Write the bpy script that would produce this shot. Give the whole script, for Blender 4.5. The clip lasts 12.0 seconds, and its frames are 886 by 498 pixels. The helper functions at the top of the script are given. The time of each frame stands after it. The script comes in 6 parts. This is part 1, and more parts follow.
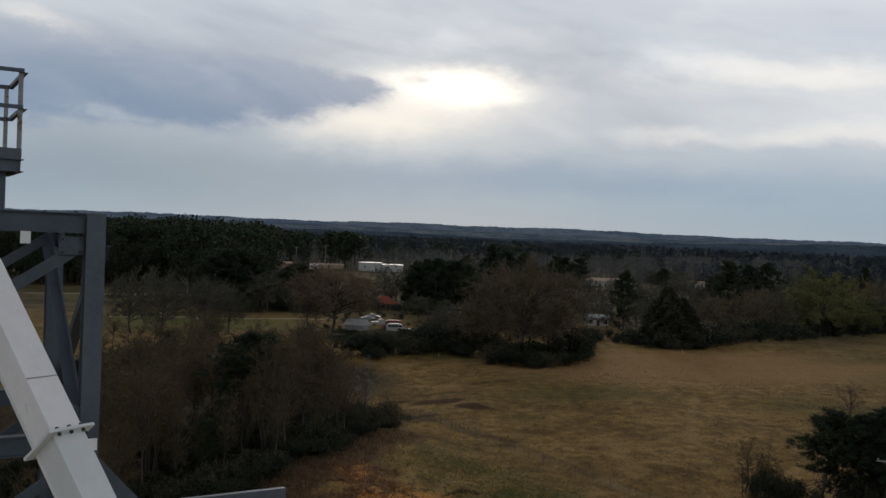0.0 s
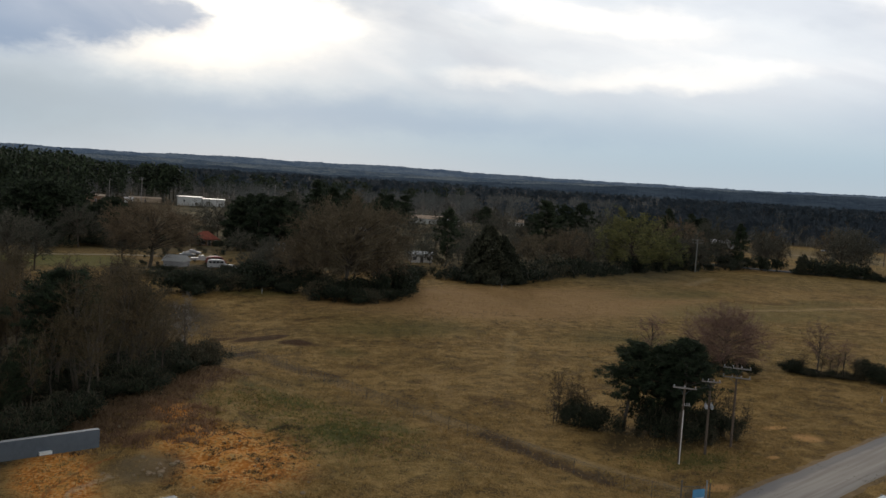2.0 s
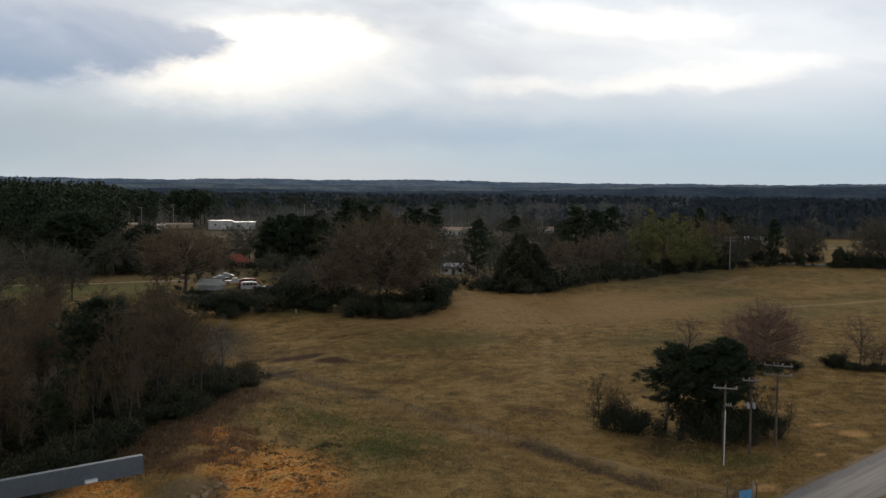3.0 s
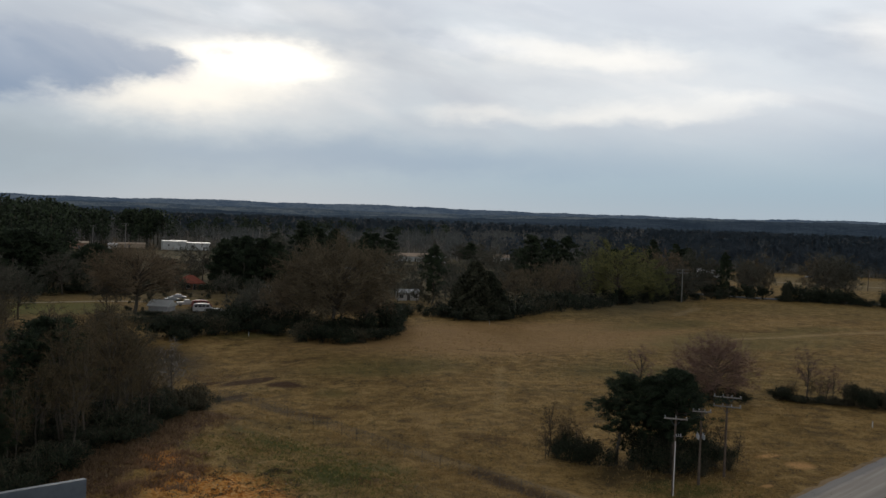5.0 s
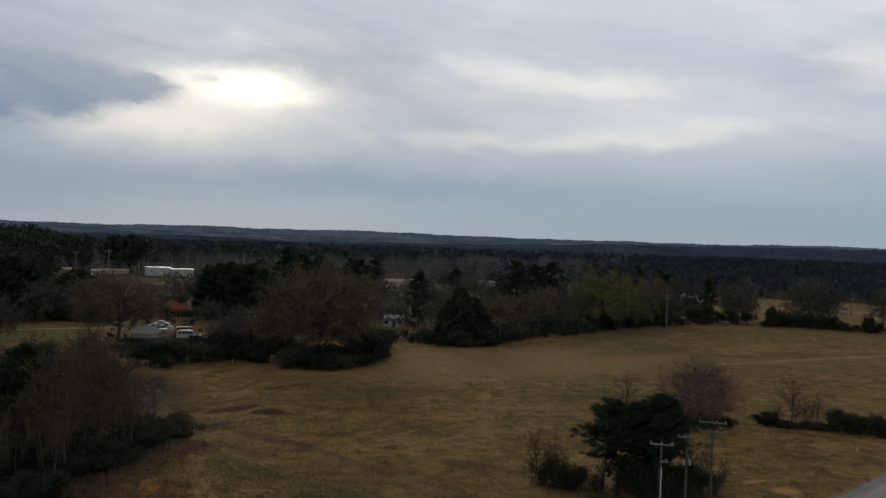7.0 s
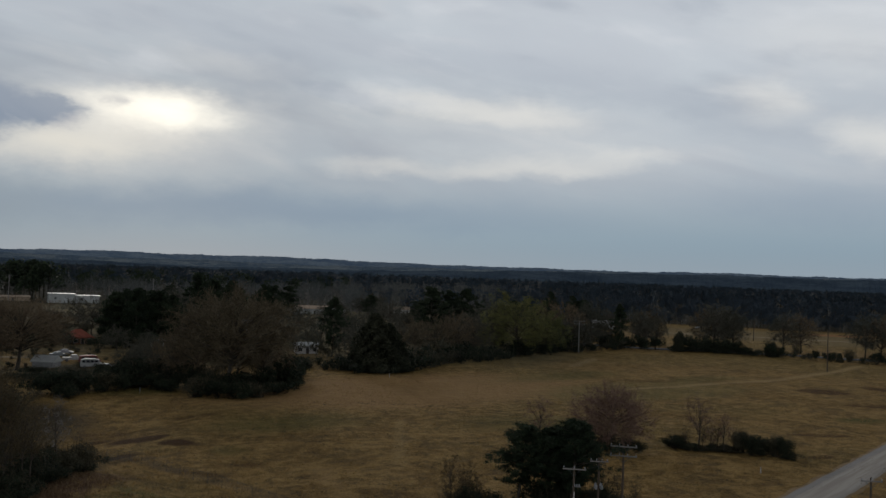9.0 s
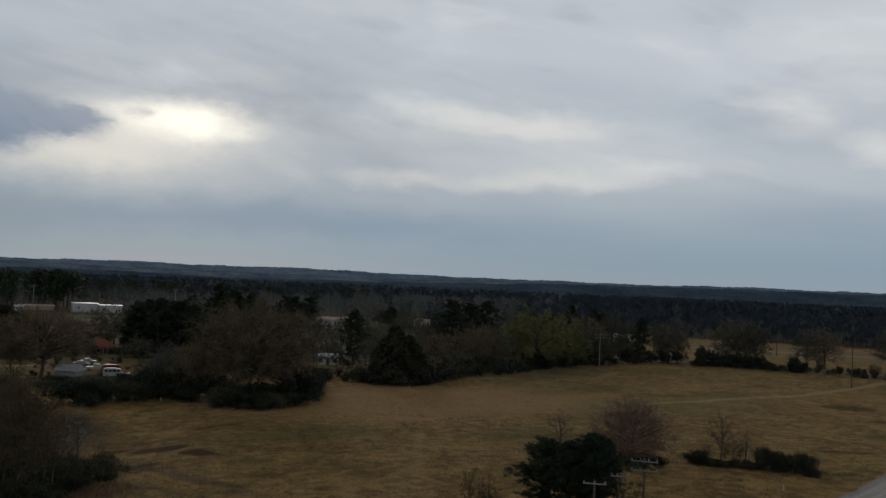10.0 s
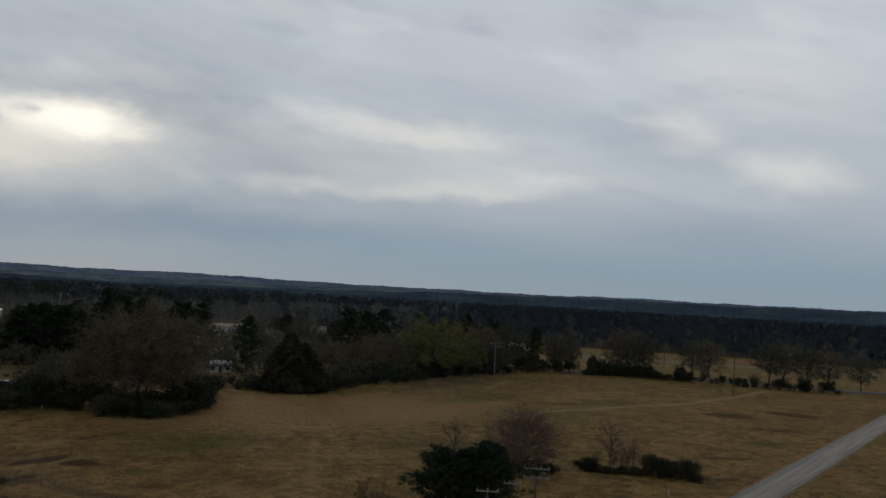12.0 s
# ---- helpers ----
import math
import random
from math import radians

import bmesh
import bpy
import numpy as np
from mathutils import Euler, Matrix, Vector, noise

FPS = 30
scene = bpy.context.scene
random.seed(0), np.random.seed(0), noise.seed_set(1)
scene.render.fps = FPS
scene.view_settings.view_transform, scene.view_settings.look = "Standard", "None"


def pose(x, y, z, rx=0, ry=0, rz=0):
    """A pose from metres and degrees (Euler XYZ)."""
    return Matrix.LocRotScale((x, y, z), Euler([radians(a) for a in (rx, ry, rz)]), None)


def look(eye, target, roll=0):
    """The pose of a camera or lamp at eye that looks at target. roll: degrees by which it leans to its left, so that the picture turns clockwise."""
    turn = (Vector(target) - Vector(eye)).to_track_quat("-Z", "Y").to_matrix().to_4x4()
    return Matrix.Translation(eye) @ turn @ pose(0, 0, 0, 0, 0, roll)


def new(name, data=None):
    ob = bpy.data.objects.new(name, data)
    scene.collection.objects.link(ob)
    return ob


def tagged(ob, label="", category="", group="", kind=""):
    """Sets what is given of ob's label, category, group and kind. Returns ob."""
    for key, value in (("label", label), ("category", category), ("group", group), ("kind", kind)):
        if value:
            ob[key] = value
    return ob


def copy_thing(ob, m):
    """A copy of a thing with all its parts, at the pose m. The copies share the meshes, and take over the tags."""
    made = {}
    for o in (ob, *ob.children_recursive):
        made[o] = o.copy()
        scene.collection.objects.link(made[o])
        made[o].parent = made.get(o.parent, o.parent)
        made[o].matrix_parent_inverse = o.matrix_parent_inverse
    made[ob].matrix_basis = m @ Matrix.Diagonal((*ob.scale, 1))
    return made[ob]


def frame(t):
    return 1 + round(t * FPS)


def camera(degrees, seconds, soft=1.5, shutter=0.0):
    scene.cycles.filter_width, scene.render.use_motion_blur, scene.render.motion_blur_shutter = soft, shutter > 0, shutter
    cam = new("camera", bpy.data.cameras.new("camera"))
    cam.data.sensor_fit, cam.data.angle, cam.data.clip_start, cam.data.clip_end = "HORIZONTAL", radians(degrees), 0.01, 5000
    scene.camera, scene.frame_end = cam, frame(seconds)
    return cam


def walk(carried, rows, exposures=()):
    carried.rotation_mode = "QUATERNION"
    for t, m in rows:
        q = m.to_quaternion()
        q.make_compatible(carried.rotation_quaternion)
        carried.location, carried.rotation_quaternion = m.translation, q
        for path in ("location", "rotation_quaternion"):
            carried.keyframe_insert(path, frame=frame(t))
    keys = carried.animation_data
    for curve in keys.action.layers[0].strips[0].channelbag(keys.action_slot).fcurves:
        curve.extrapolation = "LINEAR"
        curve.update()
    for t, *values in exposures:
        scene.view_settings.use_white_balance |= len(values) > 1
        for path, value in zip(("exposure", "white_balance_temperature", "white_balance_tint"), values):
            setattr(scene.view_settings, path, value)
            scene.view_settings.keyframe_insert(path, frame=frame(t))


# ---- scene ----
# ---------------------------------------------------------------- camera
EYE = 28.0
cam = camera(51.6, 12.0, soft=1.5)
ROWS = [(0.0, 0.26, -1.01, -2.41), (0.5, -3.59, -3.16, -3.20), (1.0, -6.99, -4.54, -4.35), (1.5, -8.60, -4.92, -4.26),
        (2.0, -10.59, -4.40, -3.60), (2.1, -11.54, -4.39, -3.46), (2.3, -14.22, -4.31, -2.36), (2.5, -10.71, -4.17, -1.19), (2.7, -9.00, -3.95, -0.43), (4.3, -9.80, -3.26, -1.88),
        (4.5, -10.25, -3.05, -2.02), (5.0, -11.56, -2.04, -2.02), (5.5, -13.71, -1.11, -2.53), (6.0, -13.46, -0.57, -2.54),
        (6.5, -12.57, -0.52, -2.19), (6.7, -12.22, -0.50, -1.87), (8.3, -17.04, 0.69, -2.33), (8.5, -17.59, 1.03, -2.15), (9.0, -17.79, 1.44, -2.10), (9.5, -18.08, 1.93, -2.12),
        (10.0, -16.51, 2.15, -2.48), (10.5, -17.72, 2.23, -2.48), (11.0, -18.76, 2.36, -2.33), (11.5, -21.22, 2.65, -3.31),
        (12.0, -22.91, 2.97, -3.23)]
EXPOSURES = [(0.0, -0.06, 6690, 11), (0.6, 0.02, 6700, 11), (1.5, 0.34, 6870, 11), (2.7, 0.34, 6870, 11), (4.3, 0.25, 6780, 10), (5.5, -0.01, 6690, 10), (6.7, -0.15, 6620, 10), (8.3, -0.34, 6550, 9), (10.0, -0.42, 6540, 9), (12.0, -0.46, 6540, 9)]
walk(cam, [(t, pose(0, 0, EYE, 90 + p, r, y)) for t, y, p, r in ROWS], EXPOSURES)


# ---------------------------------------------------------------- node helpers
class Graph:
    """A small pen for writing node trees."""

    def __init__(self, tree):
        self.tree = tree
        tree.nodes.clear()

    def put(self, socket, value):
        if isinstance(value, bpy.types.NodeSocket):
            self.tree.links.new(value, socket)
        elif isinstance(value, (tuple, list)) and len(value) == 3 and socket.type == "RGBA":
            socket.default_value = (*value, 1)
        else:
            socket.default_value = value

    def node(self, kind, **inputs):
        n = self.tree.nodes.new(kind)
        for k, v in inputs.items():
            self.put(n.inputs[k.replace("_", " ")], v)
        return n

    def math(self, op, *args):
        n = self.tree.nodes.new("ShaderNodeMath")
        n.operation = op
        for i, a in enumerate(args):
            self.put(n.inputs[i], a)
        return n.outputs[0]

    def add(self, a, b):
        return self.math("ADD", a, b)

    def mul(self, a, b):
        return self.math("MULTIPLY", a, b)

    def step(self, x, lo, hi, out0=0.0, out1=1.0):
        n = self.tree.nodes.new("ShaderNodeMapRange")
        n.interpolation_type = "SMOOTHSTEP"
        for i, v in enumerate((x, lo, hi, out0, out1)):
            self.put(n.inputs[i], v)
        return n.outputs[0]

    def mix(self, f, a, b, blend="MIX"):
        n = self.tree.nodes.new("ShaderNodeMix")
        n.data_type, n.blend_type = "RGBA", blend
        self.put(n.inputs[0], f)
        self.put(n.inputs[6], a)
        self.put(n.inputs[7], b)
        return n.outputs[2]

    def noise(self, vec, scale, detail=4.0, rough=0.55, distort=0.0):
        n = self.node("ShaderNodeTexNoise", Scale=scale, Detail=detail, Roughness=rough, Distortion=distort)
        if vec is not None:
            self.put(n.inputs["Vector"], vec)
        return n.outputs[0]

    def xyz(self, x, y, z):
        return self.node("ShaderNodeCombineXYZ", X=x, Y=y, Z=z).outputs[0]


# ---------------------------------------------------------------- sky and sun
def build_sky():
    world = bpy.data.worlds.new("overcast_sky")
    world.use_nodes = True
    scene.world = world
    g = Graph(world.node_tree)
    way = g.node("ShaderNodeTexCoord").outputs["Generated"]
    sep = g.node("ShaderNodeSeparateXYZ", Vector=way)
    x, y, z = sep.outputs
    az = g.math("DEGREES", g.math("ARCTAN2", g.mul(x, -1.0), y))
    el = g.math("DEGREES", g.math("ARCSINE", g.math("MAXIMUM", g.math("MINIMUM", z, 1.0), -1.0)))
    # the cloud deck, seen in perspective
    zz = g.math("MAXIMUM", z, 0.025)
    deck = g.xyz(g.math("DIVIDE", x, zz), g.math("DIVIDE", y, zz), 0.0)
    lean = g.add(el, g.mul(az, -0.14))
    flat = g.xyz(g.mul(az, 0.036), g.mul(lean, 0.155), 0.0)
    soft = g.noise(flat, 1.5, 5, 0.5, 0.7)
    fine = g.noise(flat, 3.4, 4, 0.5, 0.6)
    far = g.noise(deck, 0.35, 5, 0.6, 0.3)
    wx = g.mul(g.add(g.noise(g.xyz(g.mul(az, 0.25), g.mul(el, 0.5), 3.0), 1.0, 4, 0.6), -0.5), 5.0)
    wy = g.mul(g.add(g.noise(g.xyz(g.mul(az, 0.25), g.mul(el, 0.5), 9.0), 1.0, 4, 0.6), -0.5), 1.9)
    awx, ewy = g.add(az, wx), g.add(el, wy)

    def blob(a0, e0, ra, re, tilt=0.0):
        da, de = g.add(awx, -a0), g.add(ewy, -e0)
        de = g.add(de, g.mul(da, -tilt))
        u, v = g.mul(da, 1.0 / ra), g.mul(de, 1.0 / re)
        r = g.math("SQRT", g.add(g.mul(u, u), g.mul(v, v)))
        return g.step(r, 0.0, 1.0, 1.0, 0.0)

    # deck colour: blue grey low down, paler and streaked above
    low = g.step(el, 0.5, 8.0)
    colour = g.mix(low, (0.282, 0.386, 0.475), (0.470, 0.535, 0.600))
    haze = g.step(el, 0.0, 2.6, 1.0, 0.0)
    colour = g.mix(g.mul(haze, 0.65), colour, (0.350, 0.408, 0.470))
    streak = g.step(soft, 0.32, 0.68)
    amount = g.mul(g.step(el, 2.5, 7.5), 0.72)
    colour = g.mix(g.mul(g.math("SUBTRACT", 1.0, streak), amount), colour, (0.335, 0.382, 0.462))
    colour = g.mix(g.mul(g.mul(g.step(fine, 0.48, 0.72), streak), g.mul(amount, 0.6)), colour, (0.64, 0.64, 0.66))
    # deck overhead, out of view: made dim to darken the land
    over = g.mix(g.step(far, 0.42, 0.66), (0.165, 0.178, 0.205), (0.260, 0.268, 0.290))
    # a bluer, darker band under the deck
    for a0, e0, ra, re, f in ((4, 3.1, 13, 1.9, 0.50), (-4.5, 3.7, 13, 2.0, 0.62), (-12, 3.3, 12, 1.7, 0.45), (-21, 3.6, 12, 1.7, 0.25), (-40, 4.8, 12, 2.2, 0.35), (22, 3.1, 13, 2.0, 0.30)):
        colour = g.mix(g.mul(blob(a0, e0, ra, re), f), colour, (0.222, 0.318, 0.440))
    for a0, e0, ra, re, f in ((22, 3.4, 17, 4.2, 0.60), (12, 3.0, 12, 3.2, 0.35)):
        colour = g.mix(g.mul(blob(a0, e0, ra, re), f), colour, (0.245, 0.300, 0.355))
    # pale gaps in the deck
    for a0, e0, ra, re, tilt, f in ((-21, 8.4, 19, 3.6, 0.04, 0.26), (-22.8, 9.8, 6.5, 1.4, 0.06, 0.85), (-17.5, 10.2, 8.0, 1.1, 0.13, 0.66), (-20.8, 6.4, 6.0, 1.0, 0.0, 0.52),
                                    (-25.2, 6.9, 7.0, 1.0, 0.02, 0.58), (-28.8, 7.5, 5.0, 0.8, 0.06, 0.55), (-13.8, 6.4, 5.5, 1.0, 0.0, 0.45), (-36.8, 10.7, 4.2, 2.2, 0.1, 0.80),
                                    (-43.5, 8.4, 5.0, 1.9, 0.1, 0.75), (-41, 14.0, 10, 3.2, 0.15, 0.50), (-4, 12.0, 7, 1.2, 0.1, 0.22), (24.6, 11.0, 4.5, 1.3, 0.2, 0.60)):
        colour = g.mix(g.mul(blob(a0, e0, ra, re, tilt), f), colour, (0.86, 0.84, 0.79))
    # darker streaks across the deck
    for a0, e0, ra, re, tilt, f in ((-10.8, 10.9, 6.0, 0.9, 0.22, 0.62), (-15.5, 13.6, 10, 1.6, 0.15, 0.42), (-25, 12.2, 12, 1.8, 0.17, 0.72), (-33.5, 10.5, 8, 1.7, 0.17, 0.66), (-36, 8.9, 6, 1.4, 0.2, 0.42),
                                    (-18, 8.2, 9, 0.9, 0.05, 0.25), (-2, 14.2, 12, 1.8, 0.1, 0.42), (-8, 8.0, 7, 1.6, 0.1, 0.35), (-10, 12.6, 9, 0.9, 0.14, 0.3), (-29, 9.2, 7, 1.0, 0.1, 0.25)):
        colour = g.mix(g.mul(blob(a0, e0, ra, re, tilt), f), colour, (0.300, 0.360, 0.450))
    # the sun behind thin cloud: wide halo, bright core
    halo = blob(2.0, 7.8, 14, 4.6, 0.0)
    colour = g.mix(g.mul(halo, 0.46), colour, (0.82, 0.81, 0.79))
    skirt = blob(4.6, 6.7, 8.5, 2.0, -0.10)
    colour = g.mix(g.mul(skirt, 0.70), colour, (0.94, 0.90, 0.81))
    glow = blob(0.0, 8.7, 9.5, 2.5, 0.0)
    colour = g.mix(g.mul(glow, 0.62), colour, (0.97, 0.94, 0.87))
    core = blob(0.0, 9.0, 6.6, 1.9, 0.0)
    colour = g.mix(g.math("POWER", core, 1.3), colour, (1.36, 1.30, 1.16))
    # the dark bank beside it: flat blue base, soft torn top
    bank = None
    for a0, e0, ra, re, tilt in ((26, 8.1, 14.0, 4.4, 0.0), (17, 8.1, 10.5, 3.7, 0.06), (11, 8.5, 7.0, 2.9, 0.08), (6.9, 8.5, 4.0, 1.5, 0.05), (35, 8.0, 13.0, 4.2, 0.0)):
        b = blob(a0, e0, ra, re, tilt)
        bank = b if bank is None else g.math("MAXIMUM", bank, b)
    puff = g.noise(g.xyz(g.mul(az, 0.55), el, 5.0), 1.3, 4, 0.6, 0.4)
    edge = g.add(g.mul(g.add(fine, -0.5), 0.45), g.mul(g.add(puff, -0.5), 0.5))
    edge = g.mul(edge, g.step(bank, 0.02, 0.30))
    bank = g.step(g.add(bank, edge), 0.04, 0.62)
    inner = g.mix(g.step(g.add(el, g.mul(g.add(soft, -0.5), 8.0)), 5.8, 10.5), (0.185, 0.262, 0.385), (0.350, 0.405, 0.495))
    colour = g.mix(g.mul(bank, 0.88), colour, inner)
    for a0, e0, ra, re, f in ((2.4, 9.2, 1.0, 0.55, 0.6), (4.7, 7.9, 1.2, 0.7, 0.5)):
        colour = g.mix(g.mul(blob(a0, e0, ra, re), f), colour, (0.55, 0.56, 0.60))
    # thinner cloud away from the bank and higher up
    thin = g.mul(g.step(az, 0.0, -30.0), g.step(el, 2.5, 9.0))
    colour = g.mix(g.mul(thin, 0.34), colour, (0.82, 0.86, 0.92))
    colour = g.mix(g.mul(g.step(el, 9.5, 14.5), 0.34), colour, (0.78, 0.82, 0.89))
    cells = g.noise(g.xyz(g.mul(az, 0.10), g.mul(lean, 0.30), 7.0), 1.0, 5, 0.5, 0.2)
    high = g.step(el, 6.5, 12.0)
    colour = g.mix(g.mul(g.mul(g.step(cells, 0.52, 0.74), high), 0.32), colour, (0.90, 0.92, 0.96))
    colour = g.mix(g.mul(g.mul(g.step(cells, 0.48, 0.28), high), 0.32), colour, (0.34, 0.39, 0.48))
    colour = g.mix(g.step(el, 17.0, 34.0), colour, over)
    # below the horizon
    colour = g.mix(g.step(el, -3.0, -0.3, 1.0, 0.0), colour, (0.12, 0.11, 0.09))
    clear = g.tree.nodes.new("ShaderNodeTexSky")
    clear.sky_type, clear.sun_disc = "NISHITA", False
    clear.sun_elevation, clear.sun_rotation = radians(9.0), radians(0.0)
    clear_bg = g.node("ShaderNodeBackground", Color=clear.outputs[0], Strength=0.08)
    cloud_bg = g.node("ShaderNodeBackground", Color=colour, Strength=1.12)
    cover = g.node("ShaderNodeMixShader", Fac=0.985)
    g.tree.links.new(clear_bg.outputs[0], cover.inputs[1])
    g.tree.links.new(cloud_bg.outputs[0], cover.inputs[2])
    out = g.node("ShaderNodeOutputWorld")
    g.tree.links.new(cover.outputs[0], out.inputs[0])


build_sky()
sun = new("sun", bpy.data.lights.new("sun", "SUN"))
sun.data.energy, sun.data.angle, sun.data.color = 0.5, radians(14), (1.0, 0.93, 0.82)
sun.matrix_world = look((0, 0, 60), (0, -60, 60 - 60 * math.tan(radians(16))))


# ---------------------------------------------------------------- materials
def surface(name, dark, light, scale=1.0, fine=12.0, rough=0.85, metal=0.0, bump=0.15, island=0.0, spots=None, spot_at=0.62, through_light=0.0, soft=0.0):
    """Two scales of colour change, an optional third colour in worn spots, and fine relief."""
    m = bpy.data.materials.new(name)
    m.use_nodes = True
    g = Graph(m.node_tree)
    co = g.node("ShaderNodeTexCoord").outputs["Object"]
    broad, grain = g.noise(co, scale, 4, 0.6), g.noise(co, scale * fine, 4, 0.65)
    f = g.add(g.mul(broad, 0.6), g.mul(grain, 0.4))
    if island:
        isl = g.node("ShaderNodeNewGeometry").outputs["Random Per Island"]
        f = g.add(g.mul(f, 1 - island), g.mul(isl, island))
    colour = g.mix(g.step(f, 0.3, 0.7), dark, light)
    if spots:
        colour = g.mix(g.step(g.add(g.mul(broad, 0.65), g.mul(grain, 0.35)), spot_at, spot_at + 0.05), colour, spots)
    own = g.node("ShaderNodeObjectInfo").outputs["Random"]
    colour = g.mix(1.0, colour, g.node("ShaderNodeCombineColor", Red=g.step(own, 0, 1, 0.86, 1.14), Green=g.step(own, 0, 1, 0.9, 1.1), Blue=g.step(own, 0, 1, 0.9, 1.1)).outputs[0], "MULTIPLY")
    b = g.node("ShaderNodeBsdfPrincipled", Base_Color=colour, Roughness=g.step(grain, 0.2, 0.8, max(0.05, rough - 0.1), min(1.0, rough + 0.1)), Metallic=metal)
    b.inputs["Specular IOR Level"].default_value = 0.5 if rough < 0.7 else 0.2
    if bump:
        n = g.node("ShaderNodeBump", Strength=bump, Distance=0.05, Height=grain)
        g.tree.links.new(n.outputs[0], b.inputs["Normal"])
    if soft:
        way = g.node("ShaderNodeNewGeometry").outputs["Normal"]
        n = g.tree.nodes.new("ShaderNodeVectorMath")
        n.operation = "SCALE"
        g.put(n.inputs[0], way)
        n.inputs["Scale"].default_value = 1 - soft
        k = g.tree.nodes.new("ShaderNodeVectorMath")
        k.operation = "ADD"
        g.put(k.inputs[0], n.outputs[0])
        k.inputs[1].default_value = (0, 0, soft)
        u = g.tree.nodes.new("ShaderNodeVectorMath")
        u.operation = "NORMALIZE"
        g.put(u.inputs[0], k.outputs[0])
        g.put(b.inputs["Normal"], u.outputs[0])
    out = g.node("ShaderNodeOutputMaterial")
    if through_light:
        t = g.node("ShaderNodeBsdfTranslucent", Color=colour)
        mx = g.node("ShaderNodeMixShader", Fac=through_light)
        g.tree.links.new(b.outputs[0], mx.inputs[1])
        g.tree.links.new(t.outputs[0], mx.inputs[2])
        g.tree.links.new(mx.outputs[0], out.inputs[0])
    else:
        g.tree.links.new(b.outputs[0], out.inputs[0])
    return m


BARK = surface("bark", (0.055, 0.045, 0.034), (0.125, 0.106, 0.084), 1.5, 10, 0.95, bump=0.5)
PALE_BARK = surface("pale_bark", (0.16, 0.145, 0.125), (0.30, 0.28, 0.25), 1.5, 10, 0.9, bump=0.4)
TWIG = surface("twig", (0.056, 0.054, 0.040), (0.120, 0.114, 0.082), 0.3, 8, 0.95, bump=0, island=0.5, soft=0.45)
TWIG_DARK = surface("dark_twig", (0.044, 0.039, 0.024), (0.098, 0.086, 0.055), 0.3, 8, 0.95, bump=0, island=0.5, soft=0.45)
TWIG_WARM = surface("brown_thicket_twig", (0.062, 0.045, 0.022), (0.130, 0.096, 0.050), 0.3, 8, 0.95, bump=0, island=0.5, soft=0.45)
# far bare woods: distance haze put into the twig colour as grey
TWIG_FAR = surface("hazy_twig", (0.088, 0.092, 0.086), (0.172, 0.174, 0.160), 0.02, 8, 0.95, bump=0, island=0.4, soft=0.6)
TWIG_RUST = surface("budding_twig", (0.100, 0.074, 0.044), (0.194, 0.145, 0.088), 0.3, 8, 0.95, bump=0, island=0.5, soft=0.45)
TWIG_RED = surface("red_bud_twig", (0.116, 0.073, 0.053), (0.222, 0.144, 0.106), 0.3, 8, 0.95, bump=0, island=0.5, soft=0.4)
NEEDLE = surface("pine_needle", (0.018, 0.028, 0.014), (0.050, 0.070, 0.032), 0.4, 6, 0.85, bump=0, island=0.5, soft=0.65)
# far pines: blue distance haze put into the needle colour
NEEDLE_FAR = surface("hazy_needle", (0.042, 0.062, 0.082), (0.066, 0.092, 0.114), 0.02, 6, 0.9, bump=0, island=0.12, soft=0.88)
LEAF_DARK = surface("evergreen_leaf", (0.013, 0.020, 0.010), (0.038, 0.050, 0.025), 0.3, 6, 0.85, bump=0, island=0.5, soft=0.65)
LEAF_CEDAR = surface("cedar_leaf", (0.030, 0.034, 0.019), (0.068, 0.070, 0.040), 0.3, 6, 0.85, bump=0, island=0.5, soft=0.6)
LEAF_BROWN = surface("dead_leaf", (0.050, 0.046, 0.026), (0.108, 0.096, 0.056), 0.3, 6, 0.9, bump=0, island=0.5, soft=0.6)
LEAF_SPRING = surface("spring_leaf", (0.112, 0.116, 0.036), (0.215, 0.208, 0.066), 0.3, 6, 0.85, bump=0, island=0.5, soft=0.6)
STRAW = surface("dry_grass", (0.30, 0.190, 0.074), (0.47, 0.315, 0.135), 0.08, 10, 0.95, bump=0, island=0.5, through_light=0.5)
STRAW_GREEN = surface("green_grass", (0.098, 0.106, 0.032), (0.20, 0.196, 0.066), 0.1, 10, 0.95, bump=0, island=0.5, through_light=0.5)
BRUSH = surface("brown_weed", (0.165, 0.105, 0.062), (0.29, 0.185, 0.110), 0.2, 10, 0.95, bump=0, island=0.5, through_light=0.5)
STEEL = surface("galvanised_steel", (0.062, 0.082, 0.102), (0.108, 0.134, 0.160), 1.2, 14, 0.55, 0.25, 0.06, spots=(0.13, 0.10, 0.08), spot_at=0.66)
RUSTY = surface("rusty_steel", (0.24, 0.24, 0.235), (0.36, 0.36, 0.35), 3.0, 6, 0.6, 0.1, 0.15, spots=(0.17, 0.075, 0.03), spot_at=0.54)
WHITE_STEEL = surface("white_painted_steel", (0.78, 0.78, 0.77), (0.88, 0.88, 0.87), 1.5, 10, 0.38, 0.0, 0.04, spots=(0.52, 0.50, 0.46), spot_at=0.66)
WHITE_RUST = surface("white_steel_with_rust", (0.68, 0.70, 0.72), (0.80, 0.82, 0.84), 2.2, 4, 0.42, 0.0, 0.06, spots=(0.25, 0.12, 0.07), spot_at=0.64)
BOLT = surface("dark_bolt", (0.03, 0.03, 0.03), (0.07, 0.07, 0.07), 6, 4, 0.5, 0.6, 0.0)
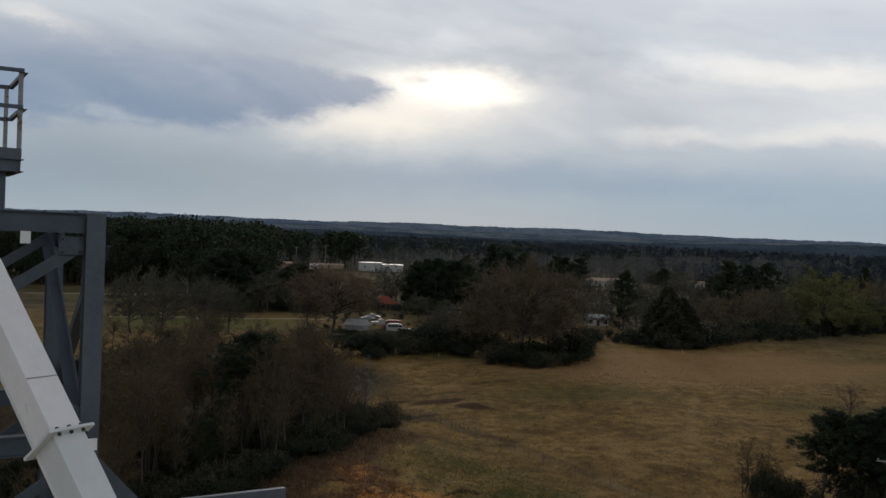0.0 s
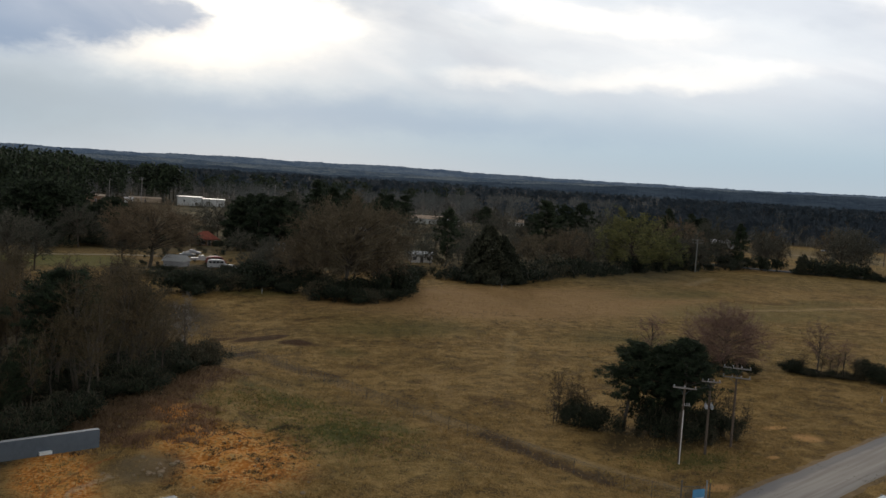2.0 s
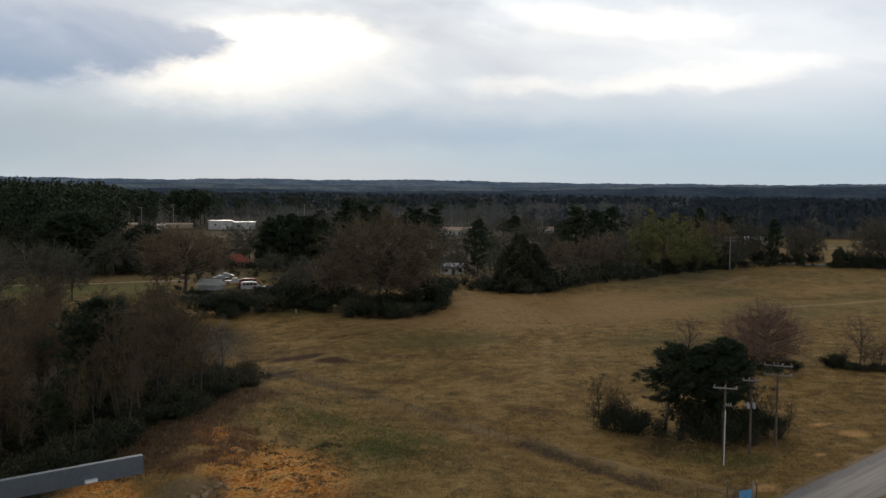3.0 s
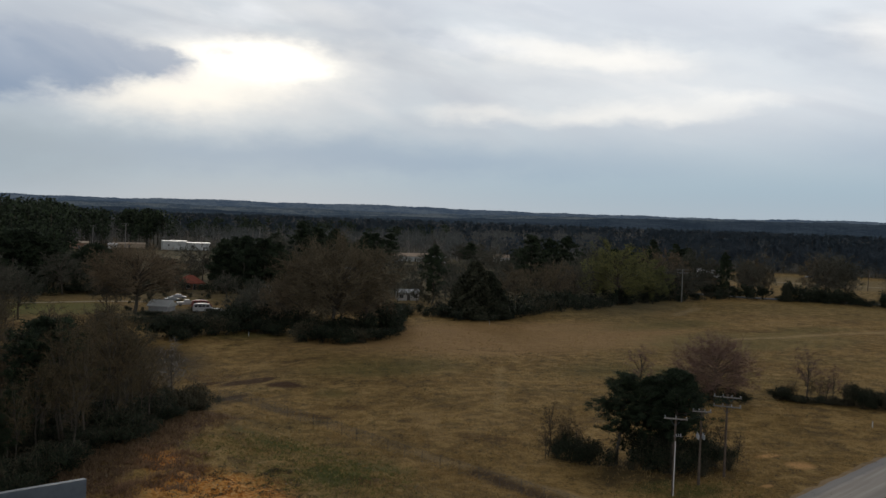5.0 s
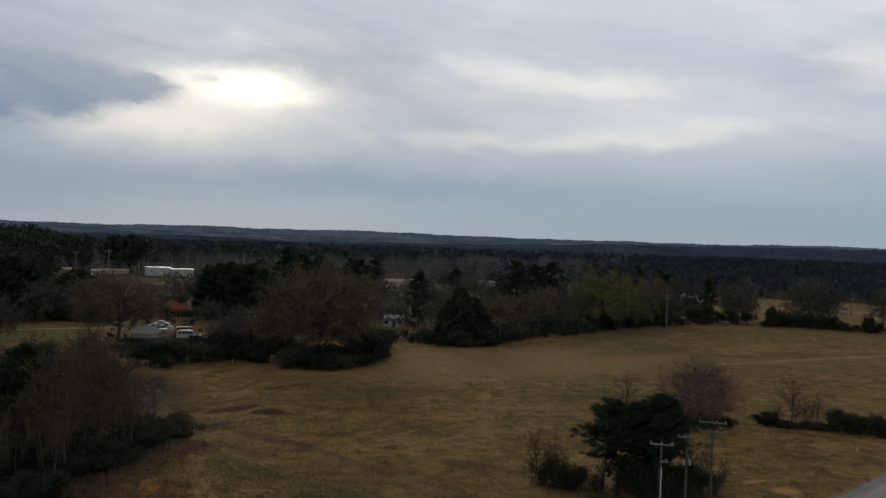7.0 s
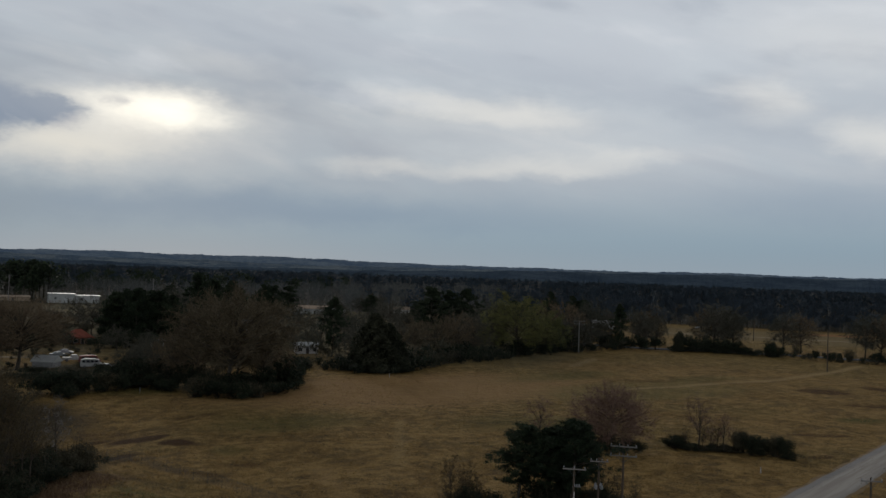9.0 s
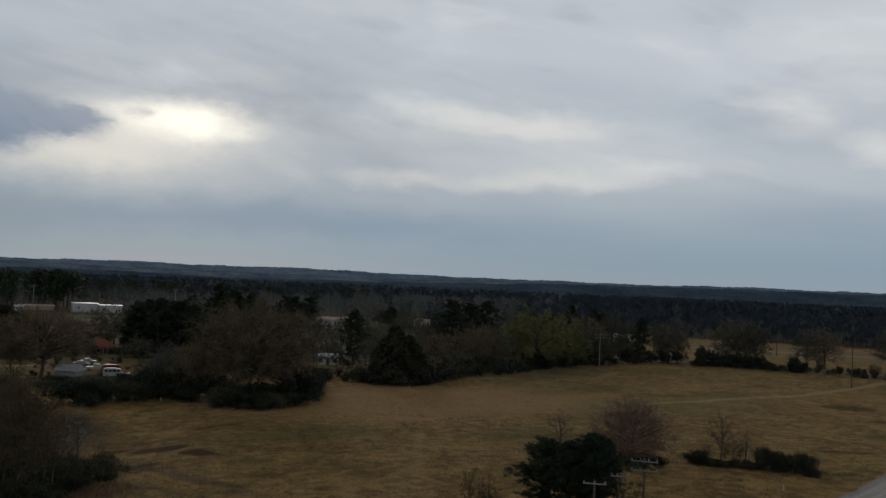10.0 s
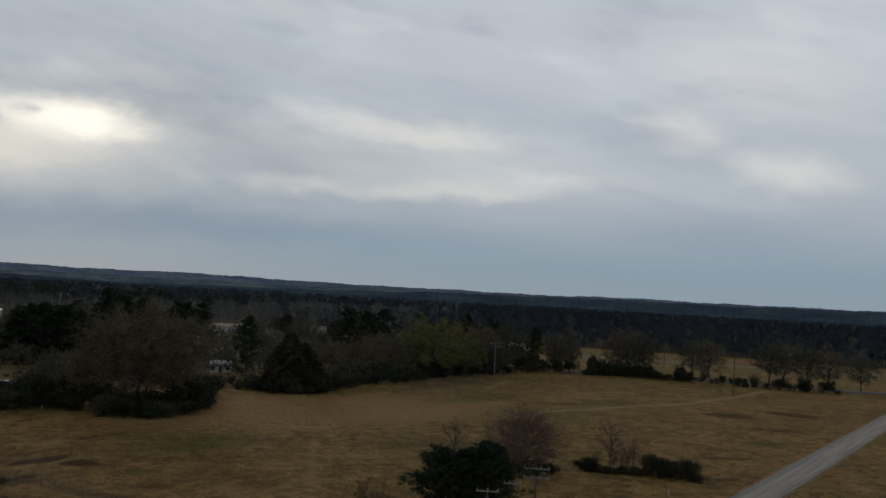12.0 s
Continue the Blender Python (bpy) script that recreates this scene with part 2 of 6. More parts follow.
OLD_ASPHALT = surface("old_asphalt", (0.14, 0.14, 0.145), (0.20, 0.20, 0.205), 0.1, 60, 0.9, 0.0, 0.2)
SHOULDER = surface("gravel_shoulder", (0.17, 0.112, 0.052), (0.30, 0.21, 0.105), 0.5, 20, 0.95, 0.0, 0.4)
POLE_WOOD = surface("weathered_pole_wood", (0.075, 0.055, 0.042), (0.14, 0.11, 0.085), 1.2, 12, 0.9, 0.0, 0.3)
POLE_GREY = surface("grey_pole_wood", (0.20, 0.185, 0.17), (0.30, 0.285, 0.265), 1.2, 12, 0.9, 0.0, 0.3)
CERAMIC = surface("grey_ceramic", (0.26, 0.27, 0.28), (0.38, 0.39, 0.40), 4, 4, 0.3, 0.0, 0.0)
PVC = surface("pale_conduit", (0.50, 0.49, 0.47), (0.62, 0.61, 0.58), 2, 8, 0.5, 0.0, 0.0)
ROCK = surface("pale_rock", (0.20, 0.145, 0.085), (0.34, 0.255, 0.16), 2.0, 6, 0.95, 0.0, 0.5)
SIDING = surface("white_siding", (0.42, 0.41, 0.385), (0.56, 0.55, 0.52), 0.4, 12, 0.6, 0.0, 0.05)
BRICK = surface("brown_brick", (0.20, 0.115, 0.075), (0.30, 0.18, 0.12), 0.6, 14, 0.9, 0.0, 0.1)
ROOF_TAN = surface("tan_roof", (0.36, 0.27, 0.19), (0.47, 0.37, 0.27), 0.4, 14, 0.85, 0.0, 0.1)
ROOF_WHITE = surface("white_metal_roof", (0.42, 0.42, 0.40), (0.56, 0.56, 0.54), 0.3, 14, 0.45, 0.0, 0.03)
ROOF_RED = surface("red_roof", (0.22, 0.065, 0.042), (0.33, 0.105, 0.068), 0.6, 12, 0.8, 0.0, 0.1)
ROOF_GREY = surface("grey_sheet_roof", (0.22, 0.22, 0.22), (0.34, 0.34, 0.335), 0.6, 12, 0.6, 0.1, 0.05)
ROOF_DARK = surface("dark_shingle_roof", (0.06, 0.055, 0.05), (0.11, 0.10, 0.095), 0.6, 12, 0.9, 0.0, 0.1)
WINDOW = surface("dark_window_glass", (0.02, 0.022, 0.025), (0.04, 0.043, 0.048), 0.5, 4, 0.12, 0.0, 0.0)
PAINT_WHITE = surface("white_car_paint", (0.30, 0.30, 0.29), (0.42, 0.42, 0.41), 0.8, 6, 0.5, 0.0, 0.0)
PAINT_SILVER = surface("silver_car_paint", (0.20, 0.21, 0.22), (0.30, 0.31, 0.32), 0.8, 6, 0.5, 0.1, 0.0)
PAINT_RED = surface("faded_red_paint", (0.20, 0.045, 0.035), (0.28, 0.075, 0.055), 0.8, 6, 0.5, 0.0, 0.0)
RUBBER = surface("tyre_rubber", (0.015, 0.015, 0.015), (0.03, 0.03, 0.03), 4, 4, 0.9, 0.0, 0.0)
SIGN_BLUE = surface("blue_sign_paint", (0.05, 0.20, 0.36), (0.075, 0.27, 0.45), 1.5, 6, 0.5, 0.0, 0.0)
SIGN_WHITE = surface("white_sign_paint", (0.62, 0.63, 0.64), (0.72, 0.73, 0.74), 1.5, 6, 0.5, 0.0, 0.0)
WIRE = surface("fence_wire", (0.085, 0.08, 0.07), (0.15, 0.14, 0.125), 2, 6, 0.5, 0.5, 0.0)
YELLOW = surface("yellow_paint", (0.42, 0.31, 0.07), (0.55, 0.42, 0.12), 2, 6, 0.5, 0.0, 0.0)
CONCRETE = surface("concrete", (0.27, 0.26, 0.24), (0.38, 0.37, 0.35), 0.8, 14, 0.9, 0.0, 0.2)


def road_material():
    """Worn asphalt: an older darker lane edge, paler wheel tracks, patches and cracks."""
    m = bpy.data.materials.new("worn_road_asphalt")
    m.use_nodes = True
    g = Graph(m.node_tree)
    pos = g.node("ShaderNodeNewGeometry").outputs["Position"]
    sep = g.node("ShaderNodeSeparateXYZ", Vector=pos)
    x, y, _ = sep.outputs
    ux, uy = 0.830, 0.557
    across = g.add(g.mul(g.add(x, -44.3), uy), g.mul(g.add(y, -77.1), -ux))
    along = g.add(g.mul(x, ux), g.mul(y, uy))
    wob = g.add(across, g.mul(g.add(g.noise(pos, 0.3, 4, 0.6), -0.5), 1.2))
    streak = g.noise(g.xyz(g.mul(along, 0.04), g.mul(across, 1.3), 0.0), 1.0, 4, 0.6)
    grain = g.noise(pos, 9.0, 4, 0.7)
    colour = g.mix(g.step(streak, 0.35, 0.65), (0.325, 0.285, 0.240), (0.43, 0.385, 0.330))
    colour = g.mix(g.mul(g.step(wob, 1.7, 0.8), 0.75), colour, (0.215, 0.205, 0.200))
    colour = g.mix(g.mul(g.step(wob, 5.3, 6.0), 0.4), colour, (0.26, 0.225, 0.180))
    colour = g.mix(g.mul(g.step(grain, 0.55, 0.75), 0.3), colour, (0.20, 0.18, 0.155))
    b = g.node("ShaderNodeBsdfPrincipled", Base_Color=colour, Roughness=0.9)
    b.inputs["Specular IOR Level"].default_value = 0.25
    bump = g.node("ShaderNodeBump", Strength=0.3, Distance=0.02, Height=grain)
    g.tree.links.new(bump.outputs[0], b.inputs["Normal"])
    out = g.node("ShaderNodeOutputMaterial")
    g.tree.links.new(b.outputs[0], out.inputs[0])
    return m


def hazy_hill_material(name, tone, other, glow):
    """Woods miles away: distance haze is put into the colour and a faint glow."""
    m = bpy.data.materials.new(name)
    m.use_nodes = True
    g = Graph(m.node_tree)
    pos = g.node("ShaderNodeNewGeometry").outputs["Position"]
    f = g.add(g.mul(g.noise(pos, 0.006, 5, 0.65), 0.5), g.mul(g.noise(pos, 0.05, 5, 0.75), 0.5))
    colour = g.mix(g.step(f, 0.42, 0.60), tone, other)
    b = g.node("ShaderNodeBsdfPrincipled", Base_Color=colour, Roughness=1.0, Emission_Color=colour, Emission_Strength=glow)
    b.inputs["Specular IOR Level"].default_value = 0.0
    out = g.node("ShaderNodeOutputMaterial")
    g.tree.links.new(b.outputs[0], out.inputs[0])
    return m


# ---------------------------------------------------------------- lie of the land
def polar(bearing, d):
    """A place d metres off, at a bearing in degrees to the left of straight ahead."""
    a = radians(bearing)
    return -math.sin(a) * d, math.cos(a) * d


def sstep(x, lo, hi):
    t = np.clip((np.asarray(x, dtype=float) - lo) / (hi - lo), 0, 1)
    return t * t * (3 - 2 * t)


def beside(x, y, ax, ay, bx, by):
    """Distance to the right of the line from a to b (left is negative), and the way along it from 0 to 1."""
    ux, uy = bx - ax, by - ay
    n = math.hypot(ux, uy)
    return ((x - ax) * uy - (y - ay) * ux) / n, ((x - ax) * ux + (y - ay) * uy) / n / n


WOOD_EDGE = (-23.2, 85.1, -6.2, 128.5)       # foot of the bank, where the thicket begins
FENCE = (-4.7, 142.4, 37.6, 75.0)            # fence line down to the gate
ROAD_L = (44.3, 77.1, 127.4, 132.9)            # left edge of the road
ROAD_DIR = (0.830, 0.557)
ROAD_W = 6.0


def height(x, y):
    x, y = np.asarray(x, dtype=float), np.asarray(y, dtype=float)
    r = np.hypot(x, y)
    z = 0.35 * np.sin(x * 0.045 + 1) * np.sin(y * 0.038) + 0.16 * np.sin(x * 0.13 + y * 0.07) * np.sin(y * 0.11 - x * 0.05)
    z = z * sstep(r, 40, 90) * (1 - sstep(r, 420, 560))
    lumps = np.sin(x * 0.93 + 0.41 * y + 2.1 * np.sin(0.13 * y)) * np.sin(0.71 * y - 0.37 * x + 1.7 * np.sin(0.11 * x)) + 0.6 * np.sin(1.7 * x - 1.1 * y + 1.3 * np.sin(0.23 * x)) * np.sin(1.3 * y + 0.9 * x)
    z = z + 0.075 * lumps * sstep(r, 50, 80) * (1 - sstep(r, 230, 330))
    s, _ = beside(x, y, *WOOD_EDGE)
    z = z - 3.0 * sstep(-s, -4, 16) * sstep(r, 40, 70) * (1 - sstep(r, 150, 215))
    # the raised fill in front of the fence, worn into gullies at its clay end
    f, k = beside(x, y, *FENCE)
    fill = sstep(f, 4, 14) * (1 - sstep(f, 26, 44)) * sstep(k, -0.1, 0.15) * (1 - sstep(k, 0.75, 1.0))
    z = z + 1.3 * fill
    z = z - 0.5 * np.exp(-((f + 0.5) / 2.2) ** 2) * sstep(k, 0.3, 0.6) * (1 - sstep(k, 0.93, 1.0))
    clay = np.exp(-(((x + 5) / 9) ** 2 + ((y - 92) / 16) ** 2))
    z = z + clay * (0.30 * np.sin(x * 1.1 + 0.6 * y) * np.sin(y * 0.5 - x * 0.3) + 0.16 * np.sin(x * 2.3 - y * 1.3))
    # level beds for the roads
    q, _ = beside(x, y, *ROAD_L)
    bed = (1 - sstep(np.abs(q - ROAD_W / 2), ROAD_W / 2 + 1.0, ROAD_W / 2 + 7.0)) * (x > 10)
    return z * (1 - bed)


def ground_at(x, y):
    return float(height(x, y))


# ---------------------------------------------------------------- mesh helpers
def tri_mesh(name, verts, tris, material, smooth=False):
    verts, tris = np.asarray(verts, np.float32).reshape(-1, 3), np.asarray(tris, np.int32).reshape(-1, 3)
    me = bpy.data.meshes.new(name)
    me.vertices.add(len(verts))
    me.vertices.foreach_set("co", verts.ravel())
    me.loops.add(len(tris) * 3)
    me.loops.foreach_set("vertex_index", tris.ravel())
    me.polygons.add(len(tris))
    me.polygons.foreach_set("loop_start", np.arange(0, len(tris) * 3, 3, dtype=np.int32))
    if smooth:
        me.polygons.foreach_set("use_smooth", np.ones(len(tris), dtype=bool))
    me.materials.append(material)
    me.update(calc_edges=True)
    return me


def part(name, data, material, parent, label=""):
    """One mesh object under a thing or a part; data is a bmesh or a mesh."""
    if isinstance(data, bmesh.types.BMesh):
        me = bpy.data.meshes.new(name)
        data.to_mesh(me)
        data.free()
        me.materials.append(material)
    else:
        me = data
    ob = new(name, me)
    ob.parent = parent
    return tagged(ob, label)


def box(bm, sx, sy, sz, m=Matrix(), bevel=0.0):
    made = bmesh.ops.create_cube(bm, size=1.0, matrix=m @ Matrix.Diagonal((sx, sy, sz, 1)))["verts"]
    if bevel:
        edges = list({e for v in made for e in v.link_edges})
        bmesh.ops.bevel(bm, geom=edges, offset=bevel, segments=1, affect="EDGES")
    return bm


def rod(bm, p, q, r, r2=None, n=10):
    p, q = Vector(p), Vector(q)
    m = Matrix.Translation((p + q) / 2) @ (q - p).to_track_quat("Z", "Y").to_matrix().to_4x4()
    bmesh.ops.create_cone(bm, cap_ends=True, segments=n, radius1=r, radius2=r if r2 is None else r2, depth=(q - p).length, matrix=m)
    return bm


def section(bm, outline, p, q, up=(0, 0, 1)):
    """Push an outline (across, up) along the line from p to q, closed at both ends."""
    p, q = Vector(p), Vector(q)
    d = (q - p).normalized()
    side = d.cross(Vector(up)).normalized()
    top = side.cross(d)
    a = [bm.verts.new(p + side * u + top * v) for u, v in outline]
    b = [bm.verts.new(q + side * u + top * v) for u, v in outline]
    n = len(outline)
    for i in range(n):
        bm.faces.new((a[i], a[(i + 1) % n], b[(i + 1) % n], b[i]))
    bm.faces.new(list(reversed(a)))
    bm.faces.new(b)
    bmesh.ops.recalc_face_normals(bm, faces=bm.faces[:])
    return bm


def h_outline(w, h, t=0.012):
    a, b = w / 2, h / 2
    return [(-a, -b), (a, -b), (a, -b + t), (t / 2, -b + t), (t / 2, b - t), (a, b - t), (a, b), (-a, b), (-a, b - t), (-t / 2, b - t), (-t / 2, -b + t), (-a, -b + t)]


def c_outline(w, h, t=0.012):
    a, b = w / 2, h / 2
    return [(-a, -b), (a, -b), (a, -b + t), (-a + t, -b + t), (-a + t, b - t), (a, b - t), (a, b), (-a, b)]


def l_outline(w, t=0.01):
    return [(0, 0), (w, 0), (w, t), (t, t), (t, w), (0, w)]


def thing(name, label, category, x=0.0, y=0.0, z=0.0, turn=0.0, group="", kind=""):
    ob = new(name)
    ob.empty_display_size = 0.2
    ob.matrix_basis = pose(x, y, z, 0, 0, turn)
    return tagged(ob, label, category, group, kind)


# ---------------------------------------------------------------- ground
def ground_material():
    m = bpy.data.materials.new("field_ground")
    m.use_nodes = True
    g = Graph(m.node_tree)
    pos = g.node("ShaderNodeNewGeometry").outputs["Position"]
    sep = g.node("ShaderNodeSeparateXYZ", Vector=pos)
    x, y, _ = sep.outputs
    n_big, n_mid, n_small, n_fine = (g.noise(pos, s, d, 0.6) for s, d in ((0.016, 4), (0.07, 5), (0.45, 5), (2.6, 4)))
    wx = g.add(x, g.mul(g.add(g.noise(pos, 0.12, 5, 0.65), -0.5), 16.0))
    wy = g.add(y, g.mul(g.add(g.noise(pos, 0.10, 5, 0.65, 1.5), -0.5), 16.0))
    r = g.math("SQRT", g.add(g.mul(x, x), g.mul(y, y)))

    def oval(cx, cy, rx, ry, turn=0.0, soft=0.5, warp=True):
        wob = min(1.0, 0.5 * math.sqrt(rx * ry) / 16.0) if warp else 0.0
        a = g.add(x, g.mul(g.add(wx, g.mul(x, -1.0)), wob))
        b = g.add(y, g.mul(g.add(wy, g.mul(y, -1.0)), wob))
        c, s = math.cos(radians(turn)), math.sin(radians(turn))
        dx, dy = g.add(a, -cx), g.add(b, -cy)
        u = g.mul(g.add(g.mul(dx, c), g.mul(dy, s)), 1 / rx)
        v = g.mul(g.add(g.mul(dy, c), g.mul(dx, -s)), 1 / ry)
        d = g.math("SQRT", g.add(g.mul(u, u), g.mul(v, v)))
        return g.step(d, 1 - soft, 1.0, 1.0, 0.0)

    def strip(ax, ay, bx, by, w, soft=0.6, wob=0.25):
        ux, uy = bx - ax, by - ay
        n = math.hypot(ux, uy)
        dx = g.add(g.add(x, g.mul(g.add(wx, g.mul(x, -1.0)), wob)), -ax)
        dy = g.add(g.add(y, g.mul(g.add(wy, g.mul(y, -1.0)), wob)), -ay)
        k = g.math("MINIMUM", g.math("MAXIMUM", g.mul(g.add(g.mul(dx, ux), g.mul(dy, uy)), 1 / n / n), 0.0), 1.0)
        ex, ey = g.add(dx, g.mul(k, -ux)), g.add(dy, g.mul(k, -uy))
        d = g.math("SQRT", g.add(g.mul(ex, ex), g.mul(ey, ey)))
        return g.step(d, w * (1 - soft), w, 1.0, 0.0)

    def over(colour, mask, amount, tint):
        return g.mix(g.mul(mask, amount), colour, tint)

    # dry winter grass with greener and barer places
    colour = g.mix(g.step(n_mid, 0.42, 0.58), (0.212, 0.124, 0.036), (0.322, 0.198, 0.065))
    colour = g.mix(g.mul(g.step(n_big, 0.47, 0.56), 0.6), colour, (0.170, 0.122, 0.036))
    colour = g.mix(g.mul(g.step(n_small, 0.48, 0.66), 0.65), colour, (0.400, 0.262, 0.096))
    # dark flecks: rough growth, and tuft shadows put into the colour
    colour = g.mix(g.mul(g.step(g.add(g.mul(n_small, 0.5), g.mul(n_fine, 0.5)), 0.49, 0.41), 0.80), colour, (0.080, 0.054, 0.022))
    n_lump = g.noise(pos, 0.22, 4, 0.62, 0.8)
    colour = g.mix(g.mul(g.step(n_lump, 0.46, 0.36), 0.66), colour, (0.090, 0.060, 0.025))
    colour = g.mix(g.mul(g.step(n_lump, 0.56, 0.66), 0.55), colour, (0.415, 0.272, 0.104))
    n_grain = g.noise(pos, 7.0, 3, 0.7)
    colour = g.mix(g.mul(g.step(n_grain, 0.52, 0.66), 0.6), colour, (0.49, 0.328, 0.130))
    colour = g.mix(g.mul(g.step(n_grain, 0.48, 0.36), 0.6), colour, (0.080, 0.052, 0.021))
    # mowing lines and ruts that run across the slope
    lines = g.noise(g.xyz(g.mul(g.add(g.mul(x, 0.94), g.mul(y, 0.34)), 0.05), g.mul(g.add(g.mul(y, 0.94), g.mul(x, -0.34)), 0.55), 0.0), 1.0, 4, 0.6)
    colour = g.mix(g.mul(g.step(lines, 0.54, 0.70), 0.45), colour, (0.130, 0.086, 0.042))
    colour = over(colour, oval(60, 210, 70, 34, 20), 0.65, (0.380, 0.225, 0.098))
    colour = over(colour, oval(120, 205, 40, 20, 10), 0.4, (0.170, 0.150, 0.055))
    for cx, cy, rx, ry, tn, f in ((8.6, 93.5, 5.4, 7.0, 15, 0.95), (13.5, 99.5, 7, 4.5, -20, 0.65), (3.5, 108, 6.5, 3.2, -48, 0.85), (0, 114.5, 5, 2.4, -45, 0.6), (0, 208, 16, 9, 0, 0.55), (12.7, 143, 5, 5, 0, 0.4), (46, 88, 7, 3, 25, 0.7),
                                  (144, 157, 9, 5, 0, 0.7), (110, 235, 40, 12, 25, 0.4), (70, 160, 26, 14, 0, 0.4), (150, 225, 30, 9, 20, 0.4), (25, 165, 22, 12, 10, 0.45), (-6, 122, 6, 3, -40, 0.5)):
        colour = over(colour, oval(cx, cy, rx, ry, tn, 0.85), f, (0.076, 0.086, 0.024))
    # bare brown wet patches, ruts and tracks
    torn = g.step(g.add(g.mul(n_small, 0.6), g.mul(n_fine, 0.4)), 0.70, 0.55)
    for cx, cy, rx, ry, tn, f in ((-1.6, 159.2, 4.4, 3.0, -24, 1.0), (1.4, 157.0, 3.4, 3.4, -10, 1.0), (5.3, 149.8, 3.8, 2.6, -34, 1.0), (-7, 163, 3.4, 1.4, 10, 0.8), (-3.0, 142.4, 2.8, 2.4, 0, 0.9), (170, 199, 8, 7, -30, 0.85), (196, 203, 9, 6, -30, 0.8), (164, 175, 8, 3, -20, 0.6), (121, 142.5, 7, 1.8, -15, 0.7),
                                  (106, 124, 4, 1.5, 20, 0.6), (12.5, 90.5, 2.6, 3.6, 0, 0.6), (133, 223, 8, 3, 0, 0.4), (15, 133, 3, 2, 0, 0.45), (22, 124, 2, 1.6, 0, 0.5), (8, 128, 5, 1.4, -30, 0.5), (30, 112, 5, 2.5, -30, 0.45), (10, 176, 6, 2.0, 10, 0.4), (-6, 168, 6, 2.5, 0, 0.4)):
        colour = over(colour, g.mul(oval(cx, cy, rx * 1.15, ry * 1.15, tn, 0.5), torn), f, (0.066, 0.032, 0.012))
    colour = over(colour, strip(115, 206, 170, 222, 2.6, 0.9), 0.6, (0.40, 0.28, 0.13))
    colour = over(colour, strip(170, 222, 240, 262, 3.0, 0.9), 0.6, (0.40, 0.28, 0.13))
    colour = over(colour, strip(128, 262, 150, 290, 3.0, 0.9), 0.45, (0.40, 0.30, 0.16))
    colour = over(colour, strip(-14, 147, -3.8, 142.3, 2.4, 0.8, 0.1), 0.5, (0.120, 0.088, 0.056))
    colour = over(colour, strip(-3.8, 142.3, 5, 130, 2.6, 0.8, 0.2), 0.45, (0.120, 0.088, 0.056))
    colour = over(colour, strip(5, 130, 19, 110, 1.8, 0.8, 0.2), 0.25, (0.150, 0.110, 0.068))
    colour = over(colour, strip(19, 108, 40, 79, 1.0, 0.8, 0.08), 0.5, (0.37, 0.265, 0.135))
    colour = over(colour, strip(25.2, 98.5, 33.6, 82, 1.9, 0.9, 0.3), 0.85, (0.062, 0.038, 0.022))
    colour = over(colour, strip(46, 166, 36, 130, 1.6, 0.9, 0.1), 0.35, (0.40, 0.28, 0.12))
    colour = over(colour, strip(24, 128, 24, 112, 2.4, 0.9, 0.3), 0.45, (0.39, 0.25, 0.10))
    # worn orange clay, with paler crust and rusty gullies
    clay = g.math("MAXIMUM", oval(-2.5, 86, 8.5, 14, 20, 0.6), g.math("MAXIMUM", oval(-9.5, 101, 3.2, 8, 15, 0.6), oval(-17.0, 82, 4.6, 10, 20, 0.5)))
    grassy = g.step(g.add(g.mul(n_small, 0.6), g.mul(n_fine, 0.4)), 0.55, 0.62)
    clay_colour = g.mix(g.step(n_small, 0.35, 0.65), (0.56, 0.195, 0.032), (0.70, 0.320, 0.076))
    clay_colour = g.mix(g.mul(g.step(n_fine, 0.50, 0.62), 0.7), clay_colour, (0.76, 0.49, 0.20))
    clay_colour = g.mix(g.mul(g.step(n_fine, 0.46, 0.38), 0.7), clay_colour, (0.20, 0.085, 0.025))
    colour = g.mix(g.mul(clay, g.math("SUBTRACT", 1.0, g.mul(grassy, 0.8))), colour, clay_colour)
    colour = over(colour, oval(-9.5, 83.5, 4.5, 5.0, 0, 0.6), 0.85, (0.165, 0.122, 0.066))
    colour = over(colour, strip(-19.0, 74, -13.2, 86, 0.5, 0.9, 0.5), 0.6, (0.30, 0.085, 0.022))
    colour = over(colour, strip(-17.0, 73, -12.0, 82, 0.5, 0.9, 0.6), 0.5, (0.52, 0.40, 0.26))
    for cx, cy, rx, ry in ((63.6, 96.2, 2.6, 2.0), (43.6, 79.6, 2.6, 1.3), (62, 100.3, 2.8, 1.0), (78, 58, 5, 9), (72, 70, 5, 1.3), (55, 89, 1.2, 0.6)):
        colour = over(colour, oval(cx, cy, rx, ry, 20, 0.6), 0.95, (0.54, 0.300, 0.115))
    colour = over(colour, oval(45, 96, 13, 7, 20, 0.6), 0.75, (0.062, 0.046, 0.022))
    colour = over(colour, oval(43, 90.5, 6, 2.6, 25, 0.8), 0.6, (0.072, 0.080, 0.024))
    # reddish brown weeds on the shoulder of the bank
    colour = over(colour, strip(-16.5, 94, -5, 124, 5.0, 0.6, 0.5), 0.85, (0.100, 0.056, 0.036))
    # leaf litter in the thickets, mown yards and pastures farther off
    colour = over(colour, strip(-40, 80, -20, 135, 17, 0.3, 0.3), 0.9, (0.050, 0.042, 0.028))
    colour = over(colour, strip(-62, 110, -30, 178, 26, 0.4, 0.3), 0.9, (0.050, 0.042, 0.028))
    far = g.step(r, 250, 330)
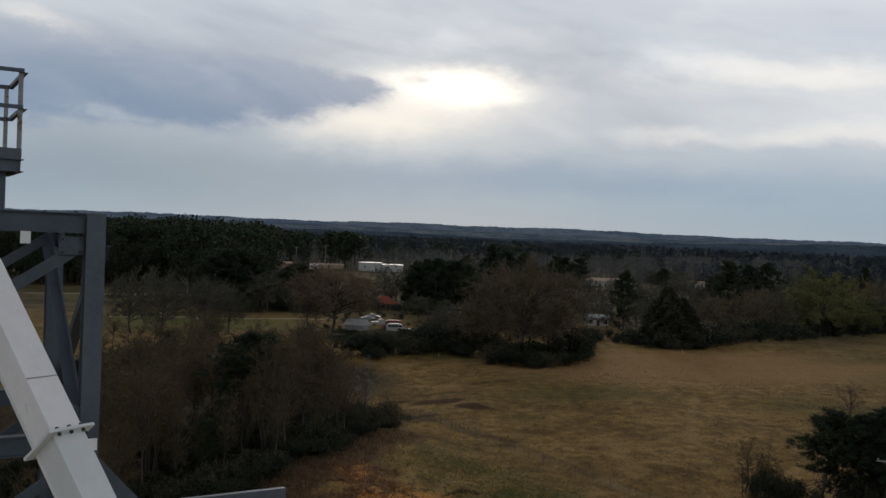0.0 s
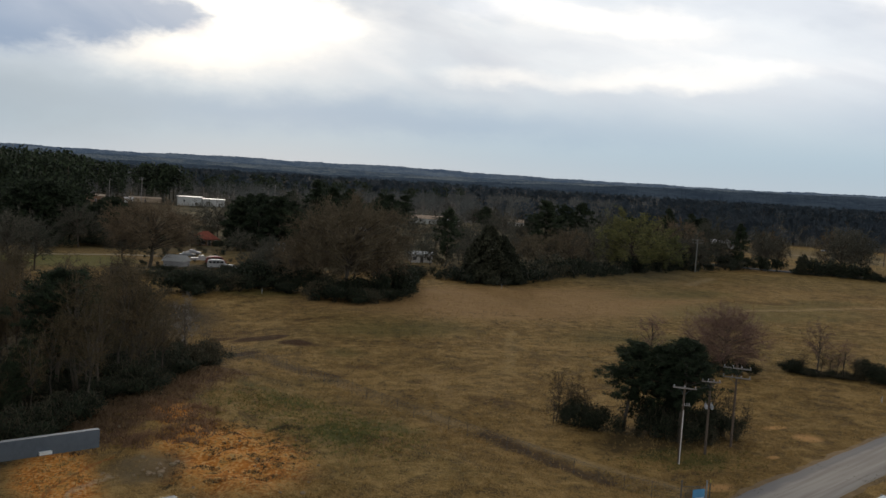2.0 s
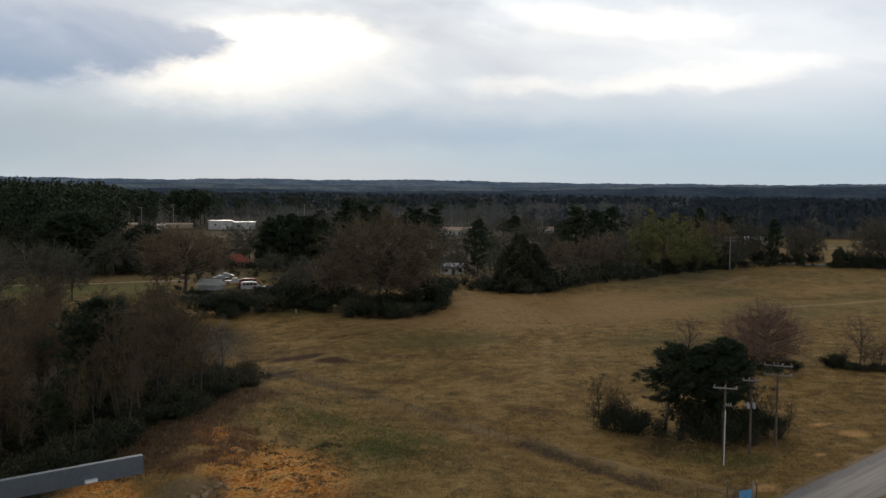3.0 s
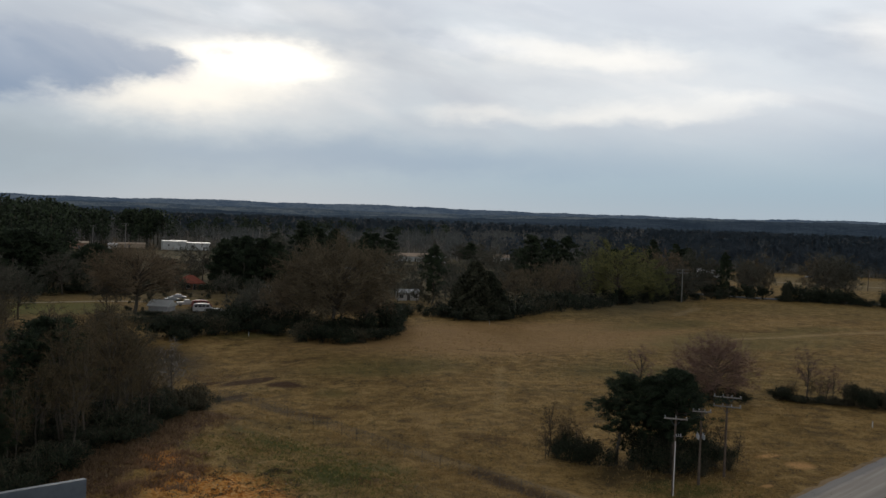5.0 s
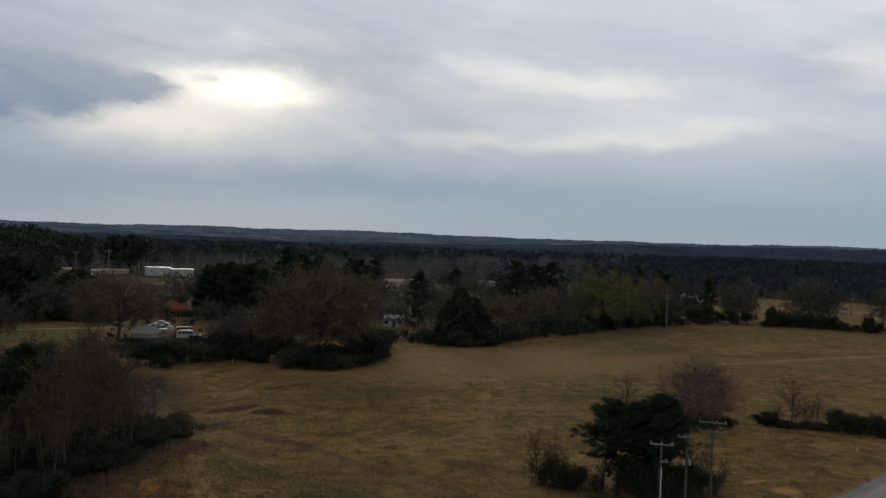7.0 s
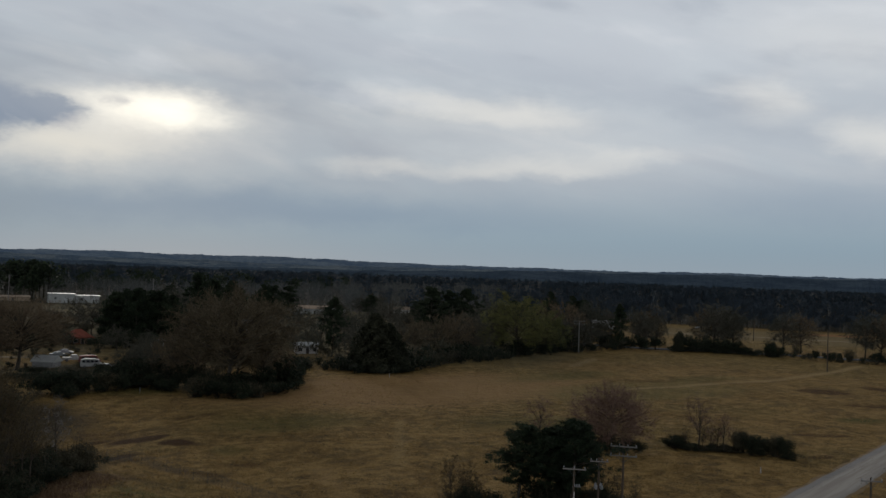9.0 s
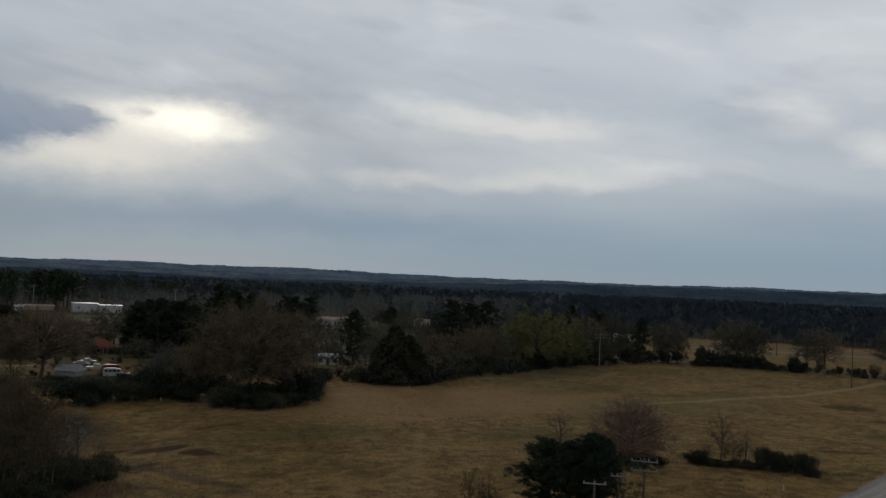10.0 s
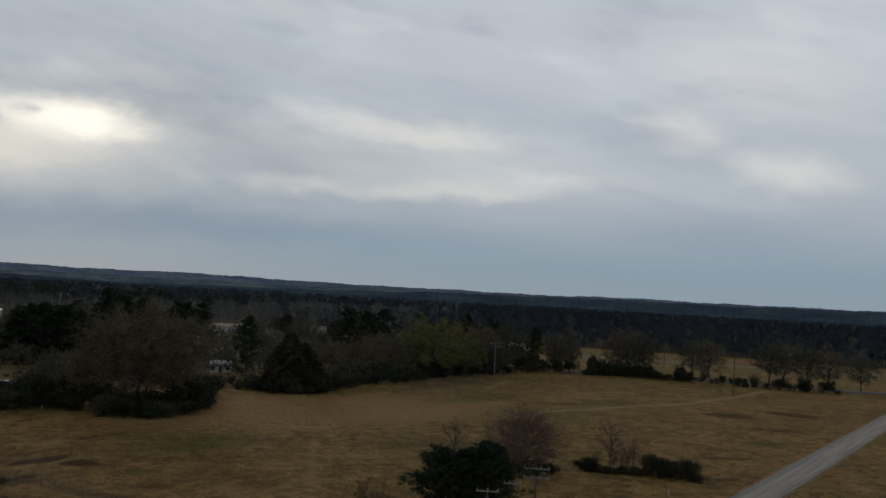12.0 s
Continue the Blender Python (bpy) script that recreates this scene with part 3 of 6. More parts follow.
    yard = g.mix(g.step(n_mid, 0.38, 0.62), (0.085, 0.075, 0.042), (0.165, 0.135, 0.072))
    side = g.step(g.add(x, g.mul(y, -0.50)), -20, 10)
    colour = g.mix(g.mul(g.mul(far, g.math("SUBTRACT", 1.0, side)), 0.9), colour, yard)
    for cx, cy, rx, ry, tn, tint in ((-75, 255, 32, 26, 0, (0.125, 0.132, 0.042)), (-48, 258, 16, 18, 0, (0.180, 0.170, 0.055)), (-105, 335, 40, 30, 0, (0.165, 0.150, 0.066)), (-14, 244, 24, 26, 0, (0.070, 0.060, 0.034)), (16, 280, 22, 26, 0, (0.075, 0.068, 0.034))):
        colour = over(colour, oval(cx, cy, rx, ry, tn, 0.4), 0.85, tint)
    colour = over(colour, strip(-95, 262, -28, 279, 1.8, 0.6, 0.1), 0.85, (0.40, 0.33, 0.23))
    colour = over(colour, strip(-150, 330, -92, 352, 3.0, 0.6, 0.1), 0.8, (0.42, 0.35, 0.26))
    colour = over(colour, oval(-70, 246, 9, 3, 0), 0.6, (0.20, 0.105, 0.06))
    # the open ground beyond the far road
    colour = over(colour, oval(330, 400, 150, 60, -35, 0.3), 0.8, (0.205, 0.150, 0.068))
    colour = over(colour, strip(250, 440, 420, 330, 3.5, 0.6, 0.1), 0.8, (0.36, 0.29, 0.19))
    colour = over(colour, oval(372, 425, 30, 12, -35, 0.5), 0.75, (0.36, 0.155, 0.065))
    # much darker ground from 590 m out, below the far woods
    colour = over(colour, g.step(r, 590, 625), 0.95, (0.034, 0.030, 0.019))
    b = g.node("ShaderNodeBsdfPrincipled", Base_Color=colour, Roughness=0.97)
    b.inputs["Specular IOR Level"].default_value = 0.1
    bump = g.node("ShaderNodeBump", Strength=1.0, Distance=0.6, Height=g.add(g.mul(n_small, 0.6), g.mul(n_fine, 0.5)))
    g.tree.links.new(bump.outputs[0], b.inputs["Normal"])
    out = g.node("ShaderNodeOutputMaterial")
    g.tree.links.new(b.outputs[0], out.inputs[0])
    return m


def build_ground():
    az = np.concatenate([np.arange(-60, 40, 0.3), np.arange(40, 300, 4.0)])
    rr = [2.0]
    while rr[-1] < 4850:
        q = rr[-1]
        rr.append(q * (1.010 if 62 < q < 160 else 1.02 if q < 420 else 1.05))
    rr = np.array(rr)
    A, R = np.meshgrid(np.radians(az), rr)
    X, Y = -np.sin(A) * R, np.cos(A) * R
    Z = height(X, Y)
    n, k = len(az), len(rr)
    verts = np.stack([X, Y, Z], -1).reshape(-1, 3)
    i, j = np.meshgrid(np.arange(k - 1), np.arange(n), indexing="ij")
    a, b = i * n + j, i * n + (j + 1) % n
    c, d = (i + 1) * n + (j + 1) % n, (i + 1) * n + j
    tris = np.concatenate([np.stack([a, b, c], -1).reshape(-1, 3), np.stack([a, c, d], -1).reshape(-1, 3)])
    hub = len(verts)
    verts = np.concatenate([verts, [[0, 0, 0]]])
    jj = np.arange(n)
    tris = np.concatenate([tris, np.stack([np.full(n, hub), (jj + 1) % n, jj], -1)])
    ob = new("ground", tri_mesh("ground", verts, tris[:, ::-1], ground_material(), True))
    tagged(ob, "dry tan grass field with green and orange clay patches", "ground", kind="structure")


def road_strip(name, p, q, w, material, label, category, lift, crown=0.05, rough_edge=0.0, step=2.0):
    p, q = Vector(p), Vector(q)
    d = (q - p).normalized()
    s = Vector((d.y, -d.x))
    n = int((q - p).length / step)
    rng = random.Random(5)
    rows = []
    for i in range(n + 1):
        c = p + (q - p) * (i / n)
        e0, e1 = (rng.uniform(-rough_edge, rough_edge) for _ in range(2))
        row = []
        for k, u in enumerate((-w / 2 - 0.05 + e0, -w / 2 + e0, -w / 4, 0, w / 4, w / 2 + e1, w / 2 + 0.05 + e1)):
            v = c + s * u
            z = ground_at(v.x, v.y) + lift + crown * (1 - min(1, abs(u) / (w / 2)) ** 2)
            row.append((v.x, v.y, z - (lift + 0.15 if k in (0, 6) else 0)))
        rows.append(row)
    verts = np.array(rows).reshape(-1, 3)
    tris = []
    for i in range(n):
        for k in range(6):
            a = i * 7 + k
            tris += [(a, a + 1, a + 8), (a, a + 8, a + 7)]
    ob = new(name, tri_mesh(name, verts, tris, material, False))
    return tagged(ob, label, category, kind="structure")


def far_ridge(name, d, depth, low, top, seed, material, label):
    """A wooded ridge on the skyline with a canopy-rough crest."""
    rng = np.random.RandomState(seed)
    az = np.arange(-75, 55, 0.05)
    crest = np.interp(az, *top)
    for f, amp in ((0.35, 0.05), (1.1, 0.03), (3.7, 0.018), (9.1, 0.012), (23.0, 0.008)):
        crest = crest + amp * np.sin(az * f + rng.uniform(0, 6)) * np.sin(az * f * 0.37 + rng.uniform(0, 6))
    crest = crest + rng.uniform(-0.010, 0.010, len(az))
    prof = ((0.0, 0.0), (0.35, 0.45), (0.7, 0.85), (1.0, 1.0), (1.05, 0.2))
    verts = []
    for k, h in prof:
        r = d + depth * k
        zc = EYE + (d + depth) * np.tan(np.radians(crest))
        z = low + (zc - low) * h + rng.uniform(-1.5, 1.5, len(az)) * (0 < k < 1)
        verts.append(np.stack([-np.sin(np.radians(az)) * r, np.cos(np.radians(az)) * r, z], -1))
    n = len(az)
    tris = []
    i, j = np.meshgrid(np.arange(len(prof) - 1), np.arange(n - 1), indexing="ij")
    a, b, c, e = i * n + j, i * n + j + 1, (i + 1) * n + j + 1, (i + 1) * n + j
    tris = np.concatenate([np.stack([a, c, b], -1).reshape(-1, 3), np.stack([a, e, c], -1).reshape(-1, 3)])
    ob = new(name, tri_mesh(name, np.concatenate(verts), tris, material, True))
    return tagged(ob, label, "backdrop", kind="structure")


build_ground()
RX, RY = ROAD_DIR
mid = (ROAD_L[0] + RY * ROAD_W / 2, ROAD_L[1] - RX * ROAD_W / 2)
road_strip("road_shoulder", (mid[0] - RX * 60, mid[1] - RY * 60), (mid[0] + RX * 330, mid[1] + RY * 330), ROAD_W + 1.2, SHOULDER, "gravelly tan shoulder beside the asphalt road", "shoulder", 0.02, 0.0, 0.35)
road_strip("road", (mid[0] - RX * 60, mid[1] - RY * 60), (mid[0] + RX * 330, mid[1] + RY * 330), ROAD_W, road_material(), "worn light grey asphalt road with no markings", "road", 0.06, 0.06, 0.12)
road_strip("road_far", (150, 359), (400, 199), 7.0, OLD_ASPHALT, "grey asphalt road beyond the field", "road", 0.25, 0.05, 0.1, 4.0)
far_ridge("backdrop_ridge_low", 2900, 500, 0, ((-75, -45, -38, -31, -25, -19, -12, -5, 5, 20, 55), (0.44, 0.46, 0.42, 0.36, 0.26, 0.10, -0.06, -0.16, -0.12, 0.0, 0.06)), 3, hazy_hill_material("hazy_near_ridge", (0.024, 0.036, 0.052), (0.044, 0.060, 0.078), 0.30), "dark wooded ridge with painted haze far behind the fields")
far_ridge("backdrop_ridge_mid", 3600, 400, 10, ((-75, -40, -25, -12, 0, 10, 20, 55), (0.40, 0.42, 0.30, 0.18, 0.16, 0.18, 0.16, 0.3)), 8, hazy_hill_material("hazy_mid_ridge", (0.034, 0.052, 0.076), (0.092, 0.108, 0.118), 0.38), "wooded ridge far off, haze painted blue-grey")
far_ridge("backdrop_ridge_high", 4200, 500, 10, ((-75, -42, -37, -25, -11, -4, 3, 8, 16, 25, 55), (0.53, 0.55, 0.50, 0.44, 0.52, 0.52, 0.50, 0.46, 0.46, 0.36, 0.4)), 11, hazy_hill_material("hazy_high_ridge", (0.044, 0.066, 0.100), (0.088, 0.112, 0.138), 0.42), "wooded ridge on the skyline, haze painted pale blue")


# ---------------------------------------------------------------- trees
def unit(v):
    return v / (np.linalg.norm(v) + 1e-9)


def tubes(segs):
    """Tapered prisms for a list of (p, q, r0, r1, sides)."""
    V, F, base = [], [], 0
    for p, q, r0, r1, n in segs:
        d = unit(q - p)
        a = unit(np.cross(d, (0.31, 0.95, 0.05) if abs(d[2]) > 0.9 else (0, 0, 1)))
        b = np.cross(d, a)
        t = np.arange(n) * 2 * np.pi / n
        ring = np.cos(t)[:, None] * a + np.sin(t)[:, None] * b
        V.append(p + ring * r0)
        V.append(q + ring * r1)
        for i in range(n):
            j = (i + 1) % n
            F += [(base + i, base + j, base + n + j), (base + i, base + n + j, base + n + i)]
        base += 2 * n
    return (np.concatenate(V), np.array(F)) if V else (np.zeros((0, 3)), np.zeros((0, 3), int))


def slivers(rng, starts, ways, lengths, widths):
    """Twigs: one thin, slightly tapering triangle each."""
    side = rng.normal(size=starts.shape)
    side -= ways * (side * ways).sum(1, keepdims=True)
    side /= np.linalg.norm(side, axis=1, keepdims=True) + 1e-9
    w = widths[:, None] / 2
    V = np.stack([starts - side * w, starts + side * w, starts + ways * lengths[:, None]], 1).reshape(-1, 3)
    return V, np.arange(len(V)).reshape(-1, 3)


def flakes(rng, centres, size):
    """Leaves and needle tufts: one small triangle each, turned at random."""
    n = len(centres)
    a, b = rng.normal(size=(n, 3)), rng.normal(size=(n, 3))
    a /= np.linalg.norm(a, axis=1, keepdims=True)
    b -= a * (a * b).sum(1, keepdims=True)
    b /= np.linalg.norm(b, axis=1, keepdims=True)
    s = (size * rng.uniform(0.6, 1.4, n))[:, None]
    V = np.stack([centres - a * s * 0.55, centres + a * s * 0.55, centres + b * s], 1).reshape(-1, 3)
    return V, np.arange(len(V)).reshape(-1, 3)


def join(*meshes):
    V, F, k = [], [], 0
    for v, f in meshes:
        V.append(v)
        F.append(np.asarray(f) + k)
        k += len(v)
    return np.concatenate(V), np.concatenate(F)


def grow(rng, h, span=14.0, low=0.15, fork=0.2, limbs=30, subs=5, twigs=9, twig_len=1.0, twig_w=0.05, girth=0.018, arch=0.10, ragged=0.25):
    """A bare tree inside a lobed crown: trunk and arching limbs, then branchlets and two orders of twigs."""
    z0 = low * h
    centre, radii = np.array([0, 0, (h + z0) / 2]), np.array([span / 2, span / 2, (h - z0) / 2])
    lobes = rng.normal(size=(7, 3))
    lobes /= np.linalg.norm(lobes, axis=1, keepdims=True)
    wood, fine, tw = [], [], []
    line = [np.zeros(3)]
    for i in range(6):
        line.append(line[-1] + np.array([rng.normal() * h * 0.012, rng.normal() * h * 0.012, h * 0.8 / 6]))
    for i in range(6):
        wood.append((line[i], line[i + 1], h * girth * (1 - i / 6.8), h * girth * (1 - (i + 1) / 6.8), 7))
    for i in range(limbs):
        cz = 1 - 1.62 * (i + 0.5) / limbs
        a = i * 2.39996 + rng.uniform(-0.25, 0.25)
        d = np.array([math.cos(a) * math.sqrt(1 - cz * cz), math.sin(a) * math.sqrt(1 - cz * cz), cz])
        reach = 1 - ragged + ragged * float(np.max(np.clip(lobes @ d, 0, 1)) ** 3) + rng.uniform(-0.08, 0.05)
        tip = centre + d * radii * reach
        zs = min(max(fork * h, tip[2] * 0.62), 0.66 * h)
        k = min(5, int(zs / (h * 0.8) * 6))
        p0 = line[k] + (line[k + 1] - line[k]) * (zs / (h * 0.8) * 6 - k)
        p1 = p0 + (tip - p0) * 0.5 + np.array([0, 0, arch * h * (1 - abs(cz))])
        r0 = h * girth * (0.50 - 0.30 * zs / h)
        prev = p0
        pts = []
        for j in range(1, 6):
            u = j / 5
            q = p0 * (1 - u) ** 2 + p1 * 2 * u * (1 - u) + tip * u * u + rng.normal(size=3) * h * 0.008
            wood.append((prev, q, r0 * (1 - 0.85 * (u - 0.2)), r0 * (1 - 0.85 * u), 4))
            pts.append((prev, q))
            prev = q
        for j in range(subs):
            u = rng.uniform(0.3, 1.0)
            s0, s1 = pts[min(4, int(u * 5))]
            p = s0 + (s1 - s0) * rng.uniform()
            w = unit(unit(s1 - s0) * 0.6 + rng.normal(size=3) * 0.55 + unit(p - centre) * 0.35)
            ln = span * rng.uniform(0.09, 0.19)
            m = p + w * ln * 0.55
            e = m + unit(w + rng.normal(size=3) * 0.3) * ln * 0.45
            fine += [(p, m, r0 * 0.28, r0 * 0.2, 3), (m, e, r0 * 0.2, 0.01, 3)]
            for _ in range(twigs):
                f = rng.uniform(0.1, 1.0)
                c = p + (m - p) * f / 0.55 if f < 0.55 else m + (e - m) * (f - 0.55) / 0.45
                tw.append((c, unit(w * 0.5 + rng.normal(size=3) * 0.7 + np.array([0, 0, 0.2]))))
    S, D = np.array([t[0] for t in tw]), np.array([t[1] for t in tw])
    L = twig_len * rng.uniform(0.5, 1.3, len(S))
    tv = slivers(rng, S, D, L, np.full(len(S), twig_w))
    k = rng.randint(0, len(S), len(S))
    S2 = S[k] + D[k] * (L[k] * rng.uniform(0.3, 0.95, len(S)))[:, None]
    D2 = D[k] + rng.normal(size=D.shape) * 0.6
    D2 /= np.linalg.norm(D2, axis=1, keepdims=True)
    tv2 = slivers(rng, S2, D2, L * 0.7, np.full(len(S), twig_w * 0.8))
    tips = S2 + D2 * (L * 0.5)[:, None]
    return tubes(wood), join(tubes(fine), tv, tv2), tips


def scale_to(h, *meshes):
    top = max(m[0][:, 2].max() for m in meshes if len(m[0]))
    return [(m[0] * (h / top), m[1]) for m in meshes]


def conifer(rng, h, crown_from=0.4, width=0.22, clumps=150, flake=14, size=0.45, cone=0.3, girth=0.016, blade=0.34):
    """A pine: bare lower trunk, whorls of limbs and tufted needle clumps with gaps between them."""
    wood = []
    p, lean = np.zeros(3), rng.normal(size=2) * 0.012
    line = [p]
    for i in range(6):
        p = p + np.array([lean[0] * h / 6 + rng.normal() * 0.08, lean[1] * h / 6 + rng.normal() * 0.08, h * 0.95 / 6])
        line.append(p)
    for i in range(6):
        wood.append((line[i], line[i + 1], h * girth * (1 - i / 6.6), h * girth * (1 - (i + 1) / 6.6), 7))
    cent, out, fines = [], [], []
    pads = max(8, clumps // 11)
    for i in range(pads):
        t = crown_from + (1 - crown_from) * ((i + rng.uniform()) / pads) ** 0.9
        u = (t - crown_from) / (1 - crown_from)
        shape = max(0.15, math.sin(math.pi * (0.13 + 0.85 * u)) ** 0.75 * (1 - 0.35 * cone * u))
        a = i * 2.4 + rng.uniform(-0.5, 0.5)
        reach = h * width * shape * rng.uniform(0.55, 1.1)
        k = min(5, int(t * 6))
        base = line[k] + (line[k + 1] - line[k]) * (t * 6 - k)
        way = np.array([math.cos(a), math.sin(a), rng.uniform(0.0, 0.45)])
        fines.append((base - np.array([0, 0, reach * 0.12]), base + way * reach, h * 0.0045 + 0.01, 0.012, 3))
        for _ in range(clumps // pads):
            f = rng.uniform(0.25, 1.05)
            cent.append(base + way * reach * f + rng.normal(size=3) * np.array([0.16, 0.16, 0.09]) * (reach + 0.5))
            out.append(way)
    cent, out = np.array(cent), np.array(out)
    n = len(cent) * flake
    S = np.repeat(cent, flake, 0) + rng.normal(size=(n, 3)) * np.array([0.5, 0.5, 0.32]) * size
    D = np.repeat(out, flake, 0) * 0.35 + rng.normal(size=(n, 3)) * 0.8 + np.array([0, 0, 0.25])
    D /= np.linalg.norm(D, axis=1, keepdims=True)
    return tubes(wood), tubes(fines), slivers(rng, S, D, size * rng.uniform(0.9, 1.9, n), np.full(n, size * blade))


def shrub(rng, w, h, leaves=500, size=0.22, stems=12):
    """A rough bush: stems, uneven lobes of leaves, gaps and stray shoots."""
    lobes = []
    for _ in range(9):
        a, r = rng.uniform(0, 2 * np.pi), w * 0.5 * rng.uniform(0.0, 0.75)
        lobes.append((math.cos(a) * r, math.sin(a) * r, h * rng.uniform(0.25, 0.68), rng.uniform(0.45, 1.0)))
    lobes = np.array(lobes)
    k = rng.randint(0, len(lobes), leaves)
    u = rng.normal(size=(leaves, 3))
    u *= (rng.uniform(0.35, 1.0, leaves) / np.linalg.norm(u, axis=1))[:, None]
    pts = lobes[k, :3] + u * np.stack([lobes[k, 3] * w * 0.27, lobes[k, 3] * w * 0.27, lobes[k, 3] * h * 0.33], -1)
    pts[:, 2] = np.clip(pts[:, 2], 0.03, None)
    segs = []
    for i in range(stems):
        tip = lobes[i % len(lobes), :3] + rng.normal(size=3) * w * 0.08 + np.array([0, 0, h * 0.25 * rng.uniform()])
        segs.append((np.array([rng.normal() * w * 0.08, rng.normal() * w * 0.08, 0.0]), tip, 0.02 + 0.008 * h, 0.01, 3))
    n = leaves // 7
    S = pts[rng.randint(0, leaves, n)]
    D = rng.normal(size=(n, 3)) * 0.6 + np.array([0, 0, 0.8])
    D /= np.linalg.norm(D, axis=1, keepdims=True)
    sl = slivers(rng, S, D, np.full(n, h * 0.22), np.full(n, 0.03 + size * 0.08))
    return join(tubes(segs), sl), flakes(rng, pts, np.full(leaves, size))


class Plant:
    """One kind of plant in a few shapes: the first of each shape is built, later ones are copies."""

    def __init__(self, name, label, category, group, shapes):
        self.name, self.label, self.category, self.group, self.shapes = name, label, category, group, shapes
        self.first, self.count = {}, 0

    def span0(self, k):
        """The crown's width as built."""
        v = self.shapes[k][1][-1][1][0]
        return 2 * np.percentile(np.hypot(v[:, 0], v[:, 1]), 93)

    def at(self, x, y, h, turn=0.0, wide=1.0, shape=None, label="", sink=0.1, span=0.0):
        k = (self.count if shape is None else shape) % len(self.shapes)
        self.count += 1
        h0, parts = self.shapes[k]
        s = h / h0
        if span:
            wide = span / (s * self.span0(k))
        m = Matrix.LocRotScale((x, y, ground_at(x, y) - sink), Euler((0, 0, radians(turn))), (s * wide, s * wide, s))
        if k in self.first:
            a = self.first[k].scale
            m = Matrix.LocRotScale(m.translation, m.to_quaternion(), (s * wide / a.x, s * wide / a.y, s / a.z))
            ob = copy_thing(self.first[k], m)
        else:
            ob = new(self.name)
            ob.empty_display_size = 0.2
            for name, mesh, material in parts:
                if len(mesh[0]):
                    made = part(name, tri_mesh(name, *mesh, material), material, ob)
                    if name != "trunk":
                        tagged(made, kind="stuff")
            tagged(ob, self.label, self.category, self.group)
            self.first[k] = ob
            ob.matrix_basis = m
        if label:
            tagged(ob, label)
        return ob


def bare_shapes(seeds, h, twig=TWIG, bark=BARK, **kw):
    out = []
    for s in seeds:
        trunk, crown, _ = grow(np.random.RandomState(s), h, **kw)
        trunk, crown = scale_to(h, trunk, crown)
        out.append((h, [("trunk", trunk, bark), ("crown", crown, twig)]))
    return out


def leafy_shapes(seeds, h, leaf, size, per, bark=BARK, **kw):
    out = []
    for s in seeds:
        rng = np.random.RandomState(s)
        trunk, crown, tips = grow(rng, h, **kw)
        pts = np.repeat(tips, per, 0) + rng.normal(size=(len(tips) * per, 3)) * 0.35
        lv = flakes(rng, pts, np.full(len(pts), size))
        trunk, crown, lv = scale_to(h, trunk, crown, lv)
        out.append((h, [("trunk", trunk, bark), ("branch", crown, TWIG), ("crown", lv, leaf)]))
    return out


def pine_shapes(seeds, h, **kw):
    out = []
    for s in seeds:
        wood, limbs, needles = conifer(np.random.RandomState(s), h, **kw)
        wood, limbs, needles = scale_to(h, wood, limbs, needles)
        out.append((h, [("trunk", wood, BARK), ("limb", limbs, BARK), ("crown", needles, NEEDLE)]))
    return out


def dense_shapes(seeds, h):
    """An evergreen that is leafy to the ground: lobed cone of foliage round a trunk."""
    out = []
    for s in seeds:
        r = np.random.RandomState(s)
        n = 9000
        t, a = r.uniform(size=n) ** 1.15, r.uniform(0, 2 * np.pi, n)
        rad = h * 0.40 * np.clip(1 - t, 0.02, 1) ** 0.54 * np.clip(t / 0.10 + 0.55, 0, 1) * (0.78 + 0.17 * np.sin(a * 3 + t * 11 + s) + 0.12 * np.sin(a * 7 - t * 23)) * r.uniform(0.55, 1.0, n) ** 0.4
        pts = np.stack([np.cos(a) * rad, np.sin(a) * rad, t * h * 0.97 + 0.2], -1)
        trunk = tubes([(np.zeros(3), np.array([0, 0, h * 0.9]), 0.22, 0.03, 7)])
        out.append((h, [("trunk", trunk, BARK), ("crown", flakes(r, pts, np.full(n, 0.42)), LEAF_CEDAR)]))
    return out


def shrub_shapes(seeds, w, h, leaf, **kw):
    out = []
    for s in seeds:
        stems, leaves = shrub(np.random.RandomState(s), w, h, **kw)
        out.append((h, [("stem", stems, TWIG_DARK), ("foliage", leaves, leaf)]))
    return out


near_pine = Plant("pine_tree", "tall dark green pine with a bare lower trunk", "pine tree", "pines beside the poles", pine_shapes((1, 2, 3), 11.5, crown_from=0.36, width=0.32, clumps=480, flake=34, size=0.28, cone=0.42, blade=0.26))
mid_pine = Plant("pine_tree", "dark green pine among the bare trees", "pine tree", "pines in the tree line", pine_shapes((11, 12, 13, 14), 20, crown_from=0.16, width=0.27, clumps=330, flake=14, size=0.66, cone=0.15, blade=0.48))
cedar = Plant("cedar_tree", "dense dark rounded conical evergreen tree", "evergreen tree", "evergreens in the hedge", dense_shapes((21, 22), 16))
oak = Plant("oak_tree", "broad bare brown oak with fine twigs", "bare tree", "bare trees in the tree line", bare_shapes((31, 32, 33, 34), 17, TWIG, span=16, low=0.10, fork=0.18, limbs=34, subs=5, twigs=15, twig_len=1.35, twig_w=0.12))
yard_tree = Plant("oak_tree", "bare brown tree in a yard", "bare tree", "bare trees in the yards", bare_shapes((35, 36, 37), 15, TWIG, span=13, low=0.12, fork=0.18, limbs=22, subs=4, twigs=9, twig_len=1.7, twig_w=0.20))
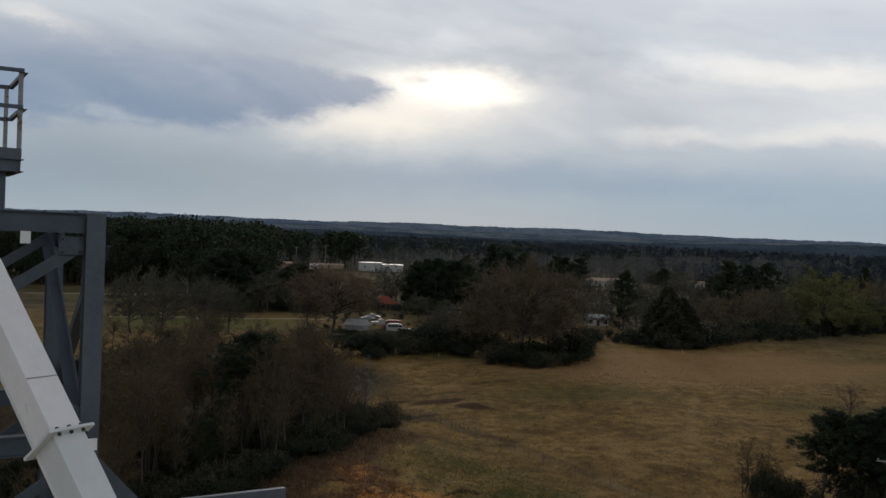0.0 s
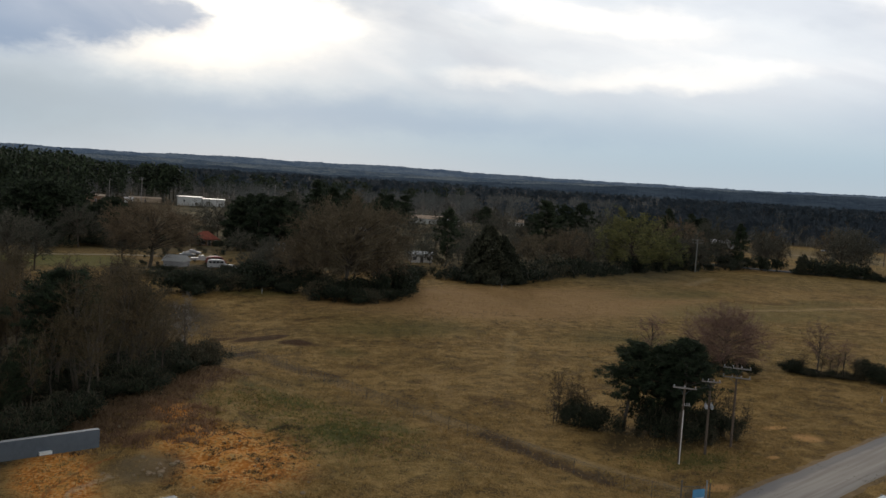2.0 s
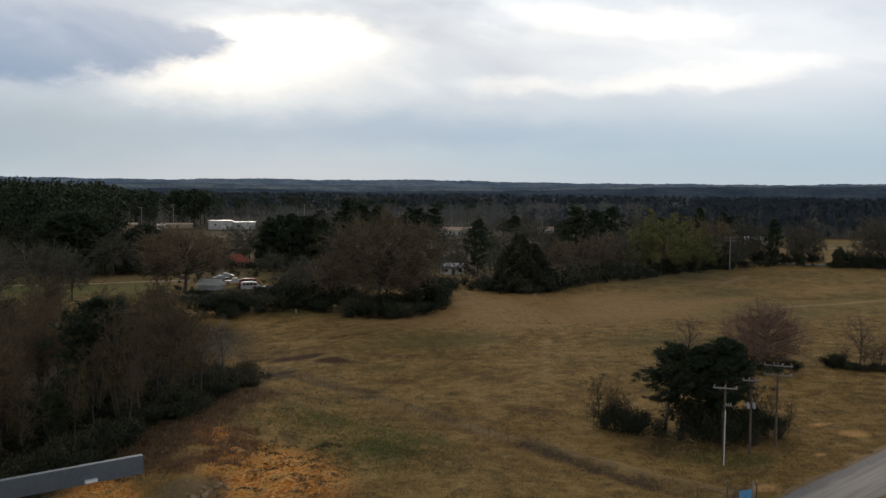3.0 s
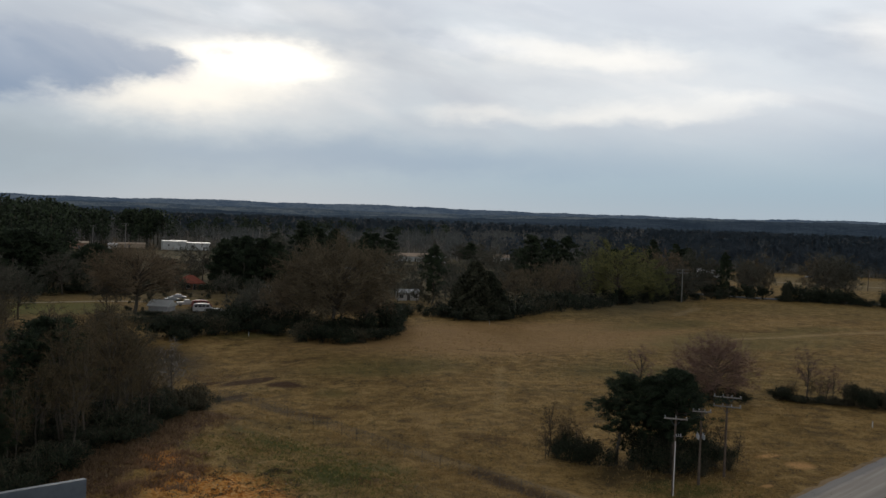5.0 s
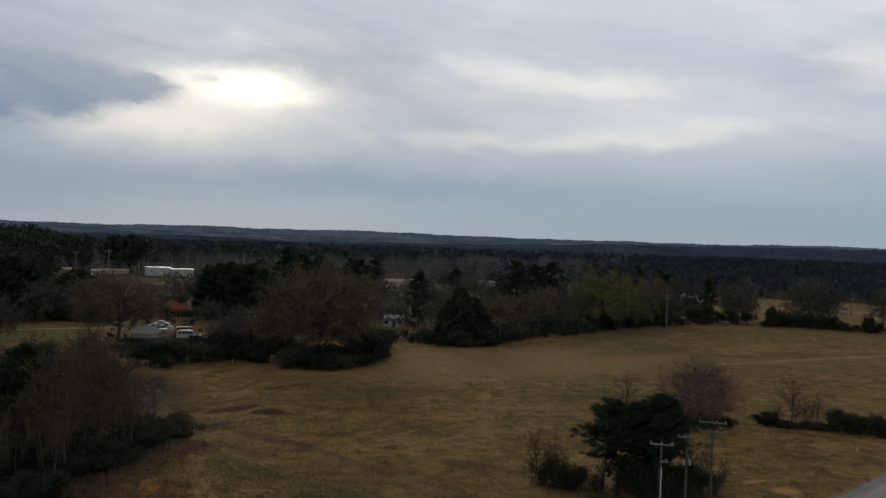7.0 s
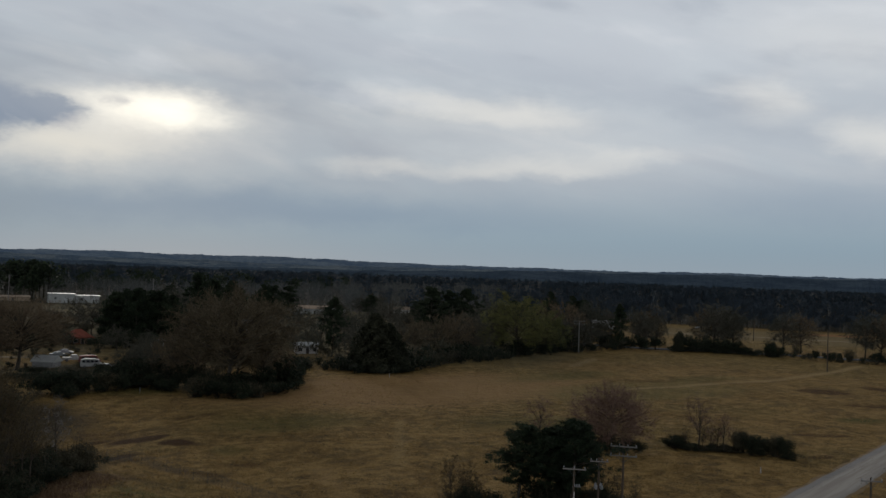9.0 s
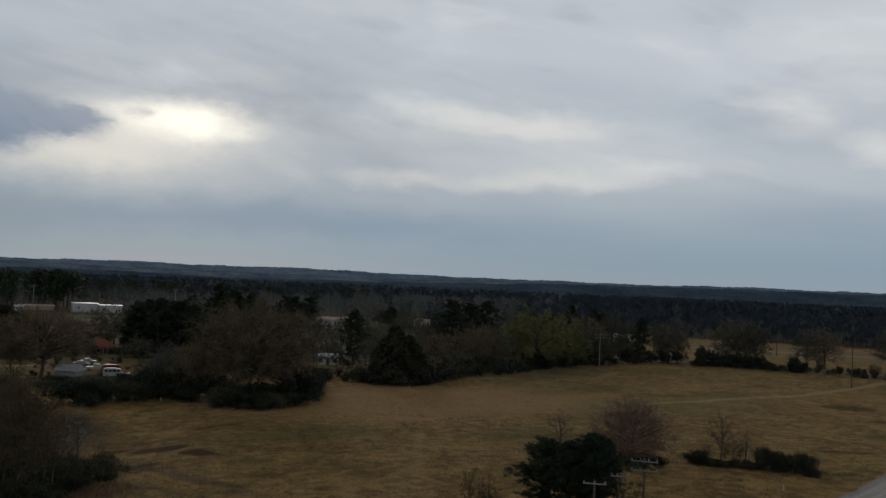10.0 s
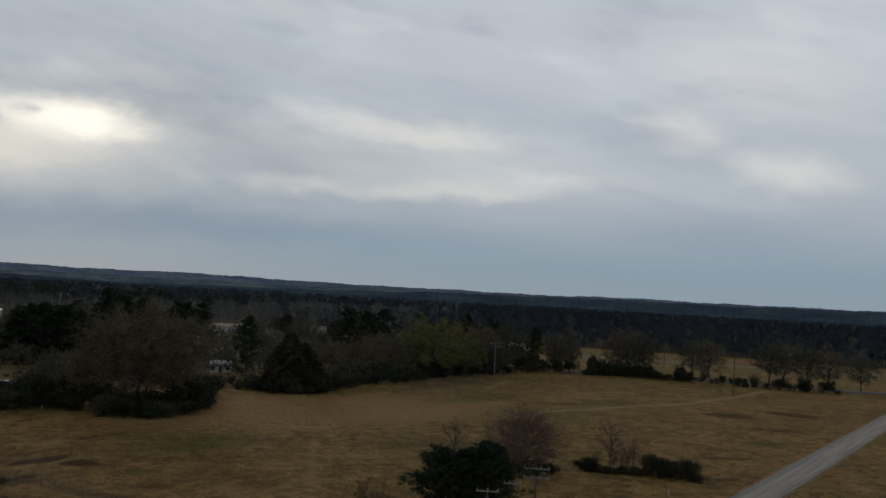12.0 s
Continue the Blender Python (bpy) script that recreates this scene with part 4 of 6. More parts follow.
rust_oak = Plant("oak_tree", "broad oak with rust brown spring buds", "bare tree", "bare trees in the tree line", bare_shapes((41, 42, 43), 18, TWIG_RUST, span=17, low=0.08, fork=0.16, limbs=36, subs=5, twigs=17, twig_len=1.25, twig_w=0.115))
slim_tree = Plant("bare_tree", "slender leafless grey-brown woodland tree", "bare tree", "bare trees of the thicket", bare_shapes((51, 52, 53, 54, 55), 14, TWIG_WARM, span=6, low=0.32, fork=0.36, limbs=17, subs=4, twigs=11, twig_len=1.0, twig_w=0.055, girth=0.012, arch=0.04, ragged=0.4))
big_oak = Plant("oak_tree", "very broad old oak with thick limbs and rust brown buds", "bare tree", "bare trees in the tree line", bare_shapes((45, 46), 21, TWIG_RUST, span=25, low=0.24, fork=0.10, limbs=56, subs=8, twigs=22, twig_len=1.5, twig_w=0.11, girth=0.024, ragged=0.2))
redbud = Plant("redbud_tree", "spreading bare tree with reddish purple buds", "bare tree", "red budding trees in the field", bare_shapes((61, 62), 12, TWIG_RED, span=13, low=0.06, fork=0.07, limbs=60, subs=8, twigs=22, twig_len=1.1, twig_w=0.040, girth=0.015, arch=0.02, ragged=0.22))
young_tree = Plant("redbud_tree", "young bare tree with reddish buds", "bare tree", "red budding trees in the field", bare_shapes((63, 64), 9, TWIG_RED, span=4.6, low=0.2, fork=0.22, limbs=20, subs=4, twigs=8, twig_len=0.6, twig_w=0.045, girth=0.012, arch=0.02, ragged=0.4))
sapling = Plant("sapling", "thin leafless sapling with pale bark", "bare tree", "saplings", bare_shapes((71, 72), 9, PALE_BARK, BARK, span=3.5, low=0.25, fork=0.28, limbs=16, subs=3, twigs=5, twig_len=0.7, twig_w=0.045, girth=0.012, arch=0.02))
willow = Plant("willow_tree", "rounded willow in yellow-green spring leaf", "willow tree", "willows", leafy_shapes((81,), 20, LEAF_SPRING, 0.26, 9, span=21, low=0.05, fork=0.12, limbs=40, subs=5, twigs=12, twig_len=1.2, twig_w=0.05, ragged=0.16))
bush = Plant("bush", "dense dark evergreen bush", "bush", "bushes", shrub_shapes((91, 92, 93, 94), 5, 3.2, LEAF_DARK, leaves=1300, size=0.20, stems=9))
thicket_bush = Plant("bush", "dense dark green undergrowth bush", "bush", "bushes", shrub_shapes((191, 192, 193, 194), 5, 3.2, LEAF_DARK, leaves=2600, size=0.135, stems=14))
near_bush = Plant("bush", "dark leafy bush in dry grass", "bush", "bushes", shrub_shapes((95, 96, 97), 5, 3.0, LEAF_DARK, leaves=3000, size=0.125, stems=22))
brown_bush = Plant("bush", "leafless brown thicket bush", "bush", "bushes", shrub_shapes((98, 99, 100), 5, 3.2, LEAF_BROWN, leaves=1100, size=0.15, stems=34))


# ---- pine clump beside the poles
for x, y, h, tn, w, s in ((41.8, 99.2, 11.2, 20, 7.6, 0), (46.6, 94.6, 12.4, 80, 7.4, 1), (44.6, 96.4, 11.2, 160, 6.0, 2), (48.6, 97.2, 11.6, 230, 6.4, 0)):
    near_pine.at(x, y, h, tn, 1.0, s, span=w)
for x, y, h, w, tn, kind in ((35.6, 102.5, 3.0, 0.75, 0, 1), (36.9, 101.0, 4.2, 0.75, 70, 0), (38.4, 99.6, 3.0, 0.8, 140, 0), (38.0, 100.8, 3.6, 0.8, 200, 1), (44.6, 96.6, 4.4, 0.8, 260, 0), (46.2, 94.8, 4.2, 0.8, 20, 0),
                             (48.8, 95.0, 4.0, 0.75, 300, 0), (50.8, 95.4, 4.6, 0.75, 110, 0), (52.6, 96.2, 3.8, 0.7, 40, 1), (54.8, 97.2, 2.8, 0.7, 90, 0), (45.4, 98.6, 5.0, 0.9, 77, 0), (47.6, 97.4, 5.2, 0.9, 150, 0),
                             (39.6, 99.2, 3.4, 0.8, 10, 0), (40.8, 98.6, 2.6, 0.8, 100, 1), (42.8, 97.0, 1.8, 0.9, 190, 1), (51.4, 97.4, 3.6, 0.8, 15, 0), (36.4, 104.0, 2.6, 0.8, 33, 1), (49.6, 93.4, 2.2, 0.9, 61, 1), (53.8, 95.0, 2.0, 0.8, 250, 1)):
    (brown_bush if kind else near_bush).at(x, y, h, tn, w)
for x, y, h in ((35.0, 103.4, 7.4), (37.0, 103.0, 6.2), (36.0, 101.4, 5.6), (37.8, 101.8, 5.0), (34.2, 102.2, 4.6), (54.6, 98.8, 5.5), (56.2, 97.4, 4.2), (52.4, 98.4, 6.0)):
    slim_tree.at(x, y, h, x * 37)
young_tree.at(*polar(-24.2, 150), 8.6, 30, span=5, shape=0, label="thin leafless tree behind the pine clump")

# ---- trees in the field
rb = polar(-28.5, 151.0)
redbud.at(*rb, 12.6, 40, span=13.0, shape=0, label="wide spreading bare tree with reddish purple buds")
for db, d, h, w in ((1.4, 150.5, 2.4, 0.9), (0.7, 149, 2.2, 0.9), (-0.8, 149, 3.0, 1.0), (-1.6, 150, 2.4, 0.9), (0, 153, 3.0, 1.1)):
    near_bush.at(*polar(-28.5 + db, d), h, db * 50, w)
young_tree.at(*polar(-33.6, 157), 10.2, 100, span=5.4, shape=1, label="narrow bare tree with reddish buds in brush")
young_tree.at(*polar(-35.1, 157), 6.8, 10, span=3.2, shape=0, label="small reddish bare tree in a row of brush")
young_tree.at(*polar(-34.4, 158), 4.4, 210, span=3.0, shape=1, label="small reddish bare tree in a row of brush")
rng = random.Random(33)
for i in range(38):
    b = -31.9 - 7.2 * (i + rng.random()) / 38
    tall = 4.0 if -38.4 < b < -35.8 else 2.8 if b > -32.8 else 1.5
    (near_bush if rng.random() < (0.8 if b < -35.6 or b > -32.8 else 0.25) else brown_bush).at(*polar(b, 157 + rng.uniform(-0.8, 2.2)), tall * rng.uniform(0.6, 1.1), rng.uniform(0, 360), span=rng.uniform(2.2, 3.6))
for b, h in ((-32.9, 3.8), (-33.9, 4.6), (-34.7, 4.8), (-35.6, 3.6), (-36.6, 3.4)):
    slim_tree.at(*polar(b, 158), h, b * 63, span=2.4, label="spindly leafless shrub in a row of brush")

# ---- the thicket below the bank
rng = random.Random(21)
for i in range(62):
    k = rng.uniform(-0.35, 1.02)
    off = rng.uniform(1.5, 30)
    ex, ey = WOOD_EDGE[2] - WOOD_EDGE[0], WOOD_EDGE[3] - WOOD_EDGE[1]
    n = math.hypot(ex, ey)
    x, y = WOOD_EDGE[0] + ex * k - ey / n * off, WOOD_EDGE[1] + ey * k + ex / n * off
    slim_tree.at(x, y, rng.uniform(11.5, 16.5) * (0.75 if off < 5 else 1), rng.uniform(0, 360), rng.uniform(0.85, 1.2))
for i in range(120):
    k = rng.uniform(-0.4, 1.04)
    off = rng.uniform(0.5, 30) if i > 26 else rng.uniform(0.0, 4)
    x, y = WOOD_EDGE[0] + ex * k - ey / n * off, WOOD_EDGE[1] + ey * k + ex / n * off
    (thicket_bush if rng.random() < 0.82 else brown_bush).at(x, y, rng.uniform(2.4, 5.0), rng.uniform(0, 360), span=rng.uniform(4.5, 7))
for b, d, h, w in ((12.0, 121, 16.6, 1.2), (13.6, 112, 9.5, 0.9), (14.6, 104, 8.5, 1.0), (21.5, 118, 14, 0.8), (10.6, 128, 9.5, 0.7)):
    near_pine.at(*polar(b, d), h, b * 50, w, label="dark pine among leafless thicket trees")
sapling.at(*polar(4.69, 141.5), 11.4, 0, span=4.2, shape=0)
for b, d, h in ((3.2, 137, 3.4), (2.9, 132, 3.0), (4.2, 139, 3.6), (5.6, 142, 4.6), (6.8, 146, 5), (8.2, 150, 5), (5.0, 150, 4), (7.2, 139, 5), (9.5, 156, 5), (4.0, 133, 3.4)):
    brown_bush.at(*polar(b, d), h, b * 80, 1.0)
for b, d, h in ((7.2, 146, 13), (8.6, 150, 14), (9.8, 153, 15), (11.2, 158, 15), (12.8, 150, 14), (14.5, 156, 15), (16.5, 150, 15), (18.5, 155, 15), (20.5, 150, 14)):
    slim_tree.at(*polar(b, d), h, b * 61, 1.2)

# scrub between the thicket and the pasture
for i in range(44):
    b, d = rng.uniform(6.4, 21), rng.uniform(160, 215)
    if rng.random() < 0.5:
        brown_bush.at(*polar(b, d), rng.uniform(4, 7.5), rng.uniform(0, 360), span=rng.uniform(5, 8))
    else:
        slim_tree.at(*polar(b, d), rng.uniform(7, 11.5), rng.uniform(0, 360), span=rng.uniform(5, 8))

# ---- the hedge line along the far side of the field
hedge = ((6.0, 196), (3.76, 197), (1.8, 206), (-0.14, 209), (-2.2, 199), (-4.32, 193), (-6.5, 195), (-8.3, 203), (-8.9, 235), (-9.4, 255), (-11.5, 250), (-14.2, 243), (-16.5, 258), (-18.5, 275), (-20.5, 287), (-23.0, 315), (-25.2, 338), (-27.2, 352), (-29.2, 368))
far_brush = []
for (b0, d0), (b1, d1) in zip(hedge, hedge[1:]):
    p, q = Vector(polar(b0, d0)), Vector(polar(b1, d1))
    n = max(2, int((q - p).length / 2.3))
    for i in range(n):
        c = p + (q - p) * ((i + rng.random() * 0.8) / n)
        back = rng.random() < 0.45
        c = c * (1 + (rng.uniform(0.025, 0.07) if back else rng.uniform(0.008, 0.02)))
        h = rng.uniform(5.0, 8.0) if back else rng.uniform(2.8, 5.4)
        bc = math.degrees(math.atan2(-c.x, c.y))
        if bc > 1.4:
            h = min(h, 4.6)
        if -10.6 < bc < -8.7:
            h = min(h, 3.4)
        if bc < -9.2:
            far_brush.append((c.x, c.y, h, "dark" if rng.random() < 0.8 else "brown"))
        else:
            (bush if rng.random() < 0.86 else brown_bush).at(c.x, c.y, h, rng.uniform(0, 360), span=rng.uniform(4.8, 7.5))
for b, d, h, w, kind in ((-3.2, 210, 18.5, 13, 1), (-7.0, 211, 18.0, 12, 1), (-5.4, 216, 20.5, 15, 1), (-1.7, 214, 13.5, 10, 1),
                         (8.4, 262, 13.5, 11, 0), (10.9, 300, 14.8, 15, 0), (17.2, 232, 18.8, 15, 0), (14.6, 234, 17.5, 14, 0), (18.9, 240, 17.5, 13, 0), (13.2, 240, 15, 12, 0),
                         (-0.2, 228, 11.0, 10, 0), (0.9, 222, 9.5, 9, 0), (-0.9, 216, 8.5, 9, 0),
                         (-16.2, 288, 14.5, 12, 1), (-17.6, 296, 15.0, 13, 1), (-18.9, 302, 15.5, 12, 1), (-19.9, 310, 16.0, 12, 0), (-15.0, 296, 14.0, 11, 0), (-12.4, 275, 11.0, 10, 0),
                         (-25.6, 362, 20.5, 15, 1), (-27.0, 374, 21.5, 16, 0), (-28.2, 380, 17.0, 12, 0), (-24.4, 368, 20.0, 14, 1), (-29.9, 398, 18.0, 13, 0), (-31.0, 402, 15.5, 11, 0), (-30.3, 392, 14.5, 11, 0), (-34.4, 388, 21.8, 17, 0), (-35.4, 392, 20.0, 14, 0), (-34.9, 396, 21.5, 16, 0),
                         (-38.3, 398, 18.2, 13, 0), (-39.2, 404, 17.0, 15, 1), (-43.4, 406, 19.0, 17, 1), (-45.8, 400, 19.0, 16, 1), (-33.9, 398, 18.0, 15, 1), (-30.4, 404, 17.0, 14, 1), (-42.6, 402, 20.0, 16, 0), (-44.6, 398, 19.5, 15, 0), (-47.5, 396, 18, 14, 0), (-24.9, 348, 14.5, 11, 0), (-26.6, 356, 12, 11, 0)):
    (rust_oak if kind else oak).at(*polar(b, d), h, b * 73 + d, span=w)
for b, d, h, w in ((1.9, 322, 18.5, 10.5), (0.6, 318, 19.6, 11), (-0.6, 320, 19.4, 11), (-1.5, 326, 17.5, 9), (-3.0, 400, 24.5, 12), (-4.9, 404, 22.0, 12), (-3.9, 420, 22, 11), (-7.4, 380, 20.8, 11), (-7.0, 392, 19, 10),
                   (-11.1, 292, 19.5, 8.5), (-17.2, 372, 22.8, 12), (-19.3, 378, 22.4, 12), (-18.2, 390, 21.0, 11), (-28.8, 370, 18.6, 6.5), (9.0, 330, 13, 9), (8.1, 325, 14, 9), (9.6, 340, 14, 10), (12.3, 320, 14, 10), (13.6, 322, 14, 10)):
    mid_pine.at(*polar(b, d), h, b * 57 + d, span=w)
for b, d, h, w in ((-13.7, 252, 16.2, 12.5), (-14.6, 254, 13.6, 11), (-13.0, 255, 12.0, 9), (-12.9, 258, 9.5, 7), (-15.2, 256, 9.0, 7), (7.8, 300, 9, 8), (-32.3, 372, 7.0, 4.5), (-37.7, 371, 6.0, 4.0), (-41.3, 368, 3.6, 2.6)):
    cedar.at(*polar(b, d), h, b * 31, span=w)
willow.at(*polar(-22.6, 322), 23.6, 0, span=25)
willow.at(*polar(-24.3, 334), 16.5, 140, span=16)
willow.at(*polar(-21.0, 330), 15.5, 230, span=13)
for b, d, h, w, kind in ((-29.4, 374, 6, 0.9, 0), (-30.2, 376, 7, 1.0, 0), (-31.0, 378, 6.5, 1.0, 0), (-33.2, 376, 8, 0.9, 0), (-34.0, 376, 7.5, 1.0, 0), (-34.8, 374, 7.0, 1.0, 0), (-35.5, 372, 6.5, 0.9, 0), (-36.2, 371, 5.0, 0.7, 0),
                         (-37.6, 370, 7.5, 0.6, 0), (-38.2, 370, 5.5, 0.7, 0), (-40.0, 366, 5.0, 0.5, 0), (-40.8, 366, 4.5, 0.5, 0), (-43.2, 372, 6.0, 1.0, 0), (-44.4, 372, 6.5, 1.0, 0), (-45.8, 372, 6, 1.0, 0), (-41.8, 374, 5.5, 0.8, 1), (-39.0, 385, 5.0, 0.8, 1), (-32.4, 384, 9.5, 0.5, 0)):
    (brown_bush if kind else bush).at(*polar(b, d), h, b * 31, w)
for b, d, h in ((-4.6, 204, 5.5), (-5.3, 206, 6.0), (-5.9, 205, 5.5), (-3.9, 204, 5.2), (-6.6, 207, 5.4), (-3.2, 206, 5.6)):
    bush.at(*polar(b, d), h, b * 77, span=7)
big_oak.at(*polar(-4.95, 206), 26.2, 30, span=26, shape=0)
big_oak.at(*polar(6.9, 250), 20.5, 110, span=24, shape=1, label="very broad old bare oak beside parked cars")
# dark evergreens round the yards
for b, d, h, w in ((9.9, 312, 13.4, 11), (8.9, 316, 15.8, 10), (8.3, 322, 13.6, 9), (9.3, 330, 15.5, 11), (1.2, 330, 19.0, 12), (-0.1, 334, 18.6, 12), (1.9, 322, 15.5, 10), (1.5, 326, 12.5, 10), (-1.1, 334, 17.0, 11), (0.6, 340, 18.0, 12),
                   (11.8, 306, 18, 12), (12.6, 308, 20, 12), (13.5, 306, 20, 12), (14.4, 308, 19, 12)):
    mid_pine.at(*polar(b, d), h, b * 83 + d, span=w, label="broad dark green pine leafy almost to the ground")
for i in range(16):
    far_brush.append((*polar(-36.8 - 0.62 * i + rng.uniform(-0.2, 0.2), 370 + rng.uniform(0, 5)), rng.uniform(2.0, 4.0), "brown" if i % 3 else "dark"))
for b, d, h, w in ((4.75, 203, 6.6, 7), (4.3, 208, 5.0, 6), (1.6, 214, 6.5, 8), (0.7, 215, 8.0, 9), (-0.2, 216, 7.5, 9), (-1.0, 214, 6.5, 8), (1.1, 218, 7, 8), (12.2, 296, 6, 9), (13.4, 297, 7, 9), (14.5, 298, 6, 9), (9.4, 303, 6, 9), (8.5, 306, 5, 8), (10.3, 304, 4, 8), (2.6, 312, 5, 8), (1.8, 310, 6, 8), (0.9, 312, 6, 8), (0.1, 312, 6, 8)):
    bush.at(*polar(b, d), h, b * 77, span=w)
for i in range(26):
    far_brush.append((*polar(-31.9 - 0.22 * i + rng.uniform(-0.1, 0.1), 371 + rng.uniform(0, 6)), rng.uniform(2.0, 5.2) * (1.1 if 5 < i < 18 else 0.7), "dark"))
for b, d, h in ((2.6, 232, 2.4), (3.4, 236, 2.2), (4.2, 238, 2.2), (5.2, 240, 1.8), (1.9, 236, 3.4), (2.2, 246, 2.6), (6.0, 238, 2.6), (3.0, 226, 2.6), (3.9, 228, 2.6), (4.8, 226, 2.8), (5.6, 224, 3.0), (6.6, 228, 2.6)):
    (bush if h > 2.3 else brown_bush).at(*polar(b, d), h, b * 120, span=6, label="low dark brush between a field and a yard")
for i in range(30):
    b, d = rng.uniform(1.9, 7.6), rng.uniform(256, 308)
    far_brush.append((*polar(b, d), rng.uniform(0.8, 2.2), "brown" if rng.random() < 0.6 else "dark"))
# yards between the hedge and the woods
for i in range(85):
    b, d = rng.uniform(-27, 9), rng.uniform(330, 610)
    if (2.4 < b < 8.5 and d > 420) or -11.8 < b < -8.4:
        continue
    h = rng.uniform(11, 17)
    if rng.random() < 0.3:
        mid_pine.at(*polar(b, d), h * 1.15, rng.uniform(0, 360), span=10, label="dark green pine among houses")
    else:
        yard_tree.at(*polar(b, d), h, rng.uniform(0, 360), span=rng.uniform(11, 15))
for b, d, h, w in ((4.9, 318, 8, 7), (-8.9, 292, 8.5, 7), (-10.1, 294, 7.5, 6), (-9.5, 318, 9, 8), (-8.7, 312, 11, 9), (-10.4, 330, 11, 9), (-11.9, 300, 12, 9), (-9.8, 380, 12, 11), (-10.9, 400, 12, 11), (-8.9, 390, 12, 10), (-12.4, 330, 13, 10), (-11.6, 420, 13, 11), (4.5, 312, 6, 6), (-9.0, 470, 10, 9), (-10.4, 500, 9, 9), (-0.2, 296, 8, 8), (0.2, 250, 9.0, 9), (1.6, 300, 9, 9)):
    yard_tree.at(*polar(b, d), h, b * 91, span=w, label="low bare tree beside a yard")


# ---------------------------------------------------------------- far woods
def stand(name, label, spots, templates, materials, seed):
    """A wood that nobody could count, as one mesh a kind of foliage."""
    r = np.random.RandomState(seed)
    buckets = {m.name: ([], [], [0], m) for m in materials}
    for x, y, h, kind in spots:
        parts_ = templates[kind][r.randint(len(templates[kind]))]
        a, s = r.uniform(0, 2 * np.pi), h
        c, sn = math.cos(a) * s, math.sin(a) * s
        w = r.uniform(0.85, 1.25)
        for (v, f), m in parts_:
            V, F, k, _ = buckets[m.name]
            q = np.stack([(v[:, 0] * c - v[:, 1] * sn) * w + x, (v[:, 0] * sn + v[:, 1] * c) * w + y, v[:, 2] * s + ground_at(x, y) - 0.1], -1)
            V.append(q)
            F.append(f + k[0])
            k[0] += len(v)
    for V, F, _, m in buckets.values():
        if V:
            ob = new(name, tri_mesh(name, np.concatenate(V), np.concatenate(F), m))
            tagged(ob, label, "woods", kind="stuff")


def unit_pine(seed, n, size, leaf=NEEDLE):
    """A far pine one unit high: trunk and a ragged tall crown."""
    r = np.random.RandomState(seed)
    lobes = np.stack([r.uniform(-0.17, 0.17, 9), r.uniform(-0.17, 0.17, 9), r.uniform(0.28, 0.84, 9)], -1)
    lobes[0] = (0, 0, 0.86)
    k = r.randint(0, 9, n)
    u = r.normal(size=(n, 3))
    u /= np.linalg.norm(u, axis=1, keepdims=True)
    pts = lobes[k] + u * np.array([0.15, 0.15, 0.12]) * (r.uniform(0.2, 1.0, n) ** 0.4)[:, None]
    trunk = tubes([(np.zeros(3), np.array([0, 0, 0.9]), 0.016, 0.004, 3)])
    return [(trunk, TWIG_DARK), (flakes(r, pts, np.full(n, size)), leaf)]


def unit_bare(seed, n, width, twig=TWIG_DARK):
    """A far leafless tree one unit high: trunk, a few limbs and a haze of twigs."""
    r = np.random.RandomState(seed)
    d = r.normal(size=(n, 3))
    d /= np.linalg.norm(d, axis=1, keepdims=True)
    pts = np.array([0, 0, 0.56]) + d * np.array([0.36, 0.36, 0.40]) * (r.uniform(0.1, 1.0, n) ** 0.5)[:, None]
    w = d + r.normal(size=(n, 3)) * 0.6 + np.array([0, 0, 0.4])
    w /= np.linalg.norm(w, axis=1, keepdims=True)
    segs = [(np.zeros(3), np.array([0, 0, 0.7]), 0.02, 0.006, 3)] + [(np.array([0, 0, 0.28]), np.array([0, 0, 0.56]) + d[i] * 0.33, 0.01, 0.003, 3) for i in range(4)]
    return [(tubes(segs), PALE_BARK), (slivers(r, pts, w, 0.22 * r.uniform(0.6, 1.3, n), np.full(n, width)), twig)]


# NEEDLE_FAR and TWIG_FAR carry painted haze, the fine trees do not
near_t = {"hazy_pine": [unit_pine(s, 150, 0.062, NEEDLE_FAR) for s in (205, 206, 207)], "pine": [unit_pine(s, 170, 0.062) for s in (201, 202, 203, 204)], "bare": [unit_bare(s, 150, 0.017, TWIG_FAR) for s in (211, 212, 213, 214)],
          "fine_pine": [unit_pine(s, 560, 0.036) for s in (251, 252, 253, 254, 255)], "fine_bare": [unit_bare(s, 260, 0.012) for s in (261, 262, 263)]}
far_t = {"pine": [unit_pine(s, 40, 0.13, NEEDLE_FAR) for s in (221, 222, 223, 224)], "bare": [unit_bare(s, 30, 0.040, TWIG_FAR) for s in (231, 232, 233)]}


def patch(x, y):
    return math.sin(x * 0.011 + 1.3) * math.sin(y * 0.0075 + 0.4) + 0.6 * math.sin(x * 0.004 - y * 0.006 + 2.0)


rng = random.Random(77)
spots = []
for i in range(430):                       # the wood behind the pastures
    b = rng.uniform(8.6, 34)
    front = 312 if b < 14.5 else 312 + (b - 14.5) * 30 if b < 17.5 else 402
    d = front + 110 * rng.random() ** 1.2
    tall = min(rng.uniform(10.5, 15.5), 27.5 - d * 0.0454) if b < 11.0 else rng.uniform(21, 32) * (1.0 if d > front + 20 else 0.7)
    pine = rng.random() < 0.85
    spots.append((*polar(b, d), tall if pine else min(tall, 14.0), "fine_pine" if pine else "fine_bare"))
